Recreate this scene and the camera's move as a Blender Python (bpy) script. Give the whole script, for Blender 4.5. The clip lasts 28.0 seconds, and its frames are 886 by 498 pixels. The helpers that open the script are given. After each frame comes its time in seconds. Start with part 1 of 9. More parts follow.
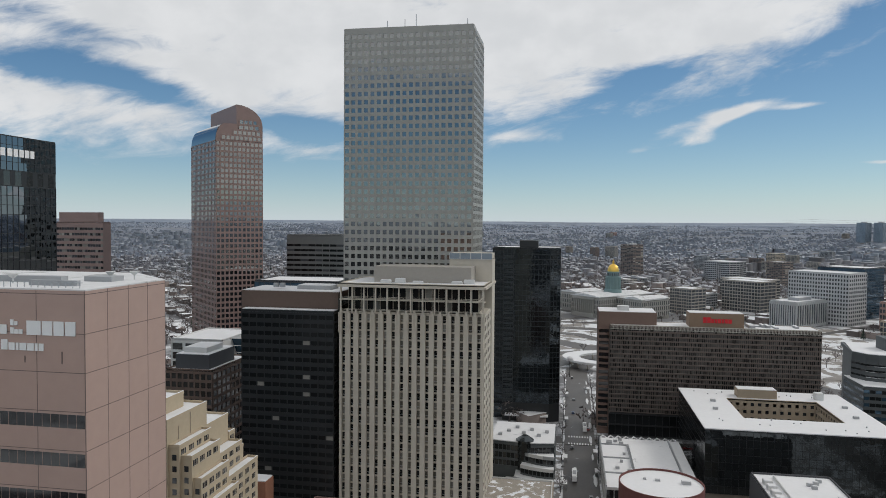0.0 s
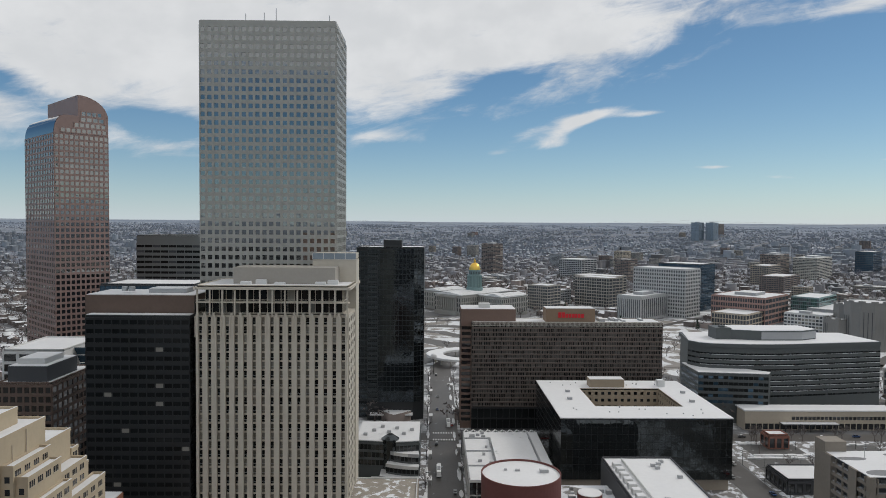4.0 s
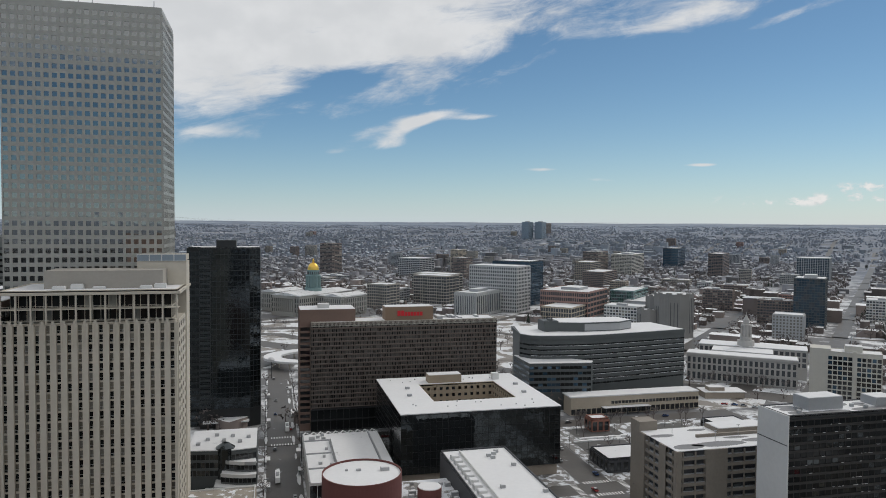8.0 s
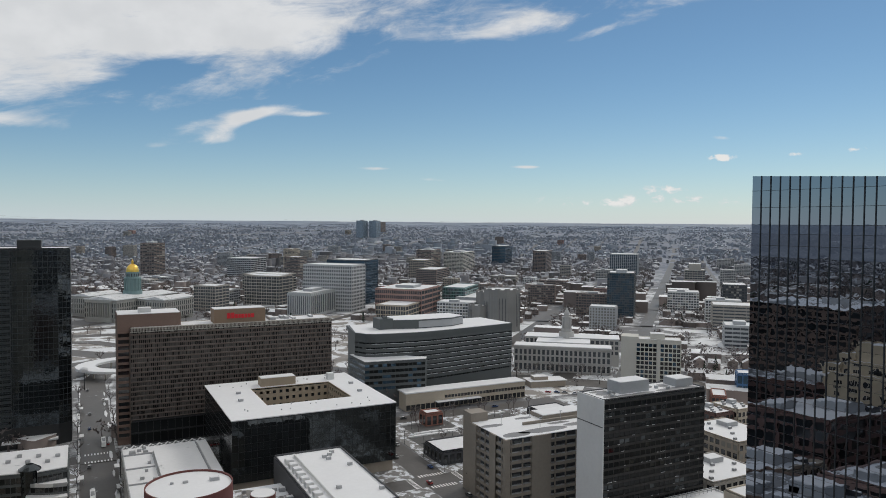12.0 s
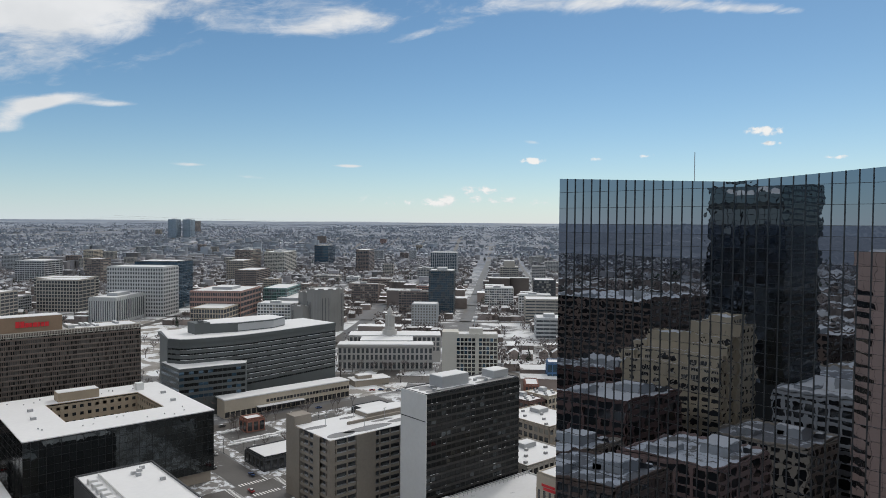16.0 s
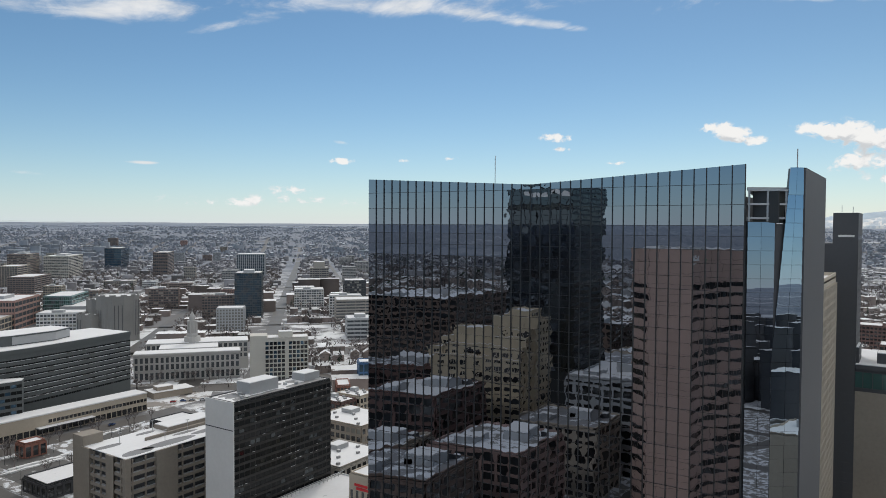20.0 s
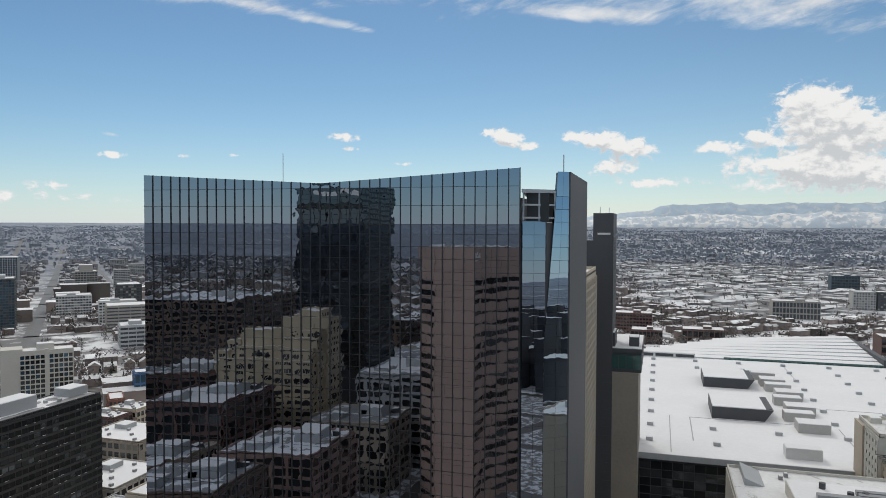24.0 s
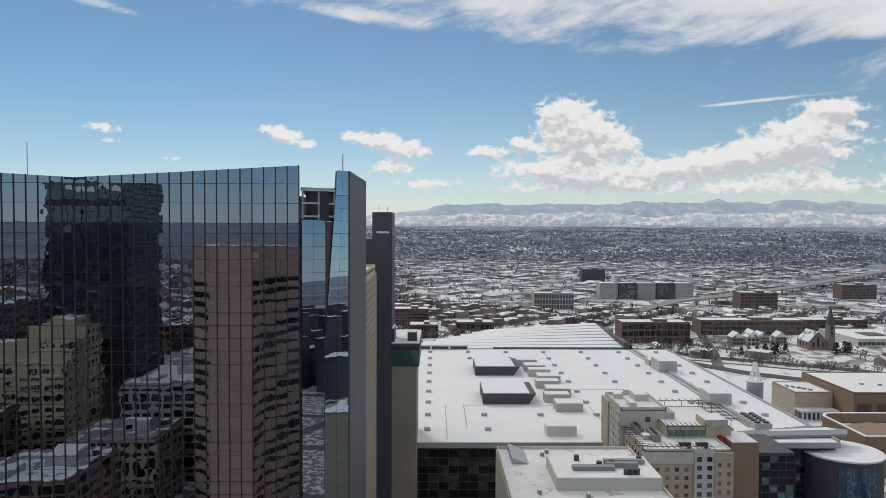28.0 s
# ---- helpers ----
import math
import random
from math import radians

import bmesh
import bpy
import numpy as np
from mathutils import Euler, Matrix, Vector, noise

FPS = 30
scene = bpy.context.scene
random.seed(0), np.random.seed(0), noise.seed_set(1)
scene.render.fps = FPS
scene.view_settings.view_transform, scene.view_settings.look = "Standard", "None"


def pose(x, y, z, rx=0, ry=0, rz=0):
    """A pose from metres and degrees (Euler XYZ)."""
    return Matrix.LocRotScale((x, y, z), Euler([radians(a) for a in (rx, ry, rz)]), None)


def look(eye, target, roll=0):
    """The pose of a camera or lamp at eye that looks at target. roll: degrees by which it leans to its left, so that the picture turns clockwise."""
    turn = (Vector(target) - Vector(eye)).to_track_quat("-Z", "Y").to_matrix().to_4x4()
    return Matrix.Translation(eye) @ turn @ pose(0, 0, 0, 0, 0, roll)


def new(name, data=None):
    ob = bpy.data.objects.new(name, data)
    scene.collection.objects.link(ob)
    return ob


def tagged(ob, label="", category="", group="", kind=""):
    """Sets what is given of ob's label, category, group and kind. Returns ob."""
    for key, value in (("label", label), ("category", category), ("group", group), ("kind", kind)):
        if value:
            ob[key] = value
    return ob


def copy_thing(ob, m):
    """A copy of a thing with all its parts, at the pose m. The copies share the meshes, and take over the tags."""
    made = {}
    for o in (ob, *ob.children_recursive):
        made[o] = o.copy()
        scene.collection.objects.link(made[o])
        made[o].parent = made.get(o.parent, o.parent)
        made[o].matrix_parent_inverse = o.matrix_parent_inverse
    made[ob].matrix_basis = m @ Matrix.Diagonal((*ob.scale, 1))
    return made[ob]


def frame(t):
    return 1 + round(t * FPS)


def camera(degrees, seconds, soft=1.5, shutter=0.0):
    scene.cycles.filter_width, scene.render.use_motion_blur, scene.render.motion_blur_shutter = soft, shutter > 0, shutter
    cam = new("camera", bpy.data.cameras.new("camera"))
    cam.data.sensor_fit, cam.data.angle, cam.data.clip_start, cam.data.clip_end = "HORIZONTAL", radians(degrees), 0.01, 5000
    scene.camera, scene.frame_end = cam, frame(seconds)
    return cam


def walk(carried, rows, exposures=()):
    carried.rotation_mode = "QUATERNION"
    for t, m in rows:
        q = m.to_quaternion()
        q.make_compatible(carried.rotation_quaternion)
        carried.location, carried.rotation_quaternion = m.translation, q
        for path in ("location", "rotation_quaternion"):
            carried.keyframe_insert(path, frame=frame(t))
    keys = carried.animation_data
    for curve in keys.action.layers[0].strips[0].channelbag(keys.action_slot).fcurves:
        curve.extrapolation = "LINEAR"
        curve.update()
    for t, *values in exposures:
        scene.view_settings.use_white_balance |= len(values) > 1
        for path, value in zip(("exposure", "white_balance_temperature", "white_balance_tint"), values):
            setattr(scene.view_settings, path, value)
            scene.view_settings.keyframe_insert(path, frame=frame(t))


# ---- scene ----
cam = camera(63.75, 28.0, soft=0.9)
PATH = [
    (0.0, pose(0, 0, 130, 87.921, -0.407, 10.150)),
    (0.5, pose(0, 0, 130, 87.924, -0.409, 9.092)),
    (1.0, pose(0, 0, 130, 87.928, -0.404, 8.026)),
    (1.5, pose(0, 0, 130, 87.932, -0.402, 6.892)),
    (2.0, pose(0, 0, 130, 87.939, -0.401, 5.433)),
    (2.5, pose(0, 0, 130, 87.949, -0.400, 3.876)),
    (3.0, pose(0, 0, 130, 87.957, -0.402, 2.317)),
    (3.5, pose(0, 0, 130, 87.972, -0.403, 0.782)),
    (5.5, pose(0, 0, 130, 87.994, -0.395, -5.535)),
    (6.0, pose(0, 0, 130, 88.011, -0.394, -7.178)),
    (6.5, pose(0, 0, 130, 88.022, -0.411, -8.816)),
    (7.0, pose(0, 0, 130, 88.027, -0.405, -10.449)),
    (7.5, pose(0, 0, 130, 88.024, -0.384, -12.105)),
    (8.0, pose(0, 0, 130, 88.013, -0.370, -13.655)),
    (8.5, pose(0, 0, 130, 87.999, -0.357, -15.357)),
    (9.0, pose(0, 0, 130, 87.994, -0.366, -17.012)),
    (9.5, pose(0, 0, 130, 88.000, -0.380, -18.653)),
    (10.0, pose(0, 0, 130, 88.008, -0.378, -20.297)),
    (10.5, pose(0, 0, 130, 88.012, -0.386, -21.952)),
    (11.0, pose(0, 0, 130, 88.012, -0.401, -23.592)),
    (11.5, pose(0, 0, 130, 88.009, -0.416, -25.236)),
    (12.0, pose(0, 0, 130, 88.005, -0.435, -26.900)),
    (12.5, pose(0, 0, 130, 88.006, -0.447, -28.684)),
    (14.5, pose(0, 0, 130, 88.016, -0.449, -35.747)),
    (15.0, pose(0, 0, 130, 88.027, -0.450, -37.512)),
    (15.5, pose(0, 0, 130, 88.033, -0.457, -39.285)),
    (16.0, pose(0, 0, 130, 88.044, -0.463, -41.064)),
    (16.5, pose(0, 0, 130, 88.056, -0.458, -42.860)),
    (17.0, pose(0, 0, 130, 88.060, -0.451, -44.628)),
    (17.5, pose(0, 0, 130, 88.062, -0.452, -46.427)),
    (18.0, pose(0, 0, 130, 88.055, -0.446, -48.189)),
    (18.5, pose(0, 0, 130, 88.051, -0.422, -50.044)),
    (19.0, pose(0, 0, 130, 88.082, -0.388, -52.052)),
    (19.5, pose(0, 0, 130, 88.135, -0.342, -54.139)),
    (20.0, pose(0, 0, 130, 88.173, -0.293, -56.268)),
    (20.5, pose(0, 0, 130, 88.180, -0.262, -58.374)),
    (21.0, pose(0, 0, 130, 88.174, -0.240, -60.451)),
    (21.5, pose(0, 0, 130, 88.176, -0.218, -62.507)),
    (23.5, pose(0, 0, 130, 88.181, -0.211, -70.959)),
    (24.0, pose(0, 0, 130, 88.179, -0.213, -73.052)),
    (24.5, pose(0, 0, 130, 88.174, -0.208, -75.181)),
    (25.0, pose(0, 0, 130, 88.171, -0.196, -77.324)),
    (25.5, pose(0, 0, 130, 88.169, -0.184, -79.554)),
    (26.0, pose(0, 0, 130, 88.162, -0.179, -81.773)),
    (26.5, pose(0, 0, 130, 88.152, -0.192, -83.996)),
    (27.0, pose(0, 0, 130, 88.142, -0.214, -86.195)),
    (27.5, pose(0, 0, 130, 88.141, -0.225, -88.413)),
    (28.0, pose(0, 0, 130, 88.143, -0.226, -90.621)),
]
EXPOSURES = [(0.0, -0.24), (6.0, -0.28), (11.0, -0.30), (12.5, -0.26), (14.5, -0.17), (17.0, -0.11), (21.0, -0.10), (24.0, -0.16), (28.0, -0.24)]
walk(cam, PATH, EXPOSURES)

# world: clear winter sky with a cirrus veil and low cumulus, veiled sun to the south
SUN_EL, SUN_DIR = radians(39), math.atan2(0.42, 0.91)      # direction in the plan, from +x towards +y
world = bpy.data.worlds.new("sky")
scene.world = world
world.use_nodes = True


class Nodes:
    """Short hand for wiring a node tree."""

    def __init__(self, tree):
        self.t = tree
        tree.nodes.clear()

    def n(self, kind, **props):
        node = self.t.nodes.new(kind)
        for k, v in props.items():
            if k == "op":
                node.operation = v
            elif k == "blend":
                node.blend_type = v
            elif k == "dtype":
                node.data_type = v
        return node

    def put(self, sock, v):
        if isinstance(v, bpy.types.NodeSocket):
            self.t.links.new(v, sock)
        else:
            sock.default_value = v

    def m(self, op, a, b=0.0, c=None, clamp=False):
        node = self.n("ShaderNodeMath", op=op)
        node.use_clamp = clamp
        self.put(node.inputs[0], a)
        self.put(node.inputs[1], b)
        if c is not None:
            self.put(node.inputs[2], c)
        return node.outputs[0]

    def mix(self, f, a, b, blend="MIX"):
        node = self.n("ShaderNodeMixRGB", blend=blend)
        self.put(node.inputs[0], f)
        self.put(node.inputs[1], a)
        self.put(node.inputs[2], b)
        return node.outputs[0]

    def noise(self, vec, scale, detail=3.0, rough=0.5, distort=0.0):
        node = self.n("ShaderNodeTexNoise")
        self.put(node.inputs["Vector"], vec)
        self.put(node.inputs["Scale"], scale)
        self.put(node.inputs["Detail"], detail)
        self.put(node.inputs["Roughness"], rough)
        self.put(node.inputs["Distortion"], distort)
        return node.outputs["Fac"]

    def ramp(self, f, lo, hi):
        node = self.n("ShaderNodeMapRange")
        node.interpolation_type = "SMOOTHSTEP"
        self.put(node.inputs[0], f)
        self.put(node.inputs[1], lo)
        self.put(node.inputs[2], hi)
        return node.outputs[0]


w = Nodes(world.node_tree)
sky = w.n("ShaderNodeTexSky")
sky.sky_type, sky.sun_disc = "NISHITA", False
sky.sun_elevation, sky.sun_rotation = SUN_EL, math.pi / 2 - SUN_DIR
sky.altitude, sky.air_density, sky.dust_density, sky.ozone_density = 1600, 1.0, 0.25, 2.5
tc = w.n("ShaderNodeTexCoord").outputs["Generated"]
sep = w.n("ShaderNodeSeparateXYZ")
w.put(sep.inputs[0], tc)
dx, dy, dz = sep.outputs
az = w.m("MULTIPLY", w.m("ARCTAN2", dx, dy), 57.2958)       # degrees clockwise from +y
el = w.m("MULTIPLY", w.m("ARCSINE", dz), 57.2958)
co = w.n("ShaderNodeCombineXYZ")                             # brushed fibres, rising to the right
w.put(co.inputs[0], w.m("ADD", w.m("MULTIPLY", az, 0.085), w.m("MULTIPLY", el, 0.05)))
w.put(co.inputs[1], w.m("SUBTRACT", w.m("MULTIPLY", el, 0.27), w.m("MULTIPLY", az, 0.06)))
wisp = w.noise(co.outputs[0], 1.0, 10.0, 0.60, 0.55)
fibre = w.noise(co.outputs[0], 3.1, 8.0, 0.66, 0.9)
co2 = w.n("ShaderNodeCombineXYZ")
w.put(co2.inputs[0], w.m("MULTIPLY", az, 0.30))
w.put(co2.inputs[1], w.m("MULTIPLY", el, 0.42))
co3 = w.n("ShaderNodeCombineXYZ")
w.put(co3.inputs[0], w.m("MULTIPLY", az, 0.30))
w.put(co3.inputs[1], w.m("MULTIPLY", w.m("ADD", el, 0.7), 0.42))
puff = w.noise(co2.outputs[0], 1.0, 11.0, 0.62, 0.25)
puff_above = w.noise(co3.outputs[0], 1.0, 6.0, 0.58, 0.25)       # the same heap a little higher up, for its shaded belly


def bumps(rows, up=0.0):
    """Sum of soft cloud banks: azimuth, elevation, half widths, tilt, weight."""
    total = None
    for a, e, sa, se, tilt, wt in rows:
        c, s = math.cos(radians(tilt)), math.sin(radians(tilt))
        u = w.m("SUBTRACT", az, a)
        v = w.m("SUBTRACT", el, e - up)
        p = w.m("DIVIDE", w.m("ADD", w.m("MULTIPLY", u, c), w.m("MULTIPLY", v, s)), sa)
        q = w.m("DIVIDE", w.m("SUBTRACT", w.m("MULTIPLY", v, c), w.m("MULTIPLY", u, s)), se)
        d = w.m("ADD", w.m("MULTIPLY", p, p), w.m("MULTIPLY", q, q))
        g = w.m("MULTIPLY", w.m("EXPONENT", w.m("MULTIPLY", d, -1.0)), wt)
        total = g if total is None else w.m("ADD", total, g)
    return total


EDGE = [(-180, 8.5), (-150, 9), (-130, 18), (-104, 24), (-56, 24), (-46, 4), (-33, 4), (-22, 5), (-12, 6), (-7, 7), (3, 7.4), (12, 10.2), (18, 12.2), (23, 15), (34, 16.6), (45, 16.6), (55, 17.4),
        (66, 17.8), (76, 17.4), (88, 17.0), (92, 16.9), (95.5, 14.9), (101, 13.5), (104.5, 14.7), (109, 13.0), (116, 10.9), (120, 9.8), (126, 9.4), (150, 9), (180, 8.5)]   # lower edge of the high veil
curve = w.n("ShaderNodeValToRGB")
for q in range(len(EDGE) - 2):
    curve.color_ramp.elements.new(0.5)
for knot, (a, e) in zip(curve.color_ramp.elements, EDGE):
    knot.position = (a + 180) / 360
for knot, (a, e) in zip(curve.color_ramp.elements, EDGE):
    knot.color = (e / 40, e / 40, e / 40, 1)
w.put(curve.inputs[0], w.m("DIVIDE", w.m("ADD", az, 180.0), 360.0))
grey = w.n("ShaderNodeRGBToBW")
w.put(grey.inputs[0], curve.outputs[0])
edge = w.m("MULTIPLY", grey.outputs[0], 40.0)
above = w.m("MINIMUM", w.m("MAXIMUM", w.m("DIVIDE", w.m("SUBTRACT", el, edge), 4.0), -1.0), 1.4)
VEIL = [(16.3, 8.5, 2.3, 0.36, 3, 0.46), (12.0, 8.35, 2.6, 0.45, 12, 0.42), (10.6, 7.5, 2.4, 0.5, 24, 0.42), (9.6, 6.3, 2.0, 0.55, 14, 0.46), (7.4, 6.9, 2.6, 0.8, 22, 0.28), (5.0, 5.6, 1.4, 0.3, 6, 0.22),
        (113.7, 9.15, 4.8, 0.17, 2.5, 0.55), (120, 12.3, 2.6, 0.6, 0, -0.3), (64, 15.6, 6.5, 0.45, -8, 0.34), (84, 16.1, 6, 0.7, -5, 0.40), (21.5, 4.4, 2.0, 0.2, 0, 0.46), (25.6, 3.6, 2.0, 0.25, -6, 0.3), (33.5, 4.6, 1.3, 0.16, 0, 0.5), (-4.5, 6.9, 2.6, 0.5, 0, 0.2), (48, 6.6, 1.2, 0.25, -8, 0.4),
        (5.5, 11.0, 4.6, 1.4, 14, -0.30), (-39, 10.8, 4.6, 1.5, 0, -0.58), (-32, 9.6, 4.0, 1.2, -10, -0.46), (-22, 7.5, 4.0, 1.0, -4, -0.50), (-37, 13.4, 6.0, 0.8, -6, -0.22), (-45, 16.6, 7.0, 3.0, -10, -0.55), (-27, 6.8, 2.2, 1.4, 0, -0.2),
        (33, 15.4, 4.5, 0.9, 10, 0.26), (38.5, 14.6, 3.0, 0.4, 14, 0.3), (50, 16.8, 6, 0.6, 0, 0.2)]
HEAP = [(100.5, 6.0, 3.4, 1.2, -10, 0.34), (101.6, 7.6, 3.0, 1.9, -20, 0.60), (99.2, 9.3, 1.2, 0.8, 0, 0.26), (105.2, 6.2, 1.5, 0.7, -20, 0.34), (98.5, 4.5, 4.0, 0.8, 0, 0.44), (103, 3.9, 3.6, 0.7, 0, 0.36), (109, 4.6, 4.0, 0.9, 6, 0.46), (113.2, 5.2, 3.0, 1.2, 10, 0.40),
        (117.4, 6.4, 3.4, 1.9, 8, 0.60), (119.4, 8.5, 1.4, 0.4, 0, 0.40), (128, 5.0, 5.0, 2.0, 0, 0.4), (112, 3.0, 15, 0.7, 0, 0.36), (93.9, 6.0, 1.6, 0.45, 0, 0.40), (96.9, 6.6, 1.0, 0.4, -15, 0.38),
        (87.3, 6.2, 2.6, 0.9, -14, 0.50), (84, 6.9, 1.8, 0.4, -12, 0.42), (86, 4.6, 1.9, 0.6, 0, 0.42), (90, 3.4, 3.0, 0.35, 0, 0.34), (77.9, 7.1, 1.9, 0.55, -16, 0.50), (80, 6.3, 1.2, 0.3, 0, 0.30),
        (48.2, 5.1, 0.9, 0.25, 0, 0.34), (53, 5.2, 0.8, 0.2, 0, 0.30), (56.8, 5.4, 0.7, 0.2, 0, 0.28), (65.1, 7.0, 1.4, 0.35, 0, 0.36), (65.7, 6.1, 0.7, 0.2, 0, 0.26), (70, 5.0, 0.8, 0.18, 0, 0.28),
        (44.2, 2.8, 1.7, 0.35, 0, 0.30), (42, 1.9, 9, 0.5, 0, 0.20)]
body = w.m("ADD", w.m("MULTIPLY", wisp, 0.95), w.m("MULTIPLY", fibre, 0.34))
veil = w.ramp(w.m("ADD", w.m("ADD", body, w.m("MULTIPLY", above, 0.30)), bumps(VEIL)), 0.61, 0.96)
banks = bumps(HEAP)
crisp = w.noise(co2.outputs[0], 3.4, 8.0, 0.6, 0.4)
bulk = w.m("ADD", w.m("ADD", w.m("MULTIPLY", puff, 0.9), w.m("MULTIPLY", crisp, 1.15)), w.m("MULTIPLY", banks, 1.2))
crisp_above = w.noise(co3.outputs[0], 3.4, 5.0, 0.55, 0.4)
bulk_above = w.m("ADD", w.m("ADD", w.m("MULTIPLY", puff_above, 0.9), w.m("MULTIPLY", crisp_above, 1.15)), w.m("MULTIPLY", bumps(HEAP, 0.7), 1.2))
heap = w.m("MULTIPLY", w.ramp(bulk, 1.17, 1.42), w.ramp(banks, 0.04, 0.16))
cover = w.m("MAXIMUM", w.m("MULTIPLY", veil, 0.95), heap)
haze = w.m("MULTIPLY", w.m("EXPONENT", w.m("MULTIPLY", w.m("MAXIMUM", el, 0.0), -0.32)), 0.90)
shade = w.noise(co2.outputs[0], 0.7, 5.0, 0.5)
belly = w.m("MULTIPLY", w.ramp(bulk_above, 1.15, 1.55), w.ramp(w.m("SUBTRACT", bulk_above, bulk), -0.25, 0.22))
cloudcol = w.mix(w.ramp(shade, 0.35, 0.7), (0.80, 0.815, 0.83, 1), (0.90, 0.91, 0.92, 1))
heapcol = w.mix(w.m("MULTIPLY", belly, 0.9), (0.96, 0.955, 0.94, 1), (0.62, 0.645, 0.67, 1))      # sunlit tops and grey bellies
cloudcol = w.mix(heap, cloudcol, heapcol)
skycol = w.mix(1.0, sky.outputs[0], w.mix(w.ramp(az, 58.0, 100.0), w.mix(w.ramp(az, -15.0, 30.0), (0.066, 0.089, 0.097, 1), (0.069, 0.084, 0.085, 1)), (0.083, 0.094, 0.090, 1)), "MULTIPLY")
low = w.mix(w.ramp(az, 10.0, 85.0), (0.68, 0.755, 0.815, 1), (0.82, 0.815, 0.795, 1))      # paler towards the veiled sun
skycol = w.mix(haze, skycol, low)
total = w.mix(cover, skycol, cloudcol)
bg = w.n("ShaderNodeBackground")
w.put(bg.inputs[0], total)
w.put(bg.inputs[1], 1.0)
w.t.links.new(bg.outputs[0], w.n("ShaderNodeOutputWorld").inputs[0])

sun_data = bpy.data.lights.new("sun", "SUN")
sun_data.energy, sun_data.angle, sun_data.color = 1.2, radians(11), (1.0, 0.95, 0.88)
sun = new("sun", sun_data)
sun.matrix_world = look((math.cos(SUN_DIR) * 800, math.sin(SUN_DIR) * 800, 800 * math.tan(SUN_EL)), (0, 0, 0))

# materials
def mat(name, col, rough=0.75, metal=0.0, var=0.25, big=0.06, fine=1.2, bump=0.0, rnd=0.0, island=0.0, spec=0.5, spots=None, spot_at=0.6, joints=None):
    """A surface with variation at two scales; spots: a second colour in patches; rnd, island: spread between pieces."""
    m = bpy.data.materials.new(name)
    m.use_nodes = True
    k = Nodes(m.node_tree)
    pos = k.n("ShaderNodeNewGeometry")
    p = pos.outputs["Position"]
    n1 = k.noise(p, big, 4.0, 0.6)
    n2 = k.noise(p, fine, 3.0, 0.6)
    val = k.m("ADD", 1.0, k.m("ADD", k.m("MULTIPLY", k.m("SUBTRACT", n1, 0.5), var * 2), k.m("MULTIPLY", k.m("SUBTRACT", n2, 0.5), var * 1.4)))
    if rnd:
        info = k.n("ShaderNodeObjectInfo")
        val = k.m("MULTIPLY", val, k.m("ADD", 1 - rnd, k.m("MULTIPLY", info.outputs["Random"], 2 * rnd)))
    if island:
        val = k.m("MULTIPLY", val, k.m("ADD", 1 - island, k.m("MULTIPLY", pos.outputs["Random Per Island"], 2 * island)))
    c = k.mix(1.0, (*col, 1), (1, 1, 1, 1), "MULTIPLY")
    if spots:
        n3 = k.noise(p, big * 2.3, 6.0, 0.65, 0.4)
        c = k.mix(k.ramp(n3, spot_at - 0.03, spot_at + 0.03), (*col, 1), (*spots, 1))
    hsv = k.n("ShaderNodeHueSaturation")
    k.put(hsv.inputs["Value"], val)
    k.put(hsv.inputs["Color"], c)
    b = k.n("ShaderNodeBsdfPrincipled")
    k.put(b.inputs["Base Color"], hsv.outputs[0])
    k.put(b.inputs["Roughness"], rough)
    k.put(b.inputs["Metallic"], metal)
    k.put(b.inputs["Specular IOR Level"], spec)
    if bump:
        bp = k.n("ShaderNodeBump")
        k.put(bp.inputs["Strength"], 0.5)
        k.put(bp.inputs["Distance"], bump)
        k.put(bp.inputs["Height"], n2)
        k.put(b.inputs["Normal"], bp.outputs[0])
    k.t.links.new(b.outputs[0], k.n("ShaderNodeOutputMaterial").inputs[0])
    return m


def glass(name, col, rough=0.03, metal=0.0, ior=1.6, wave=0.0, wscale=0.35, rnd=0.3):
    """Coated facade glass: dark body under a clear reflection, slightly wavy."""
    m = bpy.data.materials.new(name)
    m.use_nodes = True
    k = Nodes(m.node_tree)
    info = k.n("ShaderNodeObjectInfo")
    pos = k.n("ShaderNodeNewGeometry")
    r = k.m("ADD", info.outputs["Random"], pos.outputs["Random Per Island"])
    val = k.m("ADD", 1 - rnd, k.m("MULTIPLY", r, rnd))
    hsv = k.n("ShaderNodeHueSaturation")
    k.put(hsv.inputs["Value"], val)
    k.put(hsv.inputs["Color"], (*col, 1))
    b = k.n("ShaderNodeBsdfPrincipled")
    k.put(b.inputs["Base Color"], hsv.outputs[0])
    k.put(b.inputs["Roughness"], rough)
    k.put(b.inputs["Metallic"], metal)
    k.put(b.inputs["IOR"], ior)
    if wave:
        bp = k.n("ShaderNodeBump")
        k.put(bp.inputs["Strength"], 1.0)
        k.put(bp.inputs["Distance"], wave)
        k.put(bp.inputs["Height"], k.noise(pos.outputs["Position"], wscale, 2.0, 0.5))
        k.put(b.inputs["Normal"], bp.outputs[0])
    k.t.links.new(b.outputs[0], k.n("ShaderNodeOutputMaterial").inputs[0])
    return m


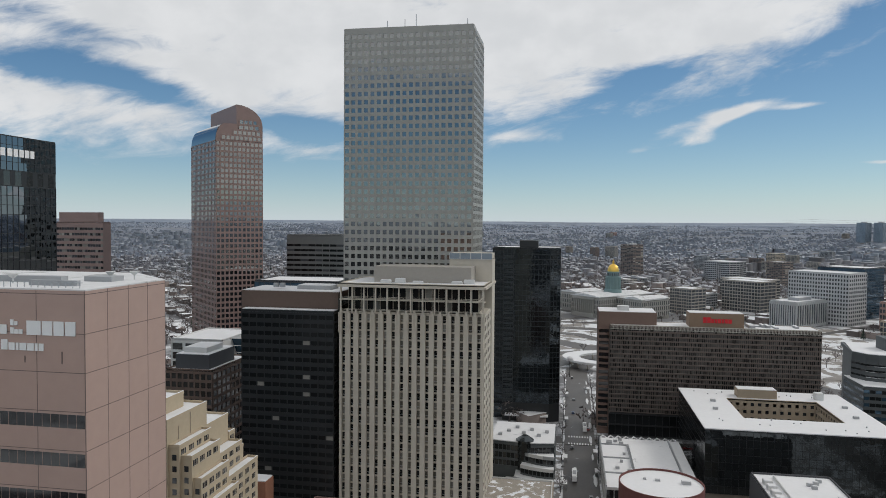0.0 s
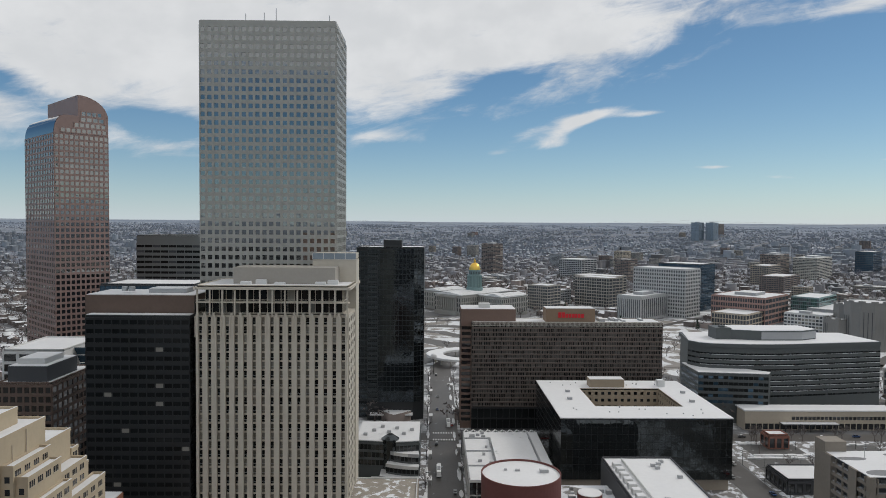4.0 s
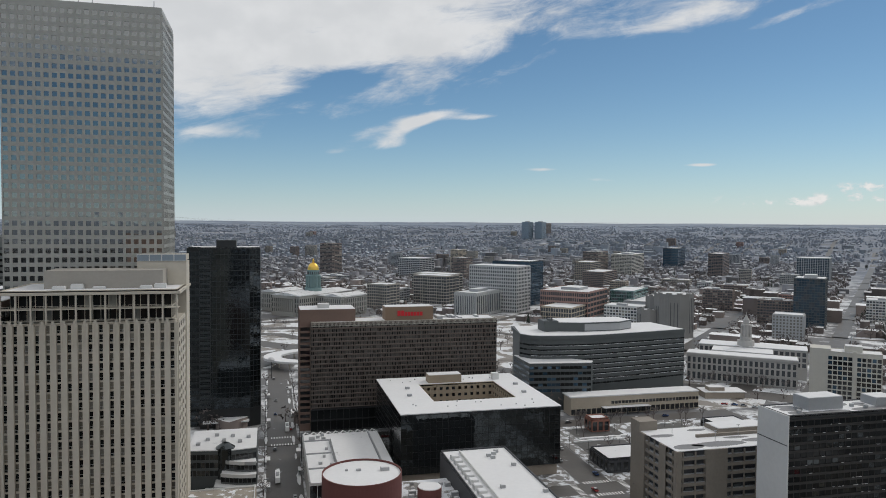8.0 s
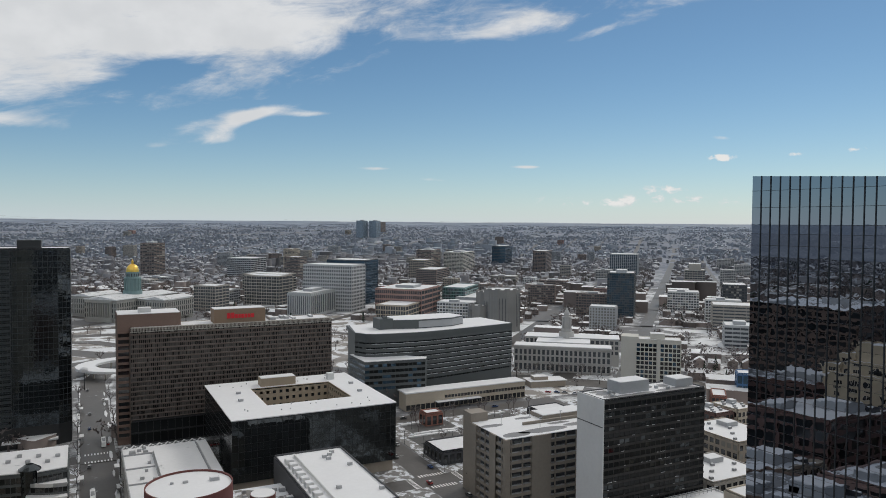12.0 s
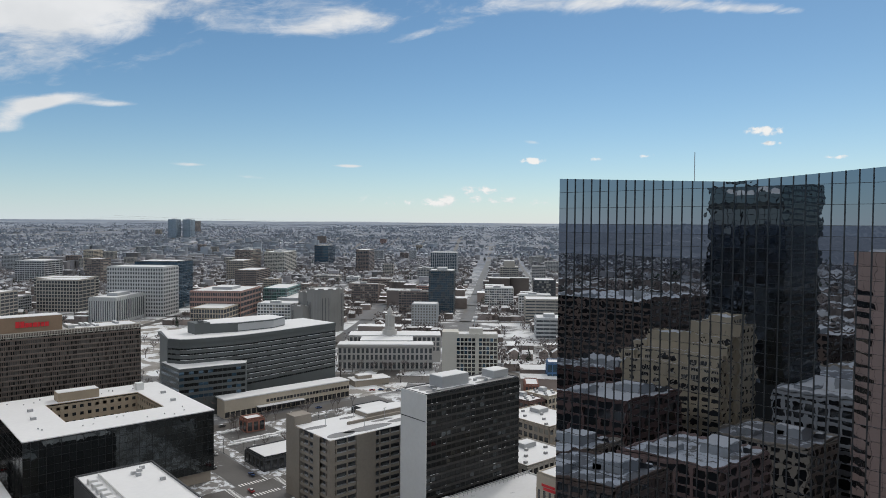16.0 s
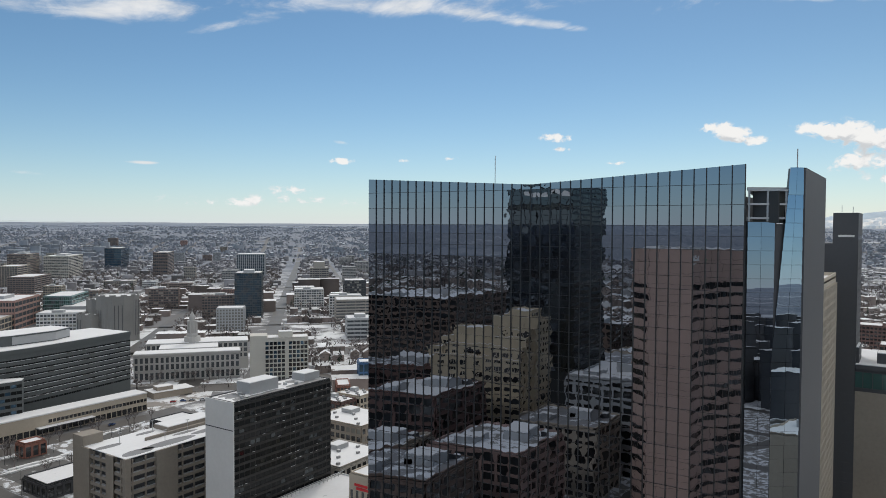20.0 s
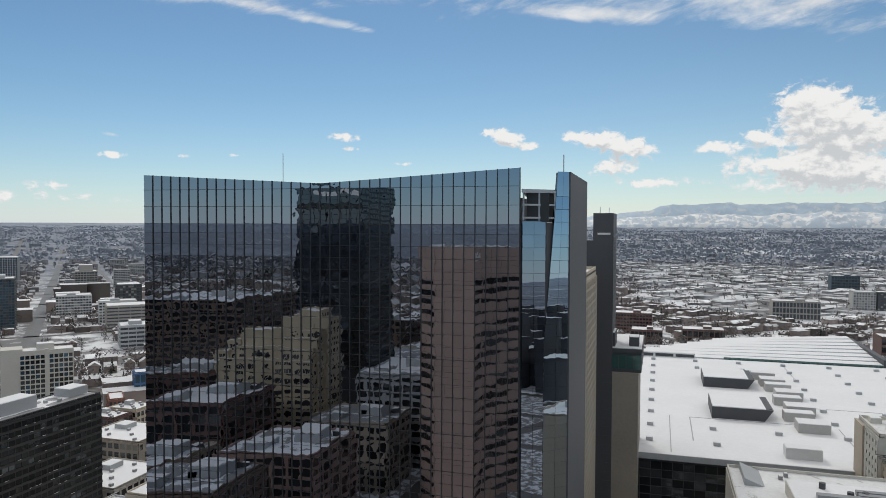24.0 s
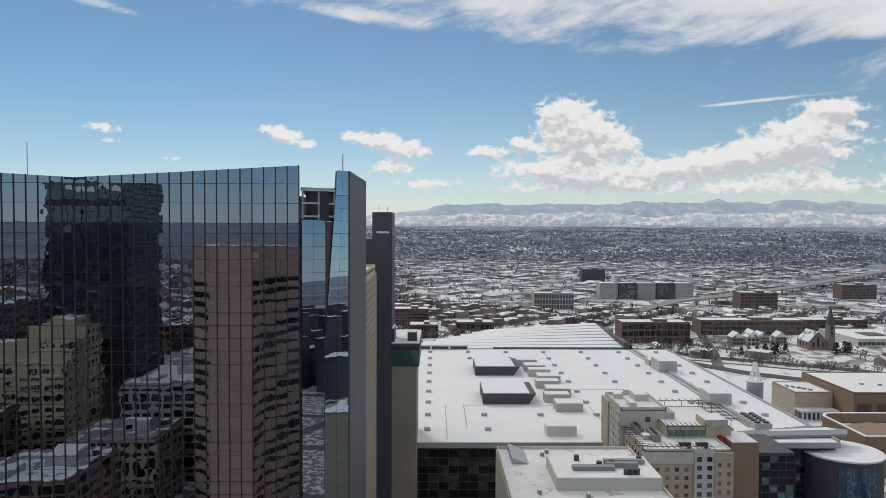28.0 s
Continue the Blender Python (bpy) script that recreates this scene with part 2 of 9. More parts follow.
SNOW = mat("snow", (0.74, 0.74, 0.745), 0.8, var=0.08, big=0.03, fine=0.5, bump=0.06)
SNOW_ROOF = mat("roof_snow", (0.71, 0.71, 0.715), 0.8, var=0.10, big=0.05, fine=0.7, bump=0.05, spots=(0.45, 0.46, 0.47), spot_at=0.68)
MELT = mat("melting_snow", (0.72, 0.74, 0.77), 0.7, var=0.15, big=0.06, fine=0.6, spots=(0.20, 0.19, 0.18), spot_at=0.56)
STREET = mat("wet_asphalt", (0.085, 0.078, 0.072), 0.5, var=0.4, big=0.05, fine=0.7, spots=(0.34, 0.35, 0.36), spot_at=0.66)
PAVE = mat("paving", (0.19, 0.182, 0.175), 0.8, var=0.25, big=0.08, fine=0.9, spots=(0.66, 0.68, 0.71), spot_at=0.52)
GREYROOF = mat("grey_roof", (0.22, 0.22, 0.23), 0.85, var=0.3, big=0.08, fine=0.8, spots=(0.7, 0.72, 0.75), spot_at=0.55)
GRANITE = mat("pale_granite", (0.36, 0.355, 0.33), 0.38, var=0.12, big=0.04, fine=0.4)
CONC = mat("white_concrete", (0.55, 0.505, 0.43), 0.75, var=0.12, big=0.05, fine=0.5)
CREAM = mat("cream_brick", (0.455, 0.375, 0.265), 0.8, var=0.14, big=0.06, fine=0.8)
BUFF = mat("buff_stone", (0.47, 0.41, 0.33), 0.8, var=0.14, big=0.06, fine=0.8)
TAN = mat("tan_concrete", (0.33, 0.285, 0.235), 0.8, var=0.15, big=0.06, fine=0.8)
PINK = mat("pink_granite", (0.46, 0.325, 0.275), 0.55, var=0.1, big=0.05, fine=0.6)
JOINT = mat("dark_joint", (0.16, 0.12, 0.11), 0.8, var=0.1)
FRAME = mat("taupe_concrete", (0.155, 0.124, 0.108), 0.8, var=0.15, big=0.05, fine=0.7)
BROWN = mat("brown_brick", (0.15, 0.105, 0.085), 0.8, var=0.2, big=0.06, fine=0.8)
BRICK = mat("red_brick", (0.26, 0.12, 0.09), 0.85, var=0.2, big=0.06, fine=0.9)
DRUMRED = mat("oxblood_brick", (0.15, 0.055, 0.05), 0.8, var=0.2, big=0.07, fine=0.9)
ROSE = mat("rose_granite", (0.27, 0.185, 0.165), 0.5, var=0.12, big=0.05, fine=0.6)
GREY = mat("grey_panel", (0.36, 0.37, 0.38), 0.7, var=0.12, big=0.05, fine=0.7)
LIGHT = mat("light_panel", (0.62, 0.62, 0.61), 0.7, var=0.1, big=0.05, fine=0.7)
SLATE = mat("slate_panel", (0.09, 0.10, 0.102), 0.6, var=0.12, big=0.05, fine=0.7)
CHAR = mat("charcoal_panel", (0.062, 0.064, 0.07), 0.6, var=0.12, big=0.05, fine=0.7)
BLACK = mat("black_metal", (0.026, 0.028, 0.03), 0.4, var=0.15, big=0.05, fine=0.7)
TEAL = mat("green_copper", (0.19, 0.28, 0.28), 0.7, var=0.15, big=0.05, fine=0.7)
GOLD = mat("gold_leaf", (0.85, 0.55, 0.12), 0.35, 0.9, var=0.1)
METAL = mat("galvanised_metal", (0.42, 0.43, 0.44), 0.45, 0.6, var=0.2, big=0.2, fine=1.5)
SIGNRED = mat("sign_red", (0.62, 0.02, 0.03), 0.5, var=0.05)
SIGNWHITE = mat("sign_white", (0.85, 0.85, 0.84), 0.5, var=0.04)
GREENSIGN = mat("sign_green", (0.02, 0.25, 0.12), 0.5, var=0.05)
WIN = glass("window_glass", (0.02, 0.023, 0.026), 0.05, 0.0, 1.7, rnd=0.6)
# window glass of distant buildings, lightened in colour to stand for haze
FARWIN = glass("hazed_window_glass", (0.075, 0.082, 0.092), 0.2, 0.0, 1.45, rnd=0.5)
WINLIT = mat("drawn_blind", (0.24, 0.23, 0.205), 0.6, var=0.15, rnd=0.3)
SHADEWIN = mat("half_drawn_shade", (0.115, 0.105, 0.085), 0.5, var=0.15, rnd=0.5, island=0.5)
WINMIR = glass("silver_glass", (0.27, 0.28, 0.275), 0.04, 1.0, wave=0.02, rnd=0.12)
BLUEWIN = glass("blue_glass", (0.05, 0.10, 0.15), 0.05, 0.5, 1.7, rnd=0.4)
DARKWIN = glass("smoked_glass", (0.075, 0.085, 0.09), 0.03, 0.85, 1.7, wave=0.03, wscale=0.5, rnd=0.35)
INKWIN = glass("ink_glass", (0.07, 0.083, 0.094), 0.02, 0.9, 1.6, wave=0.035, wscale=0.45, rnd=0.25)
STEEL = mat("dark_steel", (0.045, 0.052, 0.056), 0.5, 0.2, var=0.15, big=0.05, fine=0.7)
SKYWIN = glass("grey_mirror_glass", (0.17, 0.19, 0.215), 0.02, 1.0, wave=0.006, wscale=0.3, rnd=0.12)
MIRROR = glass("mirror_glass", (0.25, 0.28, 0.33), 0.0, 1.0, wave=0.002, wscale=0.4, rnd=0.1)
GREENWIN = glass("green_glass", (0.06, 0.13, 0.12), 0.05, 0.4, 1.7, rnd=0.4)
SANDY = mat("sand_plaster", (0.44, 0.38, 0.30), 0.8, var=0.12, big=0.06, fine=0.8)
MELTROOF = mat("trodden_snow", (0.66, 0.66, 0.66), 0.8, var=0.2, big=0.08, fine=0.7, spots=(0.40, 0.40, 0.39), spot_at=0.60)
WETROOF = mat("wet_roof", (0.20, 0.20, 0.205), 0.6, var=0.2, big=0.1, fine=0.8)
CURTAIN = mat("pale_curtain", (0.105, 0.10, 0.095), 0.7, var=0.2, rnd=0.5, island=0.5)
COURT = mat("court_stone", (0.37, 0.30, 0.22), 0.8, var=0.14, big=0.06, fine=0.8)
UMBERSHADE = mat("brown_blind", (0.20, 0.15, 0.105), 0.7, var=0.15, rnd=0.3)
UMBER = mat("umber_brick", (0.25, 0.175, 0.12), 0.8, var=0.15, big=0.06, fine=0.8)
REDBROWN = mat("red_brown_brick", (0.20, 0.135, 0.11), 0.85, var=0.18, big=0.06, fine=0.8)
ROADWAY = mat("viaduct_concrete", (0.25, 0.24, 0.225), 0.8, var=0.2, big=0.03, fine=0.5)
DARKBRICK = mat("dark_brick", (0.14, 0.085, 0.075), 0.85, var=0.2, big=0.06, fine=0.8)
FINGLASS = glass("bright_blue_glass", (0.36, 0.43, 0.50), 0.0, 1.0, wave=0.004, rnd=0.08)
DEEPWIN = glass("deep_glass", (0.012, 0.014, 0.015), 0.12, 0.0, 1.32, rnd=0.5)
STONE = mat("grey_limestone", (0.42, 0.41, 0.395), 0.8, var=0.14, big=0.06, fine=0.8)
IVORY = mat("ivory_plaster", (0.53, 0.51, 0.46), 0.8, var=0.1, big=0.06, fine=0.8)
TAUPE = mat("grey_beige_plaster", (0.36, 0.335, 0.30), 0.8, var=0.12, big=0.05, fine=0.8)
DUCT = mat("dull_duct", (0.25, 0.255, 0.26), 0.5, 0.3, var=0.2, big=0.2, fine=1.5)
BARK = mat("bare_branches", (0.14, 0.12, 0.115), 0.9, var=0.3, big=0.02, fine=0.2, island=0.4)
PINE = mat("pine_needles", (0.028, 0.045, 0.03), 0.9, var=0.3, big=0.05, fine=0.5, island=0.4)
PALESTONE = mat("pale_grey_stone", (0.47, 0.475, 0.48), 0.8, var=0.12, big=0.05, fine=0.7)
# brown brick lightened for middle distance, some haze in its colour
MIDBROWN = mat("mid_brown_brick", (0.215, 0.17, 0.15), 0.85, var=0.18, big=0.06, fine=0.8)
SALMON = mat("salmon_brick", (0.34, 0.215, 0.185), 0.85, var=0.16, big=0.06, fine=0.8)
GARAGE = mat("weathered_tan_concrete", (0.255, 0.225, 0.19), 0.8, var=0.2, big=0.06, fine=0.8)
MUSEUM = mat("grey_glass_tile", (0.22, 0.215, 0.205), 0.55, var=0.16, big=0.05, fine=0.9)
HOUSE = mat("house_walls", (0.205, 0.17, 0.155), 0.85, var=0.3, big=0.01, fine=0.05, island=0.6)
# snowy roofs at middle distance, greyed so the colour holds some haze
FARROOF = mat("hazed_roof_snow", (0.35, 0.36, 0.38), 0.85, var=0.2, big=0.01, fine=0.05, island=0.35)
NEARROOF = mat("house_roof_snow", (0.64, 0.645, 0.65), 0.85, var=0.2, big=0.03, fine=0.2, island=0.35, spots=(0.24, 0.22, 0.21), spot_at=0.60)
# farthest roofs, walls and woods: paler, bluer copies with haze in the colour
HAZEROOF = mat("hazed_far_roofs", (0.40, 0.43, 0.465), 0.9, var=0.2, big=0.003, fine=0.02, island=0.3)
HAZEWALL = mat("hazed_far_walls", (0.25, 0.275, 0.31), 0.9, var=0.2, big=0.003, fine=0.02, island=0.3)
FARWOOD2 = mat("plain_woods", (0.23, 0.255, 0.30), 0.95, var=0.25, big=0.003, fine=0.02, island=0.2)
SHEDROOF = mat("shed_roof_snow", (0.56, 0.565, 0.575), 0.85, var=0.25, big=0.02, fine=0.1, island=0.6, spots=(0.24, 0.235, 0.235), spot_at=0.54)
SHEDWALL = mat("shed_walls", (0.40, 0.395, 0.39), 0.85, var=0.3, big=0.01, fine=0.05, island=0.6)
BLUEPANEL = mat("teal_blue_panel", (0.055, 0.085, 0.105), 0.5, var=0.12)
# pale panel; on the far paired towers its paleness stands for haze
PALEGLASS = mat("pale_blue_panel", (0.24, 0.29, 0.34), 0.5, var=0.1)
# middle-distance woods and walls, haze mixed into their colours too
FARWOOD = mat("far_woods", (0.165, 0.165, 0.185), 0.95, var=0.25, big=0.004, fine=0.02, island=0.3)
FARWALL = mat("hazed_low_walls", (0.23, 0.225, 0.235), 0.85, var=0.4, big=0.008, fine=0.03, island=0.55)

# building tools
class Mesh:
    """Collects boxes, prisms and faces for one mesh."""

    def __init__(self, m=None):
        self.v, self.f, self.i, self.m, self.kids = [], [], [], m or Matrix(), []

    def add(self, pts, faces, mi=0):
        k = len(self.v)
        self.v += [tuple(self.m @ Vector(p)) for p in pts]
        self.f += [tuple(k + j for j in f) for f in faces]
        self.i += [mi] * len(faces)
        return self

    def box(self, x0, y0, z0, x1, y1, z1, mi=0):
        p = [(x0, y0, z0), (x1, y0, z0), (x1, y1, z0), (x0, y1, z0), (x0, y0, z1), (x1, y0, z1), (x1, y1, z1), (x0, y1, z1)]
        return self.add(p, [(0, 3, 2, 1), (4, 5, 6, 7), (0, 1, 5, 4), (1, 2, 6, 5), (2, 3, 7, 6), (3, 0, 4, 7)], mi)

    def prism(self, poly, z0, z1, mi=0, top=None):
        n = len(poly)
        q = top or poly
        p = [(*a, z0) for a in poly] + [(*a, z1) for a in q]
        return self.add(p, [tuple(range(n - 1, -1, -1)), tuple(range(n, 2 * n))] + [(i, (i + 1) % n, n + (i + 1) % n, n + i) for i in range(n)], mi)

    def cyl(self, x, y, r, z0, z1, n=24, mi=0, r1=None):
        ring = lambda s: [(x + s * math.cos(2 * math.pi * i / n), y + s * math.sin(2 * math.pi * i / n)) for i in range(n)]
        return self.prism(ring(r), z0, z1, mi, ring(r if r1 is None else r1))

    def to(self, name, parent=None, mats=(), label="", smooth=False):
        me = bpy.data.meshes.new(name)
        me.from_pydata(self.v, [], self.f)
        for k in (mats if isinstance(mats, (list, tuple)) else [mats]):
            me.materials.append(k)
        if any(self.i):
            me.polygons.foreach_set("material_index", self.i)
        if smooth:
            me.polygons.foreach_set("use_smooth", [True] * len(me.polygons))
        me.update()
        ob = new(name, me)
        ob.parent = parent
        if parent and not parent.parent and name != "wall":
            for k in self.kids:
                k.parent = ob
        return tagged(ob, label)


def thing(name, label, category, x=0.0, y=0.0, z=0.0, rot=0.0, group="", kind=""):
    """An empty at the base of a thing, to which its parts belong."""
    ob = new(name)
    ob.empty_display_size = 2
    ob.matrix_basis = pose(x, y, z, 0, 0, rot)
    return tagged(ob, label, category, group, kind)


PANES = {}


def pane_mesh(w_, h_, m, lift=0.05):
    key = (round(w_, 2), round(h_, 2), m.name)
    if key not in PANES:
        me = bpy.data.meshes.new("window")
        a, b = w_ / 2, h_ / 2
        me.from_pydata([(-a, 0, -b), (a, 0, -b), (a, 0, b), (-a, 0, b), (-a, lift, -b), (a, lift, -b), (a, lift, b), (-a, lift, b)],
                       [], [(0, 1, 2, 3), (7, 6, 5, 4), (0, 4, 5, 1), (1, 5, 6, 2), (2, 6, 7, 3), (3, 7, 4, 0)])
        me.materials.append(m)
        PANES[key] = me
    return PANES[key]


def facade(b, wall, p0, p1, z0, z1, cols, rows, pw=0.8, pd=0.35, sh=1.4, sd=0.3, panes=None, keep=60, tilt=0.0, skip=0.0, inset=None, mi=0, name="window", seed=1, lit=0.0, split=None):
    """Windows, piers and floor bands on one wall face between two corners of the plan (outside to the right of p0 to p1).
    wall: the Mesh to which piers and bands go; the first panes from the top, up to keep, are parts; the rest are joined."""
    rng = random.Random(seed * 977 + cols * 31 + rows)
    keep = int(keep * 0.29)
    if abs(pd - sd) < 0.02:
        sd = pd * 0.8
    inset = 0.35 * min(pd or 0.2, sd or 0.2) if inset is None else inset
    p0, p1 = Vector(p0), Vector(p1)
    u = (p1 - p0)
    L = u.length
    u.normalize()
    nrm = Vector((u.y, -u.x))
    ang = math.degrees(math.atan2(u.y, u.x))
    face = Matrix.Translation((p0.x, p0.y, 0)) @ Matrix.Rotation(radians(ang), 4, "Z")
    old = wall.m
    wall.m = old @ face
    cw, rh = L / cols, (z1 - z0) / rows
    if split:
        piece = {}

        def bar(nm, x0, za, x1, zb, dep):
            key = (nm, round(x1 - x0, 3), round(zb - za, 3))
            if key not in piece:
                q = Mesh().box(0, -dep, 0, x1 - x0, 0.02, zb - za)
                piece[key] = ob = q.to(nm, b, split)
            else:
                ob = new(nm, piece[key].data)
                ob.parent = b
            ob.matrix_basis = face @ Matrix.Translation((x0, 0, za))
            wall.kids.append(ob)
        for i in range(cols + 1 if pw > 0 else 0):
            bar("pier", max(0, i * cw - pw / 2), z0, min(L, i * cw + pw / 2), z1, pd)
        for j in range(rows + 1 if sh > 0 else 0):
            bar("floor_band", 0.01, max(z0, z0 + j * rh - sh / 2), L - 0.01, min(z1, z0 + j * rh + sh / 2), sd)
    if pw > 0 and not split:
        for i in range(cols + 1):
            a, c = max(0, i * cw - pw / 2), min(L, i * cw + pw / 2)
            wall.box(a, -pd, z0, c, 0.02, z1, mi)
    if sh > 0 and not split:
        for j in range(rows + 1):
            a, c = max(z0, z0 + j * rh - sh / 2), min(z1, z0 + j * rh + sh / 2)
            wall.box(0, -sd, a, L, 0.02, c, mi)
    wall.m = old
    panes = panes or [WIN]
    gw, gh = cw - pw, rh - sh
    rest = {}
    made = 0
    for j in range(rows - 1, -1, -1):
        for i in range(cols):
            if skip and rng.random() < skip:
                continue
            m = panes[0] if len(panes) == 1 or rng.random() > lit else panes[1 + int(rng.random() * (len(panes) - 1))]
            c = face @ Vector(((i + 0.5) * cw, -inset, z0 + (j + 0.5) * rh))
            if made < keep:
                ob = new(name, pane_mesh(gw, gh, m))
                ob.parent = b
                ob.matrix_basis = Matrix.Translation(c) @ Matrix.Rotation(radians(ang), 4, "Z") @ pose(0, 0, 0, rng.uniform(-tilt, tilt), 0, rng.uniform(-tilt, tilt))
                wall.kids.append(ob)
                made += 1
            else:
                q = rest.setdefault(m.name, (Mesh(), m))[0]
                t = Matrix.Translation(c) @ Matrix.Rotation(radians(ang), 4, "Z") @ pose(0, 0, 0, rng.uniform(-tilt, tilt), 0, rng.uniform(-tilt, tilt))
                q.m = t
                q.add([(-gw / 2, 0, -gh / 2), (gw / 2, 0, -gh / 2), (gw / 2, 0, gh / 2), (-gw / 2, 0, gh / 2)], [(0, 1, 2, 3)])
    for q, m in rest.values():
        tagged(q.to("glazing", b, m), kind="stuff")


def snow_roof(b, poly, z, m=None, parapet=0.9, pm=None, thick=0.25):
    """A snow sheet inside a low parapet with a cap of snow."""
    Mesh().prism(poly, z - 0.3, z + thick).to("roof_snow", b, m or SNOW_ROOF)
    if parapet and pm:
        pa = Mesh()
        n = len(poly)
        for i in range(n):
            a, c = Vector(poly[i]), Vector(poly[(i + 1) % n])
            u = (c - a).normalized()
            q = Vector((-u.y, u.x)) * 0.4
            pa.prism([tuple(a), tuple(c), tuple(c + q), tuple(a + q)], z - 0.2, z + parapet)
        pa.to("parapet", b, pm)


def rect(x0, y0, x1, y1):
    return [(x0, y0), (x1, y0), (x1, y1), (x0, y1)]


def roof_box(b, x0, y0, x1, y1, z0, z1, m, name="roof_house", snow=True, label=""):
    ms = Mesh().box(x0, y0, z0, x1, y1, z1, 0)
    if snow:
        ms.box(x0 + 0.2, y0 + 0.2, z1, x1 - 0.2, y1 - 0.2, z1 + 0.25, 1)
    return ms.to(name, b, [m, SNOW_ROOF], label)


def block(name, label, cat, x, y, rot, w_, d, h, wallm, faces, panes=None, keep=16, parapet=0.9, roofm=None, base=0.0, group="", **kw):
    """A box building: faces is a dict of f, r, l, k (front, right, left, back) to (columns, rows); kw goes to facade()."""
    b = thing(name, label, cat, x, y, base, rot, group)
    ms = Mesh().box(0, 0, 0, w_, d, h)
    ends = {"f": ((0, 0), (w_, 0)), "r": ((w_, 0), (w_, d)), "k": ((w_, d), (0, d)), "l": ((0, d), (0, 0))}
    z0 = kw.pop("z0", 0.0)
    z1 = kw.pop("z1", h - 0.5)
    if keep >= 100:
        kw.setdefault("split", wallm)
    for q, (c, r) in faces.items():
        facade(b, ms, *ends[q], z0, z1, c, r, panes=panes, keep=keep // len(faces), seed=int(abs(x) + abs(y)) + ord(q), **kw)
    ms.to("wall", b, wallm)
    snow_roof(b, rect(0.4, 0.4, w_ - 0.4, d - 0.4), h, roofm, parapet, wallm)
    return b

# ground: flat under the city, rising towards the rim of the far plains
def reach(r):
    """How much farther the plain seems than it is modelled: 1 near the city, rising towards the rim."""
    return 1.0 + 11.0 * (max(0.0, r - 2500.0) / 2400.0) ** 2.2


def lift(r):
    return 130.0 - 130.0 / reach(r) + 24.0 * (max(0.0, r - 2500.0) / 2400.0) ** 4


def np_mesh(name, verts, tris, mi, mats):
    """A mesh from arrays of vertices and triangles."""
    me = bpy.data.meshes.new(name)
    me.vertices.add(len(verts))
    me.vertices.foreach_set("co", np.asarray(verts, dtype=np.float32).ravel())
    n = len(tris)
    me.loops.add(n * 3)
    me.loops.foreach_set("vertex_index", np.asarray(tris, dtype=np.int32).ravel())
    me.polygons.add(n)
    me.polygons.foreach_set("loop_start", np.arange(0, n * 3, 3, dtype=np.int32))
    me.polygons.foreach_set("loop_total", np.full(n, 3, dtype=np.int32))
    for k in mats:
        me.materials.append(k)
    if mi is not None:
        me.polygons.foreach_set("material_index", np.asarray(mi, dtype=np.int32))
    me.update(calc_edges=True)
    return new(name, me)


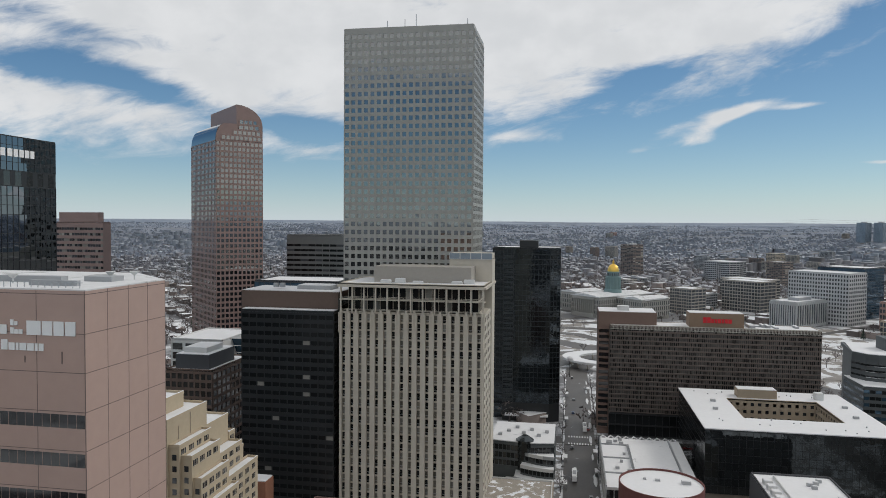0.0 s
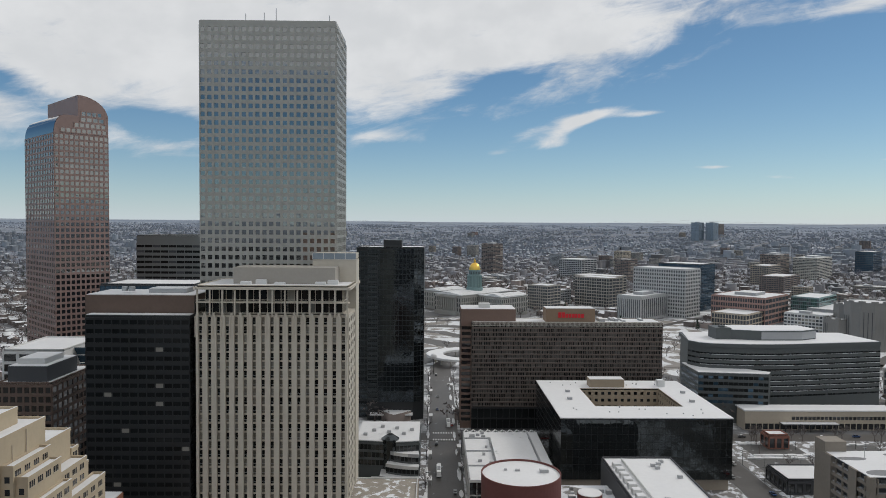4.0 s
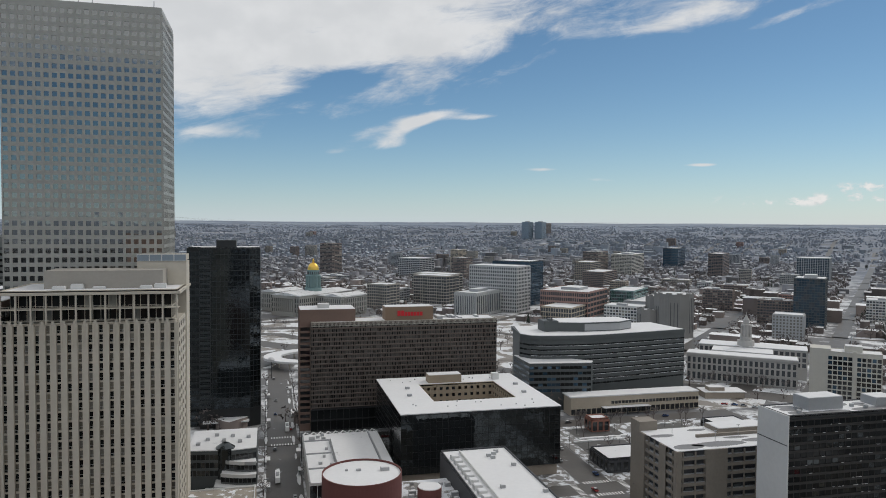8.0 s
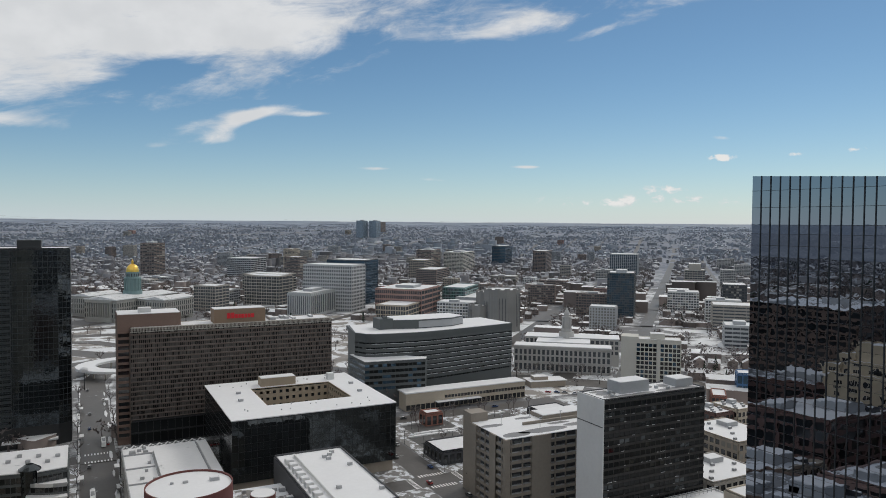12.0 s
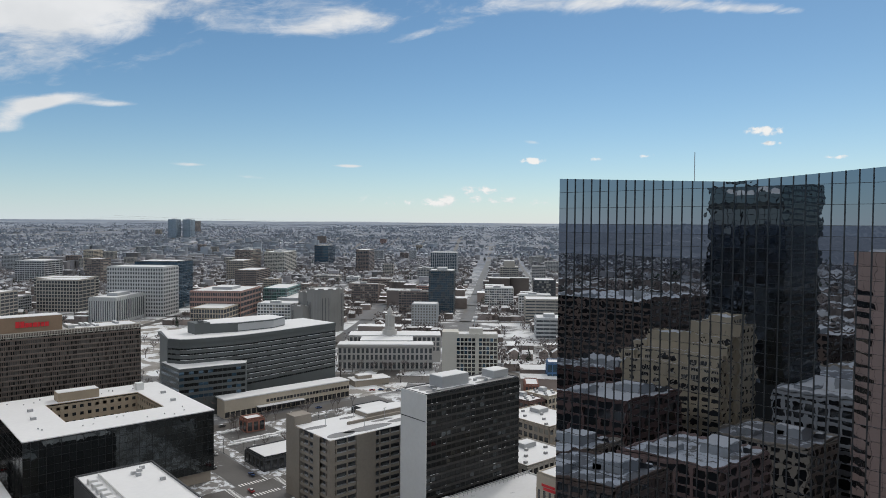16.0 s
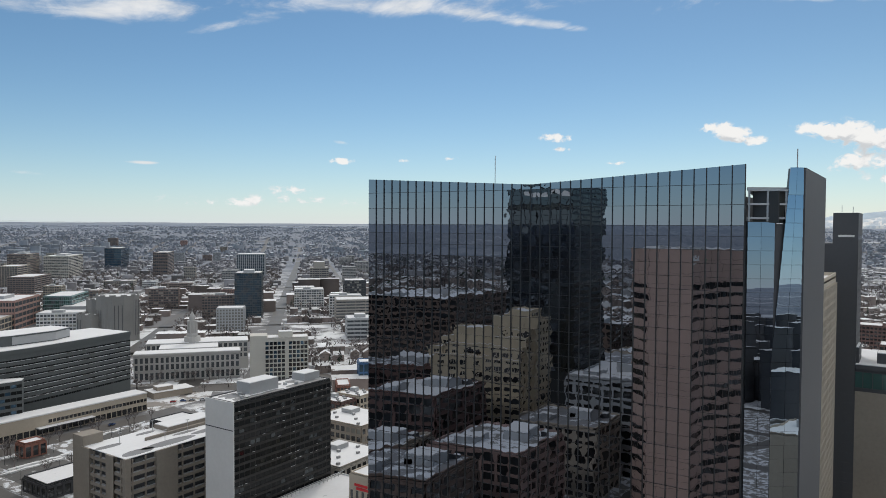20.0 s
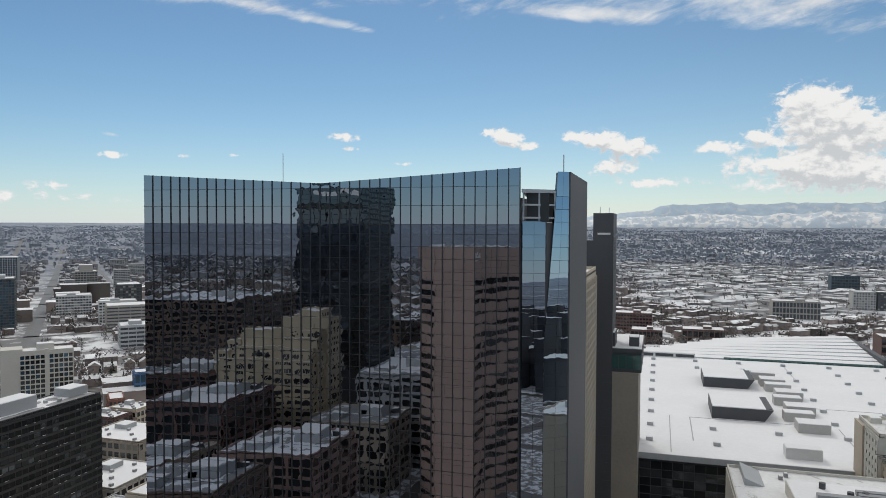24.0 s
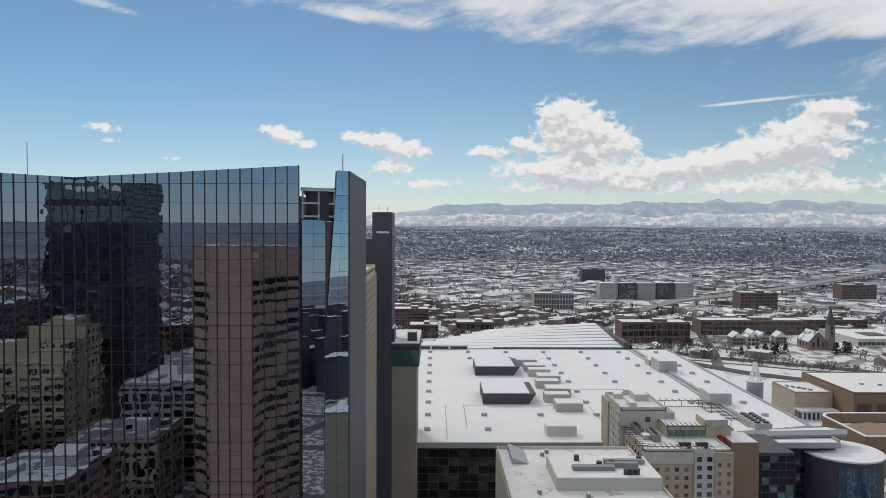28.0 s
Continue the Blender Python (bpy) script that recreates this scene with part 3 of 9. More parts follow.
def ground_material():
    m = bpy.data.materials.new("snowy_ground")
    m.use_nodes = True
    k = Nodes(m.node_tree)
    p = k.n("ShaderNodeNewGeometry").outputs["Position"]
    a = k.noise(p, 0.004, 6.0, 0.65, 0.6)
    b = k.noise(p, 0.03, 5.0, 0.7)
    xyz = k.n("ShaderNodeSeparateXYZ")
    k.put(xyz.inputs[0], p)
    open_west = k.ramp(k.m("SUBTRACT", xyz.outputs[0], k.m("MULTIPLY", xyz.outputs[1], 3.0)), 300.0, 1500.0)     # open snow fields on the western flats
    c = k.mix(k.ramp(k.m("ADD", k.m("ADD", k.m("MULTIPLY", a, 0.5), k.m("MULTIPLY", b, 0.5)), k.m("MULTIPLY", open_west, 0.055)), 0.47, 0.56), (0.16, 0.16, 0.165, 1), (0.70, 0.71, 0.72, 1))
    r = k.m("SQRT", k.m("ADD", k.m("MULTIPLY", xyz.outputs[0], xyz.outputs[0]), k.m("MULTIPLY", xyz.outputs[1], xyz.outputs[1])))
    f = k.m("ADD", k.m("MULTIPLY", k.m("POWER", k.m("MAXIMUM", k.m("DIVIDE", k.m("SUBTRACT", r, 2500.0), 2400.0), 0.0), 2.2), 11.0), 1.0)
    flat = k.n("ShaderNodeCombineXYZ")
    k.put(flat.inputs[0], k.m("MULTIPLY", xyz.outputs[0], f))
    k.put(flat.inputs[1], k.m("MULTIPLY", xyz.outputs[1], f))
    v = flat.outputs[0]
    # far plain, haze in its colours: winter woods, suburbs, snow fields and pale roofs
    field = k.noise(v, 0.0007, 5.0, 0.6, 0.4)
    grain = k.noise(v, 0.012, 6.0, 0.75)
    roofs = k.noise(v, 0.028, 3.0, 0.7)
    swath = k.noise(v, 0.0028, 5.0, 0.65, 0.3)
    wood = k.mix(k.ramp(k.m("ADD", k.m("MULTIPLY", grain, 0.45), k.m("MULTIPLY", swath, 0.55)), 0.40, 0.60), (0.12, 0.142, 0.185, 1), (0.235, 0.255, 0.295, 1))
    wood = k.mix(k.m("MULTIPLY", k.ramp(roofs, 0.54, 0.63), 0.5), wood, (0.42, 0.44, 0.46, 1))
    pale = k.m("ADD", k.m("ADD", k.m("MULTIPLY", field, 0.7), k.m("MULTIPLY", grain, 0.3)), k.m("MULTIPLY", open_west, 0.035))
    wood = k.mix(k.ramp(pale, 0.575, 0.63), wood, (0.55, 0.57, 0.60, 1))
    plain = k.mix(k.ramp(k.noise(v, 0.00022, 4.0, 0.6), 0.46, 0.60), (0.165, 0.21, 0.28, 1), (0.33, 0.375, 0.435, 1))     # farthest plain turned blue, distance haze in the colour
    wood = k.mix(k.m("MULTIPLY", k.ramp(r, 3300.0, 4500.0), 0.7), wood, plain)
    # the hazed colours replace the near ground with growing distance
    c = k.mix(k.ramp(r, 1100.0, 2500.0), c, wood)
    s = k.n("ShaderNodeBsdfPrincipled")
    k.put(s.inputs["Base Color"], c)
    k.put(s.inputs["Roughness"], 0.85)
    k.t.links.new(s.outputs[0], k.n("ShaderNodeOutputMaterial").inputs[0])
    return m


def make_ground():
    radii = [0, 150, 300, 450, 600, 800, 1000, 1200, 1400, 1600] + list(range(1750, 4901, 150))
    n = 144
    v, t = [(0, 0, 0)], []
    for r in radii[1:]:
        for i in range(n):
            a = 2 * math.pi * i / n
            z = lift(r)
            if r > 2500:
                z += (r - 2500) / 2400 * 4 * noise.noise(Vector((math.cos(a) * 9, math.sin(a) * 9, r * 0.002)))
            v.append((r * math.cos(a), r * math.sin(a), z))
    for i in range(n):
        t.append((0, 1 + i, 1 + (i + 1) % n))
    for q in range(len(radii) - 2):
        o = 1 + q * n
        for i in range(n):
            j = (i + 1) % n
            t += [(o + i, o + n + i, o + n + j), (o + i, o + n + j, o + j)]
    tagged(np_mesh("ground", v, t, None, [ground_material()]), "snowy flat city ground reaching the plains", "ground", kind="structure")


make_ground()
C45 = math.sqrt(0.5)
to_city = lambda a, b: ((a + b) * C45, (b - a) * C45)      # north-south street grid, turned 45 degrees to downtown

roads = Mesh()
walks = Mesh()
for xs, half in ((7, 9), (160, 8), (306, 8), (-141, 8), (-287, 8), (452, 8)):
    roads.box(xs - half, 118 if xs == 160 else -900, -0.3, xs + half, 640 if xs < 300 else 480, 0.06)
for ys in (2, 108, 214, 320, 431, -104, -210, -316, -422, -528):
    for a, c in ((-800, -296), (-278, -150), (-132, -2), (16, 152), (168, 298)) + (((314, 444),) if ys > -150 and ys < 300 and not -100 < ys < 30 else ()):
        roads.box(a, ys - 7, -0.3, c, ys + 7, 0.07)
tagged(roads.to("road", None, STREET), "wet grey downtown streets with snow at the edges", "road", kind="structure")
for a, c in ((-800, -296), (-278, -150), (-132, -3), (17, 151), (169, 297), (315, 443)):
    for q, e in ((9, 101), (115, 207), (221, 313), (327, 423), (-97, -5), (-203, -111), (-309, -217), (-415, -323), (-521, -429)):
        walks.box(a, q, -0.3, c, e, 0.18)
tagged(walks.to("pavement", None, PAVE), "snow-patched paved city blocks with kerbs", "pavement", kind="structure")

far_roads = Mesh()


def strip(a0, b0, a1, b1, half, steps):
    """A road of the outer grid that follows the ground."""
    for i in range(steps):
        f0, f1 = i / steps, (i + 1) / steps
        q = [(a0 + (a1 - a0) * f, b0 + (b1 - b0) * f) for f in (f0, f1)]
        d = Vector((a1 - a0, b1 - b0)).normalized()
        s = Vector((-d.y, d.x)) * half
        pts = []
        for (a, b), sg in ((q[0], -1), (q[1], -1), (q[1], 1), (q[0], 1)):
            x, y = to_city(a + s.x * sg, b + s.y * sg)
            pts.append((x, y, lift(math.hypot(x, y)) + 0.35))
        far_roads.add(pts, [(0, 1, 2, 3)])


for i in range(-30, 31):
    a = -172 + i * 132
    b0 = 640 if abs(a) < 620 else 300
    if i in (0, 1):
        b0 = 560
    strip(a, b0, a + (26 if i == 0 else 42 if i == 1 else 0), 3400, 8 if i in (0, 1) else 7 if i % 3 == 0 else 5, 22)
for j in range(-12, 22):
    b = 760 + j * 190
    if b > 700:
        strip(-2600, b, 3200, b, 6 if j % 3 == 0 else 4.5, 30)
tagged(far_roads.to("road", None, STREET), "straight residential streets between snowy blocks", "road", kind="structure")

# the great towers
def sign_blocks(b, loc, rz, m, h, widths, gap=0.35, name="sign_character"):
    """A row of plain raised blocks in the sign's size and colour."""
    u = 0.0
    base = pose(*loc, 0, 0, rz)
    for i, w_ in enumerate(widths):
        hh = h if i == 0 or w_ > 1.95 else h * 0.72
        ob = Mesh().box(0, -0.15, 0, w_, 0.05, hh).to(name, b, m)
        ob.matrix_basis = base @ Matrix.Translation((u, 0, 0))
        u += w_ + gap

NEAR = 0.72                # scale of the towers that stand next to the eye
FOOT = -130 * (1 / NEAR - 1)      # street level in their own measure


def draw_near(b):
    """Sets a tower that was laid out about the eye's height at its nearer distance."""
    p = b.matrix_basis.translation
    b.matrix_basis = Matrix.Translation((p.x * NEAR, p.y * NEAR, 130 * (1 - NEAR))) @ Matrix.Scale(NEAR, 4)


def granite_tower():
    b = thing("office_tower", "tall pale granite office tower with a grid of square windows", "skyscraper", -107.5, 329.5)
    ms = Mesh().box(0, 0, 0, 62.5, 36, 222)
    facade(b, ms, (0, 0), (62.5, 0), 4, 220, 20, 56, 1.15, 0.35, 1.75, 0.34, [WINMIR], 300, 0.15, split=GRANITE)
    facade(b, ms, (62.5, 0), (62.5, 36), 4, 220, 12, 56, 1.0, 0.3, 1.4, 0.28, [WINMIR], 60, 0.1, seed=2, split=GRANITE)
    ms.to("wall", b, GRANITE)
    snow_roof(b, rect(0.4, 0.4, 62, 35.6), 221.4, GREYROOF, 0.9, GRANITE)
    for x, h in ((20.5, 4), (29, 4.5), (34.5, 6.5), (59, 3.5)):
        Mesh().cyl(x, 3, 0.18, 222, 222 + h, 6).cyl(x, 3, 0.5, 222, 223, 6).to("mast", b, METAL)


def white_tower():
    b = thing("apartment_tower", "white concrete apartment tower with tall vertical piers and glazed penthouse floors", "skyscraper", -96.6, 291.6)
    W, D, H = 61.8, 36, 103.6
    ms = Mesh().box(0, 0, 0, W, D, H - 11.4)
    facade(b, ms, (0, 0), (W, 0), 0, H - 12, 17, 25, 2.15, 1.5, 0.75, 0.3, [DEEPWIN, WINLIT, SHADEWIN, DEEPWIN, SHADEWIN], 300, 0, lit=0.62, inset=0.07, split=CONC)
    facade(b, ms, (W, 0), (W, D), 0, H - 12, 6, 25, 2.3, 0.36, 1.56, 0.3, [WIN, WINLIT], 60, 0, lit=0.3, split=CONC)
    ms.to("wall", b, CONC)
    # sash bars of the windows between the piers
    fl = (H - 12) / 25
    sash = Mesh()
    for i in range(17):
        c = (i + 0.5) * W / 17
        for k in range(25):
            sash.box(c - 0.76, -0.16, k * fl + 1.25, c + 0.76, -0.06, k * fl + 1.4)
            if (i * 7 + k * 3) % 4:
                sash.box(c + 0.1, -0.14, k * fl + 0.4, c + 0.18, -0.06, k * fl + 1.25)
    tagged(sash.to("sash_bar", b, METAL), kind="stuff")
    top = Mesh().box(2.6, 3.4, H - 11.4, W - 2.6, D - 2, H - 1)
    facade(b, top, (2.6, 3.4), (W - 2.6, 3.4), H - 11.2, H - 1.2, 20, 2, 0.25, 0.3, 0.5, 0.2, [DEEPWIN, WINLIT], 60, 0, lit=0.14, seed=5)
    facade(b, top, (W - 2.6, 3.4), (W - 2.6, D - 2), H - 11.2, H - 1.2, 10, 2, 0.25, 0.3, 0.5, 0.2, [DEEPWIN], 30, 0, seed=6)
    top.to("penthouse_wall", b, CONC)
    # balcony decks, posts and railings of the penthouse floors
    for z in (H - 11.4, H - 6.2):
        Mesh().box(-0.4, -0.5, z - 0.35, W + 0.4, 3.4, z).to("deck", b, CONC)
        Mesh().box(-0.3, -0.4, z + 1.05, W + 0.3, -0.3, z + 1.15).to("railing", b, CONC)
        for i in range(60):
            if i % 2:
                Mesh().box(0.1 + i * (W - 0.2) / 60, -0.38, z, 0.17 + i * (W - 0.2) / 60, -0.32, z + 1.05).to("baluster", b, CONC)
    for i in range(13):
        x = i * (W - 0.6) / 12
        Mesh().box(x, -0.6, H - 12, x + 0.6, 0.2, H - 0.9).to("post", b, CONC)
    for i in range(18):
        x = i * W / 17
        for e in (-0.75, 0.35):
            Mesh().box(max(0, x + e), -1.75, H - 20.5, min(W, x + e + 0.4), -1.4, H - 11.8).to("crown_rib", b, CONC)
        Mesh().cyl(min(W - 0.7, max(0.7, x)), -1.35, 0.55, H - 12, H - 10.6, 10).to("rib_cap", b, CONC)
    Mesh().box(-1.1, -1.1, H - 1, W + 1.1, D + 1.1, H).to("roof_slab", b, CONC)
    snow_roof(b, rect(0, 0, W, D), H + 0.2, None, 0.6, CONC)
    Mesh().box(12, 10.8, H, 55, 28, H + 7.4).to("plant_room", b, TAUPE, "windowless grey rendered plant room")
    Mesh().box(43.2, 24, 0, W + 0.7, 35.6, H + 10.3).box(43.4, 23.9, H + 10.7, W + 0.5, 35.5, H + 13).to("lift_tower", b, CONC, "plain cream lift tower")
    q = Mesh()
    facade(b, q, (43.2, 23.8), (W + 0.7, 23.8), H + 10.3, H + 13.2, 4, 1, 0.36, 0.2, 0.36, 0.15, [PALEGLASS], 10, 0, name="screen_panel")
    q.to("screen_frame", b, LIGHT)
    for x, y, h in ((16, 6, 1.6), (22, 8, 2.2), (47, 7, 1.4), (52, 9, 2.0), (30, 7, 1.2)):
        roof_box(b, x, y, x + 4.5, y + 2, H + 0.2, H + h, LIGHT, "roof_unit")


def dark_tower():
    b = thing("office_tower", "black reflective glass office tower with a roof plant box", "skyscraper", -43, 468)
    ms = Mesh().prism([(0, 0), (30.5, 0), (37, 3), (37, 34), (-8, 34), (-8, 6), (0, 6)], 0, 114)
    facade(b, ms, (0, 0), (30.5, 0), 12, 113.5, 12, 30, 0.16, 0.12, 0.34, 0.1, [INKWIN], 200, 0.22, split=STEEL)
    facade(b, ms, (30.5, 0), (37, 3), 12, 113.5, 3, 30, 0.16, 0.12, 0.34, 0.1, [DARKWIN, INKWIN], 60, 0.3, lit=0.5, split=STEEL)
    facade(b, ms, (0, 6), (0, 0), 12, 113.5, 3, 30, 0.16, 0.12, 1.2, 0.3, [DARKWIN], 10, 0.35)
    facade(b, ms, (-8, 6), (0, 6), 0, 112, 3, 28, 0.16, 0.12, 1.4, 0.3, [INKWIN], 30, 0.3, split=STEEL)
    ms.to("wall", b, BLACK)
    bay = Mesh()
    for k in range(29):
        Mesh().box(0.2, -0.75, 13 + k * 3.383, 6.4, 0.02, 14.5 + k * 3.383).to("balcony_band", b, STEEL)
    bay.box(6.4, -0.5, 12, 6.9, 0.02, 113.5).box(-0.2, -0.5, 12, 0.2, 0.02, 113.5).to("bay_frame", b, STEEL)
    snow_roof(b, [(0.4, 0.4), (30, 0.4), (36.6, 3.2), (36.6, 33), (-7, 33), (-7, 7), (0.4, 7)], 114, None, 0.6, BLACK)
    roof_box(b, 10, 5, 22, 20, 114, 119, BLACK, "plant_room", False)
    Mesh().box(2, -5, 4.2, 12, 0, 5).box(20, -5, 4.2, 30, 0, 5).to("canopy", b, [SNOW])


def slab_hotel():
    b = thing("hotel", "long brown concrete slab hotel with a dense grid of windows", "hotel", 24.6, 446)
    W, D, H = 120.5, 19, 68.2
    ms = Mesh().box(0, 0, 0, W, D, H)
    facade(b, ms, (0, 0), (W, 0), 15, H - 0.7, 112, 19, 0.22, 0.4, 0.8, 0.6, [DEEPWIN, CURTAIN], 240, 0, lit=0.6, inset=0.1, split=FRAME)
    facade(b, ms, (0, D), (0, 0), 15, H - 0.7, 5, 19, 1.8, 0.3, 1.0, 0.4, [DEEPWIN], 20, 0)
    facade(b, ms, (0, 0), (W, 0), 0.5, 14, 30, 2, 0.3, 0.3, 1.0, 0.2, [DEEPWIN], 30, 0, name="lobby_window", split=BLACK)
    Mesh().box(0.5, -0.05, 0, W - 0.5, 0.01, 15).to("lobby_wall", b, BLACK, "dark recessed lobby wall")
    ms.to("wall", b, FRAME)
    snow_roof(b, rect(0.4, 0.4, W - 0.4, D - 0.4), H, None, 0.5, TAN)
    roof_box(b, 46.8, 2, 78, 14, H, H + 8.7, UMBER, "sign_penthouse")
    rail = Mesh()
    for i in range(150):
        rail.box(0.4 + i * 0.8, -0.62, H - 1.9, 0.62 + i * 0.8, -0.4, H + 0.2)
    rail.box(0, -0.7, H + 0.2, W, -0.3, H + 0.45).box(0, -0.7, H - 2.1, W, -0.3, H - 1.9)
    tagged(rail.to("balustrade", b, IVORY, "pale roof-edge balustrade"), "pale roof-edge balustrade", kind="stuff")
    rg = random.Random(77)
    for i in range(16):
        x = rg.uniform(2, W - 6)
        if not 44 < x < 80:
            roof_box(b, x, rg.uniform(3, 12), x + rg.uniform(1.5, 4), 15, H + 0.2, H + rg.uniform(0.8, 1.8), GREY, "roof_unit")
    q = Mesh().box(-6.8, 4, 0, 28, 26, 76)
    facade(b, q, (-6.8, 4), (0, 4), 4, 66, 1, 17, 1.0, 0.3, 1.4, 0.9, [WIN], 17, 0)
    q.to("end_block", b, REDBROWN, "brown brick end block")
    Mesh().box(-6.5, 4.3, 76, 27.7, 25.7, 76.3).to("roof_snow", b, SNOW_ROOF)
    Mesh().box(5, 10, 76, 12, 16, 79).to("lift_house", b, LIGHT)
    # red sign shapes along the penthouse front
    sign_blocks(b, (54.6, 1.7, H + 3.0), 0, SIGNRED, 3.4, (2.0, 2.0, 1.7, 1.4, 1.9, 1.3, 1.7, 1.9))
    return b


def courtyard_block():
    b = thing("department_block", "low black glass block with a snowy roof round an open courtyard", "building", 62.5, 342)
    W, D, H = 84, 82, 36
    cx0, cx1, cy0, cy1 = 22, 67, 22, 62
    ms = Mesh()
    for r in (rect(0, 0, W, cy0), rect(0, cy1, W, D), rect(0, cy0, cx0, cy1), rect(cx1, cy0, W, cy1)):
        ms.prism(r, 6, H)
    facade(b, ms, (0, 0), (W, 0), 6, H - 0.5, 28, 8, 0.14, 0.1, 0.16, 0.1, [DARKWIN], 150, 0.35, split=BLACK)
    facade(b, ms, (0, D), (0, 0), 6, H - 0.5, 28, 8, 0.14, 0.1, 0.16, 0.1, [DARKWIN], 20, 0.35, seed=3)
    ms.to("wall", b, BLACK)
    Mesh().box(1, 1.5, 0, W - 1, D - 1, 6).to("base", b, TAN, "tan stone base")
    q = Mesh()
    q.box(cx0 - 0.4, cy1, 12, cx1 + 0.4, cy1 + 0.4, H + 0.3).box(cx1, cy0, 12, cx1 + 0.4, cy1, H + 0.3).box(cx0 - 0.4, cy0, 12, cx0, cy1, H + 0.3).box(cx0, cy0 - 0.4, 12, cx1, cy0, H + 0.3)
    facade(b, q, (cx0, cy1), (cx1, cy1), 16, H - 0.5, 12, 5, 2.0, 0.25, 2.2, 0.24, [WIN], 60, 0, skip=0.25)
    facade(b, q, (cx1, cy1), (cx1, cy0), 16, H - 0.5, 11, 5, 2.0, 0.25, 2.2, 0.24, [WIN], 55, 0)
    q.to("courtyard_wall", b, COURT, "tan stone courtyard walls")
    Mesh().box(cx0, cy0, 11.5, cx1, cy1, 12).to("courtyard_floor", b, SNOW)
    for r in (rect(-0.3, -0.3, W + 0.3, cy0 - 0.4), rect(-0.3, cy1 + 0.4, W + 0.3, D + 0.3), rect(-0.3, cy0 - 0.4, cx0 - 0.4, cy1 + 0.4), rect(cx1 + 0.4, cy0 - 0.4, W + 0.3, cy1 + 0.4)):
        Mesh().prism(r, H, H + 0.45).to("roof_snow", b, SNOW)
    roof_box(b, 28, 64, 48, 72, H, H + 5, COURT, "roof_house")
    rg = random.Random(14)
    for i in range(26):
        x, y = rg.uniform(2, 80), rg.choice((rg.uniform(2, 19), rg.uniform(66, 79)))
        if 26 < x < 50 and y > 62:
            continue
        Mesh().cyl(x, y, 0.35, H + 0.4, H + rg.uniform(0.8, 1.5), 8).to("roof_vent", b, METAL)
    for x, y in ((10, 35), (12, 52), (74, 30), (76, 50)):
        roof_box(b, x, y, x + 2.4, y + 1.8, H + 0.45, H + 1.6, GREY, "roof_unit")
    roof_box(b, 68, 66, 72, 70, H, H + 4, LIGHT, "roof_house")


def mirror_hotel():
    """Glass hotel whose long face bows slightly inwards, with a dipping roof line."""
    b = thing("hotel_tower", "dark mirror-glass hotel tower with a bowed facade and sloping crown", "skyscraper", 173, 33)
    rng = random.Random(4)
    draw_near(b)
    cols, L = 38, 107.9
    cw = L / cols

    def turn(y):                      # lean of the glass line, degrees
        return max(0.0, (y - 24) * 0.043) + max(0.0, (y - 62) * 0.04)

    line = [(0.0, 0.0)]
    for i in range(cols):
        x, y = line[-1]
        d = radians(turn(y + cw / 2))
        line.append((x - math.sin(d) * cw, y + math.cos(d) * cw))

    def crown(y):
        return 141.4 + (3.1 * (54 - y) / 54 if y < 54 else 2.9 * (y - 54) / 54)

    lev = [3.2 * k for k in range(1, 41)] + [130.5, 135.3, 140.0]
    made = 0
    rest = Mesh()
    for i in range(cols):
        (xa, ya), (xb, yb) = line[i + 1], line[i]
        ang = math.atan2(yb - ya, xb - xa)
        t0 = Matrix.Translation(((xa + xb) / 2, (ya + yb) / 2, 0)) @ Matrix.Rotation(ang, 4, "Z")
        za, zb = crown(ya), crown(yb)
        h = cw / 2 - 0.05
        zs = [0.0] + lev
        for k, z in enumerate(zs):
            ta, tb = (zs[k + 1], zs[k + 1]) if k + 1 < len(zs) else (za, zb)
            t = t0 @ Matrix.Translation((0, 0, z)) @ pose(0, 0, 0, rng.gauss(0, 0.035), 0, rng.gauss(0, 0.035))
            bow = -0.0028 * rng.uniform(0.5, 1.5)          # each sealed pane is drawn in slightly
            n_ = 4
            grid = [(-h + 2 * h * a / n_, bow * -16 * (a / n_) * (1 - a / n_) * (c / n_) * (1 - c / n_), 0.04 + (ta - z - 0.08 + (tb - ta) * a / n_) * c / n_) for c in range(n_ + 1) for a in range(n_ + 1)]
            cells = [(c * 5 + a, c * 5 + a + 1, c * 5 + a + 6, c * 5 + a + 5) for c in range(n_) for a in range(n_)]
            if z > 88 and i < 19 and made < 300:
                pts = [(-h, 0.012, 0.04), (h, 0.012, 0.04), (h, 0.012, tb - z - 0.04), (-h, 0.012, ta - z - 0.04)]
                q = Mesh().add(grid, cells)
                q.add(pts + [(x, 0.06, e) for x, _, e in pts], [(7, 6, 5, 4), (0, 4, 5, 1), (1, 5, 6, 2), (2, 6, 7, 3), (3, 7, 4, 0)])
                ob = q.to("pane", b, MIRROR, smooth=True)
                ob.matrix_basis = t
                made += 1
            else:
                rest.m = t
                rest.add(grid, cells)
        ml = Mesh().box(-0.09, -0.26, 0, 0.09, 0.3, zb).to("mullion", b, BLACK)
        ml.matrix_basis = t0 @ Matrix.Translation((cw / 2, 0, 0))
        back = Mesh(t0).add([(-cw / 2, .3, 120), (cw / 2, .3, 120), (cw / 2, .3, zb - .1), (-cw / 2, .3, za - .1), (-cw / 2, .8, 120), (cw / 2, .8, 120), (cw / 2, .8, zb - .1), (-cw / 2, .8, za - .1)],
                            [(0, 1, 2, 3), (5, 4, 7, 6), (3, 2, 6, 7), (0, 3, 7, 4), (1, 5, 6, 2)])
        back.to("crown_wall", b, CHAR)
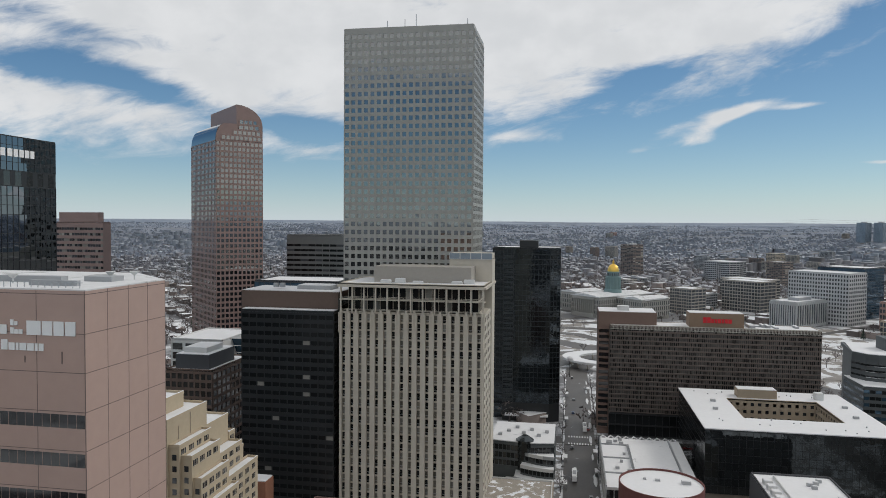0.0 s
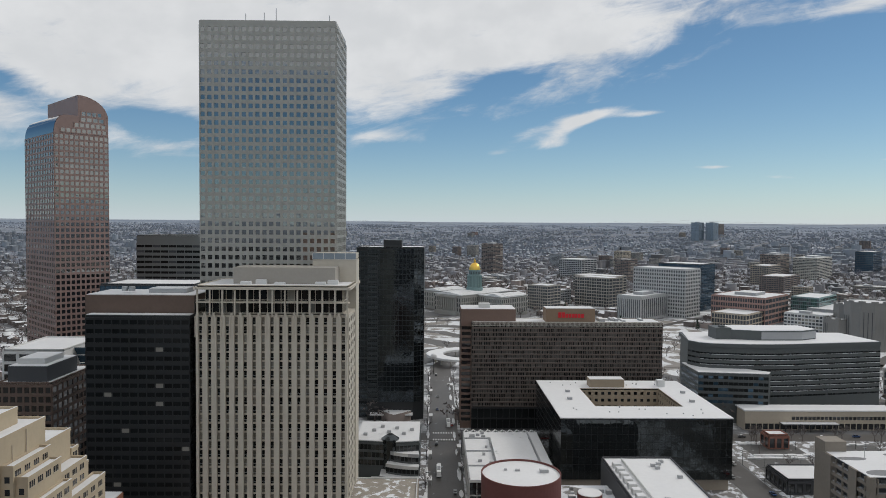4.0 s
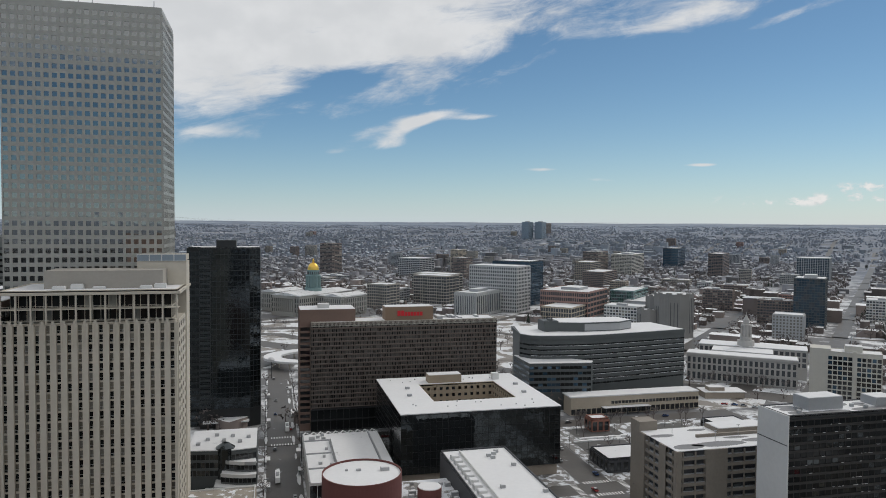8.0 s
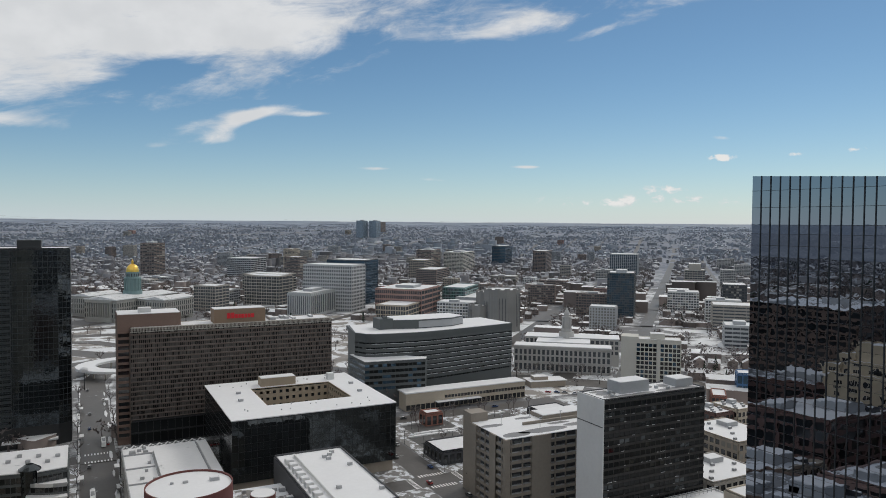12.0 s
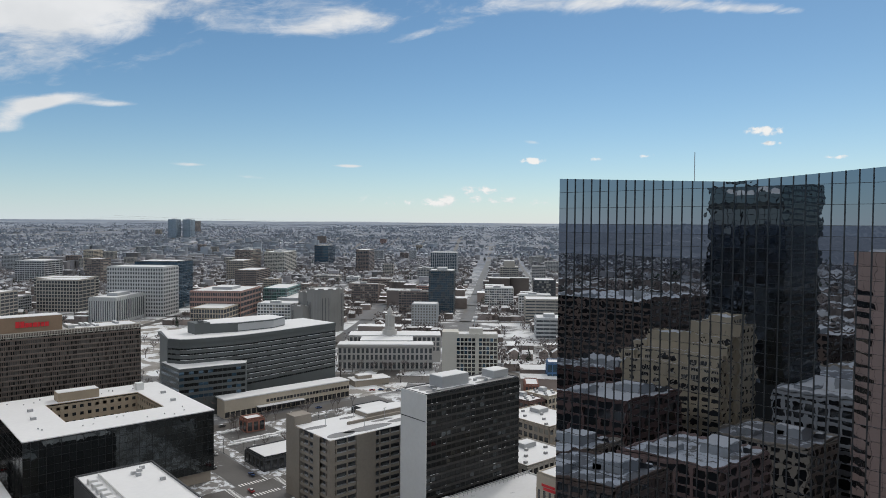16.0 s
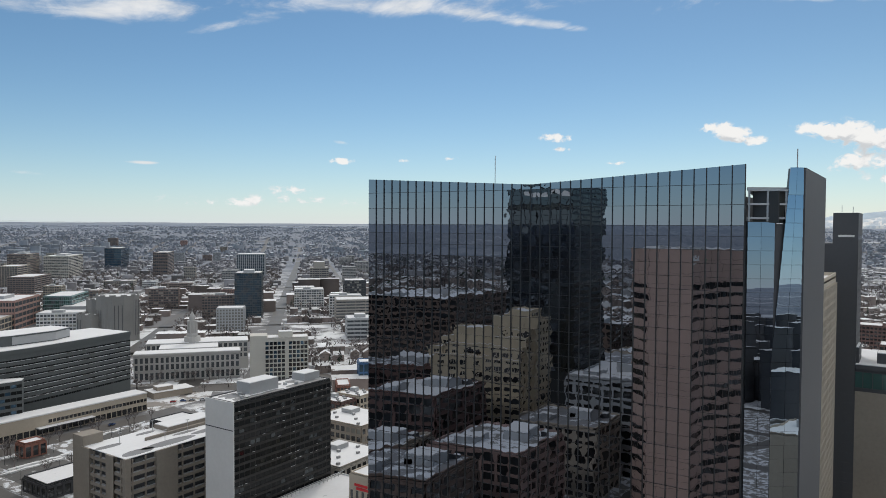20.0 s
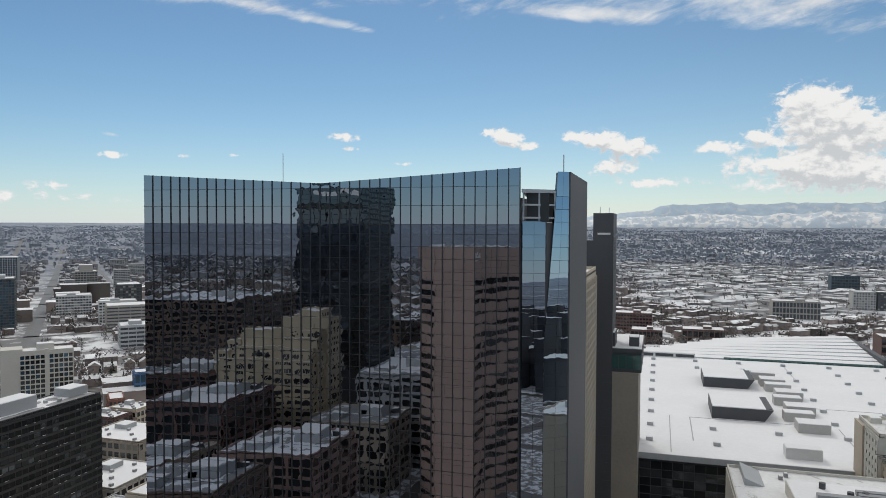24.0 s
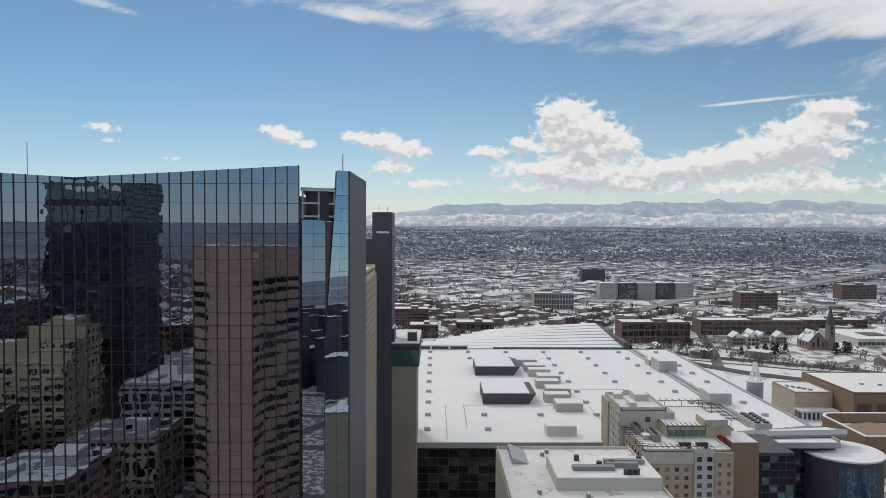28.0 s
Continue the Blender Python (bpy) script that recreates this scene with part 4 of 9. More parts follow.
    tagged(rest.to("glazing", b, MIRROR, smooth=True), kind="stuff")
    for z in lev:
        th = 0.05 if z in (130.5, 135.3, 140.0) or round(z / 3.2) % 3 == 0 else 0.016
        q = Mesh()
        q.add([(x + dx, y, z + e) for x, y in line for dx, e in ((-0.1, -th), (-0.1, th), (0.25, th), (0.25, -th))],
              [(4 * i + k, 4 * i + (k + 1) % 4, 4 * i + 4 + (k + 1) % 4, 4 * i + 4 + k) for i in range(cols) for k in range(4)] + [(0, 1, 2, 3), (4 * cols + 3, 4 * cols + 2, 4 * cols + 1, 4 * cols)])
        q.to("transom", b, BLACK)
    base = [(x + 0.1, y) for x, y in line[::-1]] + [(8, -9), (50, -9), (52, 106)]
    Mesh().prism(base, FOOT, 0).to("podium", b, CHAR, "charcoal stone podium")
    core = [(x + 1.0, y) for x, y in line[::-1]] + [(4.6, -6), (8, -9), (50, -9), (52, 106)]
    Mesh().prism(core, 0, 131).to("core", b, CHAR)
    Mesh().box(12, 4, 131, 48, 98, 138).to("plant_room", b, CHAR)
    Mesh().box(3, 2, 131, 50, 104, 131.3).to("roof_snow", b, SNOW_ROOF)
    # end bay: recessed glass, leaning glass fin and the charcoal end wall
    zs = [0.0] + [3.2 * k for k in range(1, 44)]
    inward = Vector((0.775, 0.632)) * 0.14            # every pane leans back slightly

    def strip_panes(at, levels, end, name, m):
        for k, z in enumerate(levels):
            zt = levels[k + 1] if k + 1 < len(levels) else end
            for s in range(2):
                p, q = at(s * 0.5, z), at(s * 0.5 + 0.49, z)
                r, u = at(s * 0.5 + 0.49, zt - 0.08), at(s * 0.5, zt - 0.08)
                r, u = (r[0] + inward.x, r[1] + inward.y), (u[0] + inward.x, u[1] + inward.y)
                ring = [(*p, z), (*q, z), (*r, zt - 0.08), (*u, zt - 0.08)]
                Mesh().add(ring + [(x + 0.12, y + 0.12, e) for x, y, e in ring], [(0, 1, 2, 3), (7, 6, 5, 4), (0, 4, 5, 1), (1, 5, 6, 2), (2, 6, 7, 3), (3, 7, 4, 0)]).to(name, b, m)

    def fin_at(f, zz):                 # the fin narrows towards the top
        g = 1.0 - 0.55 * max(0.0, (zz - 100) / 44)
        return (8.2 - (1 - f) * 4.4 * g, -11.0 + (1 - f) * 5.4 * g)

    strip_panes(fin_at, zs, 143.9, "fin_pane", FINGLASS)
    strip_panes(lambda f, zz: (0.7 + 3.4 * f, -0.6 - 5.2 * f), zs[:41], 131.4, "recess_pane", MIRROR)
    Mesh().add([(8.6, -11, 0), (4.3, -5.6, 0), (4.3, -5.6, 100), (6.4, -8.4, 143.6), (8.6, -11, 143.8), (9, -10, 0), (5.5, -5, 0), (5.5, -5, 100), (7.5, -7.8, 143.6), (9, -10, 143.8)],
               [(5, 6, 7, 8, 9), (1, 6, 7, 2), (2, 7, 8, 3), (3, 8, 9, 4)]).to("fin_back", b, BLACK)
    Mesh().box(8.3, -11.3, 0, 51, -9.6, 143.8).to("end_wall", b, CHAR, "plain charcoal end wall")
    rec = Mesh().prism([(0.9, -0.3), (4.9, -5.9), (5.6, -5.4), (1.6, 0.2)], 0, 131.5)
    rec.to("recess_wall", b, BLACK)
    fr = Mesh()
    for z in (132, 135.2, 138.4):
        fr.prism([(0.6, -0.6), (6.2, -8.2), (6.6, -7.9), (1.0, -0.3)], z, z + 0.45)
    for f in (0.04, 0.5, 0.96):
        fr.box(0.6 + 5.6 * f, -0.6 - 7.6 * f, 131.5, 1.0 + 5.6 * f, -0.2 - 7.6 * f, 138.6)
    fr.prism([(1, -0.2), (7, -8), (30, -8), (30, 4)], 138.6, 139.3)
    fr.to("crown_frame", b, METAL)
    Mesh().box(3.5, -6.5, 131.2, 29, -1, 138.4).to("crown_void", b, BLACK)
    Mesh().cyl(8.6, -9.5, 0.14, 139, 148.2, 6).to("mast", b, METAL)
    Mesh().cyl(12, 72, 0.1, 138, 151, 6).to("mast", b, METAL)
    # stone rear wing with a dense window grid, seen edge-on past the glass
    r = thing("hotel_wing", "pale precast hotel wing with a dense grid of windows", "hotel", 226, 24)
    ms = Mesh().box(0, 0, 0, 60, 40, 113)
    facade(r, ms, (0, 0), (60, 0), 2, 111, 24, 36, 0.7, 0.5, 0.9, 0.4, [WIN, WINLIT], 150, 0, lit=0.2, split=BUFF)
    ms.to("wall", r, BUFF)
    snow_roof(r, rect(0, 0, 60, 40), 113, None, 1.4, BUFF)
    t = thing("office_tower", "slim dark slate tower with a stepped top", "skyscraper", 300, 18.3)
    ms = Mesh().box(0, 0, 0, 22, 8.2, 135.7).box(0, 8.2, 0, 22, 30, 124.4)
    facade(t, ms, (22, 0), (0, 0), 60, 128, 8, 24, 1.0, 0.12, 1.4, 0.09, [WIN], 40, 0, split=CHAR)
    ms.to("wall", t, CHAR)
    Mesh().box(-0.15, 1.2, 126.8, 0, 6.4, 127.6).to("sign_bar", t, LIGHT)
    Mesh().cyl(3, 2, 0.1, 135.7, 138, 5).cyl(8, 6, 0.1, 135.7, 138.6, 5).to("mast", t, METAL)
    t = thing("office_block", "tan stone office block with a glazed top storey", "building", 300, 7.8)
    ms = Mesh().box(0, 0, 0, 40, 10.4, 70.2)
    ms.box(-0.04, 4.5, 0, 0, 4.6, 70)
    for z in range(6, 70, 7):
        ms.box(-0.03, 0, z, 0, 10.4, z + 0.08)
    ms.to("wall", t, GARAGE)
    q = Mesh().box(0.2, 10.4, 0, 40, 14.2, 70)
    facade(t, q, (0.2, 14.2), (0.2, 10.4), 2, 69, 1, 18, 0.3, 0.2, 1.0, 0.3, [WIN], 18, 0)
    q.to("stair_bay", t, CHAR)
    q = Mesh().box(1, -1.2, 70.2, 40, 14.2, 78.5).box(0.4, -1.6, 78.5, 41, 14.4, 80)
    facade(t, q, (1, 14.2), (1, -1.2), 71.5, 77.5, 5, 1, 0.25, 0.2, 0.3, 0.2, [GREENWIN], 5, 0)
    q.to("top_storey", t, CHAR)
    Mesh().box(0.8, -1.2, 80, 40, 14, 80.3).to("roof_snow", t, SNOW_ROOF)
    roof_box(t, 3, 9.5, 16, 13, 80.3, 86, CHAR)
    roof_box(t, 6, 0, 14, 4, 80.3, 84, CHAR)


def pink_tower():
    b = thing("bank_tower", "pink granite bank tower with ribbon windows and a snowy round-cornered roof", "skyscraper", -83, 110.5)
    H = 117.7
    poly = [(-57, -24), (-19, 0), (0, 0), (0, 25), (-16, 40), (-57, 40)]
    draw_near(b)
    ms = Mesh().prism(poly, FOOT, H)
    ms.to("wall", b, PINK)
    return b, poly, H


def pink_details(b, poly, H):
    fl = 4.15
    def panel_face(p0, p1, n, rows, windows, wz, keep):
        p0, p1 = Vector(p0), Vector(p1)
        u = (p1 - p0).normalized()
        L = (p1 - p0).length
        m = Matrix.Translation((*p0, 0)) @ Matrix.Rotation(math.atan2(u.y, u.x), 4, "Z")
        j = Mesh(m)
        for i in range(n + 1):
            j.box(i * L / n - 0.06, -0.02, FOOT, i * L / n + 0.06, 0.05, H)
        for k in range(int((H - FOOT) / 6.9)):
            j.box(0, -0.024, H - 0.6 - k * 6.9 - 0.06, L, 0.05, H - 0.6 - k * 6.9 + 0.06)
        j.to("panel_joints", b, JOINT)
        if windows:
            a, c = windows
            cnt = int((c - a) / 1.6)
            made = 0
            rest = Mesh()
            for k in range(24):
                z = wz - k * 6.9
                if z < FOOT + 6:
                    break
                for i in range(cnt):
                    q = Mesh(m @ Matrix.Translation((a + (i + 0.5) * (c - a) / cnt, -0.03, z)))
                    w2 = (c - a) / cnt / 2 - 0.05
                    if made < keep:
                        q.box(-w2, 0, -1.2, w2, 0.06, 1.2)
                        q.to("window", b, WIN)
                        made += 1
                    else:
                        rest.m = q.m
                        rest.add([(-w2, 0, -1.2), (w2, 0, -1.2), (w2, 0, 1.2), (-w2, 0, 1.2)], [(0, 1, 2, 3)])
            if rest.v:
                tagged(rest.to("glazing", b, WIN), kind="stuff")
    panel_face((-19, 0), (0, 0), 2, 26, (0.2, 18.9), H - 23, 90)
    panel_face((0, 0), (0, 25), 4, 26, None, 0, 0)
    panel_face((0, 25), (-16, 40), 3, 26, (1, 21), H - 23, 40)
    panel_face((-57, -24), (-19, 0), 5, 26, (0.5, 44.4), H - 23, 30)
    cap = [(x * 0.985, y * 0.985 + 0.3) for x, y in poly]
    Mesh().prism(cap, H, H + 0.25).to("roof_snow", b, MELTROOF)
    # raised white sign shapes with rust streaks below
    sign_blocks(b, (-18.7, -0.1, H - 7.9), 0, SIGNWHITE, 2.3, (1.5, 0.25, 1.3), 0.15)
    sign_blocks(b, (-14.6, -0.1, H - 6.3), 0, SIGNWHITE, 1.0, (0.7, 0.6), 0.15)
    sign_blocks(b, (-14.6, -0.1, H - 7.8), 0, SIGNWHITE, 1.1, (0.7, 0.7, 0.7), 0.15)
    sign_blocks(b, (-11.3, -0.1, H - 7.9), 0, SIGNWHITE, 2.5, (2.8, 1.97, 1.97, 1.97), 0.3)
    sign_blocks(b, (-16.5, -0.1, H - 10.7), 0, SIGNWHITE, 1.8, (1.3, 1.2, 0.5, 1.3, 1.3, 0.5, 0.9), 0.25)
    for x, h in ((-17.5, 1.6), (-12.0, 1.2), (-4.6, 2.2)):
        Mesh().box(x, -0.03, H - 12.9, x + 0.25, 0.02, H - 12.9 + h).to("rust_streak", b, JOINT)
    # green star marks on two faces
    for x, y, rz in ((-22.5, -2.6, 32.3), (-3, 28.2, 136.8)):
        st = Mesh(pose(x, y, H - 7.4, 0, 0, rz))
        for k in range(5):
            a = math.pi * (0.5 + 0.4 * k)
            st.m = pose(x, y, H - 7.4, 0, 0, rz) @ Matrix.Rotation(-a, 4, "Y")
            st.add([(0, -0.14, -0.45), (2.0, -0.14, 0), (0, -0.14, 0.45), (0, 0.05, -0.45), (2.0, 0.05, 0), (0, 0.05, 0.45)], [(0, 1, 2), (3, 5, 4), (0, 3, 4, 1), (1, 4, 5, 2), (2, 5, 3, 0)])
        st.to("star_mark", b, GREENSIGN)
    # roof gear in the snow
    for x, y, w_, d, h in ((-16, 6, 10, 1.0, 1.0), (-28, 12, 14, 2, 1.2), (-12, 16, 6, 4, 1.0), (-34, 2, 8, 3, 1.4)):
        Mesh().box(x, y, H + 0.25, x + w_, y + d, H + 0.25 + h).to("roof_curb", b, GREY)
    for x, y in ((-9, 20), (-5, 22), (-22, 9)):
        q = Mesh().cyl(x, y, 0.15, H, H + 1.6, 6).cyl(x, y, 0.3, H + 1.2, H + 2.0, 12, 0, 1.0)
        q.to("dish", b, LIGHT)
    rl = Mesh()
    for i in range(12):
        rl.box(-18 + i * 1.4, 2.2, H, -17.9 + i * 1.4, 2.3, H + 1.3)
    rl.box(-18, 2.2, H + 1.2, -2, 2.3, H + 1.3)
    rl.to("railing", b, METAL)


granite_tower()
white_tower()
dark_tower()
slab_hotel()
courtyard_block()
mirror_hotel()
pink = pink_tower()
pink_details(*pink)

# the blocks round the towers
def melt_patch(b, x, y, rx, ry, z, seed):
    """A thawed grey patch with an uneven outline on a snowy roof."""
    rg = random.Random(seed)
    n = 18
    k = [rg.uniform(0.75, 1.2) for i in range(n)]
    k = [(k[i] + k[i - 1] + k[(i + 1) % n]) / 3 for i in range(n)]
    Mesh().prism([(x + rx * k[i] * math.cos(2 * math.pi * i / n), y + ry * k[i] * math.sin(2 * math.pi * i / n)) for i in range(n)], z - 0.05, z + 0.012).to("thawed_patch", b, WETROOF)


def steps_building():
    """Art-deco block whose storeys step back to the east and down to the north."""
    b = thing("stepped_building", "cream brick stepped building with terraces, parapets and window bands", "building", -135, 248)
    # x0, y0, x1, y1, height of each step
    tiers = [(-24, -27, 0, 0, 61.0), (-20, -22, -6, -6, 66.0), (-16, -0.05, -1, 19, 51.5), (-15, 18.9, -0.6, 24, 43.7), (-16, 23.9, -0.2, 31, 35.4),
             (-0.1, -26, 4, -4, 52.3), (3.9, -25, 8, -5, 48.5), (7.9, -24, 11, -4, 40.5), (10.9, -23, 14, -2, 32.0), (-1.2, -4.1, 5, 19, 41.0), (4.9, -4.2, 9.5, 24, 33.0)]
    draw_near(b)
    for x0, y0, x1, y1, h in tiers:
        Mesh().box(x0, y0, FOOT, x1, y1, h).to("tier", b, CREAM)
        Mesh().box(x0 + 0.5, y0 + 0.5, h, x1 - 0.5, y1 - 0.5, h + 0.2).to("roof_snow", b, SNOW_ROOF)
        cp = Mesh().box(x0 - 0.12, y0 - 0.12, h - 0.1, x0 + 0.38, y1 + 0.12, h + 1.0).box(x1 - 0.38, y0 - 0.12, h - 0.1, x1 + 0.12, y1 + 0.12, h + 1.0)
        cp.box(x0 + 0.38, y0 - 0.12, h - 0.1, x1 - 0.38, y0 + 0.38, h + 1.0).box(x0 + 0.38, y1 - 0.38, h - 0.1, x1 - 0.38, y1 + 0.12, h + 1.0)
        cp.to("parapet", b, CREAM)
        Mesh().box(x1 - 0.34, y0, h + 1.0, x1 + 0.1, y1, h + 1.1).to("coping_snow", b, SNOW)
    low = Mesh()
    # east faces: grouped windows under each parapet, then the regular storeys below
    for x, y0, y1, h, n in ((4, -26, -5, 52.3, 4), (8, -25, -6, 48.5, 4), (11, -24, -5, 40.5, 4), (14, -23, -3, 32, 4), (-0.2, 24.5, 30.5, 35.4, 1), (-0.6, 19.6, 23.4, 43.7, 1), (5, 2, 18, 41, 3), (9.5, 0, 23, 33, 4)):
        for r in range(2 if h > 45 else 20):
            zt = h - 0.9 - r * 4.0
            if zt < FOOT + 4 or (h == 52.3 or h == 48.5) and r:
                break
            for k in range(n):
                c = y0 + (k + 0.5) * (y1 - y0) / n
                if zt < 18:
                    low.box(x - 0.1, c - 1.55, zt - 2.0, x + 0.03, c + 1.55, zt)
                    continue
                Mesh().box(x - 0.1, c - 1.55, zt - 2.0, x + 0.03, c + 1.55, zt).to("window", b, WIN)
                fr = Mesh().box(x, c - 1.7, zt - 2.2, x + 0.22, c + 1.7, zt - 2.0).box(x, c - 0.62, zt - 2.0, x + 0.08, c - 0.46, zt).box(x, c + 0.46, zt - 2.0, x + 0.08, c + 0.62, zt)
                fr.to("window_frame", b, BUFF)
    # south faces
    for x0, x1, y, h, n in ((-24, -1, -27, 60, 6), (0.6, 3.6, -26, 51, 1), (4.4, 7.6, -25, 47, 1), (8.2, 10.8, -24, 39, 1), (11.2, 13.8, -23, 31, 1), (-19, -7, -22, 66, 4)):
        for r in range(24):
            zt = h - 1.2 - r * 4.0
            if zt < FOOT + 4 or (h == 66 and r):
                break
            for k in range(n):
                c = x0 + (k + 0.5) * (x1 - x0) / n
                low.box(c - 0.8, y - 0.03, zt - 2.0, c + 0.8, y + 0.1, zt)
    tagged(low.to("glazing", b, WIN), kind="stuff")
    Mesh().cyl(0.25, -12, 0.12, 50, 61, 6).cyl(0.25, -20, 0.12, 52, 58, 6).to("downpipe", b, TAN)
    Mesh().box(-0.2, 24.5, 28.6, 3.2, 30.8, 29.1).to("awning", b, SNOW, "snow-covered canopy over the terrace")
    roof_box(b, -20, -5, -12, -1, 61, 64, CREAM, "stair_house")


def black_block():
    b = thing("office_block", "black banded office block with a brown roof storey and snow", "building", -141, 290)
    W, D, H = 42, 30, 92
    ms = Mesh().box(0, 0, 0, W, D, H)
    facade(b, ms, (0, 0), (W, 0), 2, H - 1, 12, 24, 0.5, 0.25, 1.9, 0.35, [DEEPWIN, WINLIT], 150, 0, lit=0.02, split=BLACK)
    facade(b, ms, (0, D), (0, 0), 2, H - 1, 8, 24, 0.5, 0.25, 1.9, 0.35, [DEEPWIN], 20, 0)
    facade(b, ms, (W, 0), (W, 5.8), 2, H - 1, 2, 24, 0.3, 0.2, 0.8, 0.3, [DARKWIN], 20, 0.2)
    ms.to("wall", b, BLACK)
    Mesh().box(0.2, 0.2, H, W, 5, H + 0.3).box(-3, 7, H + 7.5, W, D, H + 7.8).to("roof_snow", b, SNOW_ROOF)
    Mesh().box(-3, 6, 0, W, D + 0.5, H + 7.5).to("roof_storey", b, BROWN, "brown panelled roof storey")
    q = Mesh()
    facade(b, q, (-3, D), (-3, 6), 20, H + 7, 6, 24, 0.2, 0.1, 0.3, 0.1, [BLUEWIN], 30, 0.2)
    facade(b, q, (W, 6), (W, D + 0.5), 2, H + 5, 9, 25, 0.3, 0.2, 0.6, 0.25, [DARKWIN], 40, 0.3)
    q.to("side_frame", b, BLACK)
    roof_box(b, 20, 14, 36, 24, H + 7.8, H + 9.5, GREY)
    for x in (10, 13):
        Mesh().cyl(x, 14, 1.3, H + 8.6, H + 10.4, 12).to("cooling_fan", b, METAL)


def glass_hh():
    b = thing("office_tower", "dark curtain-wall law office tower with a louvred band near its top", "skyscraper", -227, 234)
    W, D, H = 57, 50, 164.8
    draw_near(b)
    ms = Mesh().box(-W, 0, FOOT, 0, D, H)
    facade(b, ms, (0, 0), (0, D), 4, 144, 16, 36, 0.22, 0.2, 0.22, 0.12, [SKYWIN], 120, 0.25, split=BLACK)
    facade(b, ms, (0, 0), (0, D), 150.5, 164.4, 16, 4, 0.2, 0.15, 0.18, 0.1, [SKYWIN], 64, 0.25, split=BLACK)
    facade(b, ms, (-W, 0), (0, 0), 4, 164, 16, 40, 0.2, 0.12, 1.4, 0.3, [DARKWIN], 40, 0.25, split=BLACK)
    facade(b, ms, (0, 0), (0, D), 144, 150.5, 8, 1, 2.8, 0.05, 0.6, 0.1, [WIN], 8, 0)
    ms.to("wall", b, BLACK)
    sign_blocks(b, (0.3, 2.0, 156.2), 90, SIGNWHITE, 3.2, (2.4, 2.6, 1.8, 1.8, 2.4, 2.4, 2.4), 0.5)
    sign_blocks(b, (0.3, 22.0, 156.2), 90, SIGNWHITE, 3.2, (2.6, 2.4, 2.4, 2.4, 2.2), 0.7)


def register_tower():
    """Granite tower with a stepped barrel-vaulted top."""
    b = thing("office_tower", "rose granite tower with a curved barrel-vaulted stepped crown", "skyscraper", -249, 472, 0, 45)
    W, D, Z0 = 34.6, 61, 188
    prof = [(0, 0), (W, 0)]
    arc = [(W - 19.5 + 19.5 * math.cos(a), Z0 + 12 + 14.5 * math.sin(a)) for a in [radians(k * 9) for k in range(0, 11)]]
    low = [(7 - 7 * math.cos(a), Z0 + 12.5 * math.sin(a)) for a in [radians(90 - k * 15) for k in range(0, 7)]]
    prof += arc + [(15.1, Z0 + 12.5)] + low
    n = len(prof)
    ms = Mesh().add([(x, 0, z) for x, z in prof] + [(x, D, z) for x, z in prof],
                    [tuple(range(n)), tuple(range(2 * n - 1, n - 1, -1))] + [(i, n + i, n + (i + 1) % n, (i + 1) % n) for i in range(n)])
    facade(b, ms, (0, 0), (W, 0), 2, Z0, 11, 48, 1.0, 0.3, 1.5, 0.28, [WINMIR], 150, 0.1, split=ROSE)
    facade(b, ms, (0, D), (0, 0), 2, Z0, 18, 48, 0.9, 0.25, 1.5, 0.21, [WINMIR], 60, 0.1, seed=3, split=ROSE)
    for k, (x0, x1) in enumerate(((4, 33.6), (12.5, 33), (16.5, 32), (17, 30.5))):
        facade(b, ms, (x0, 0), (x1, 0), Z0 + 0.5 + k * 3.9, Z0 + 4.4 + k * 3.9, int((x1 - x0) / 3.15), 1, 1.0, 0.28, 1.4, 0.26, [WINMIR], 12, 0.1)
    ms.to("wall", b, ROSE)
    v = Mesh().add([(x - 0.1, y, z + 0.15) for y in (0.4, D - 0.4) for x, z in low], [(i, i + 1, 8 + i, 7 + i) for i in range(6)])
    v.to("vault_glass", b, WINMIR, "curved glass vault", True)


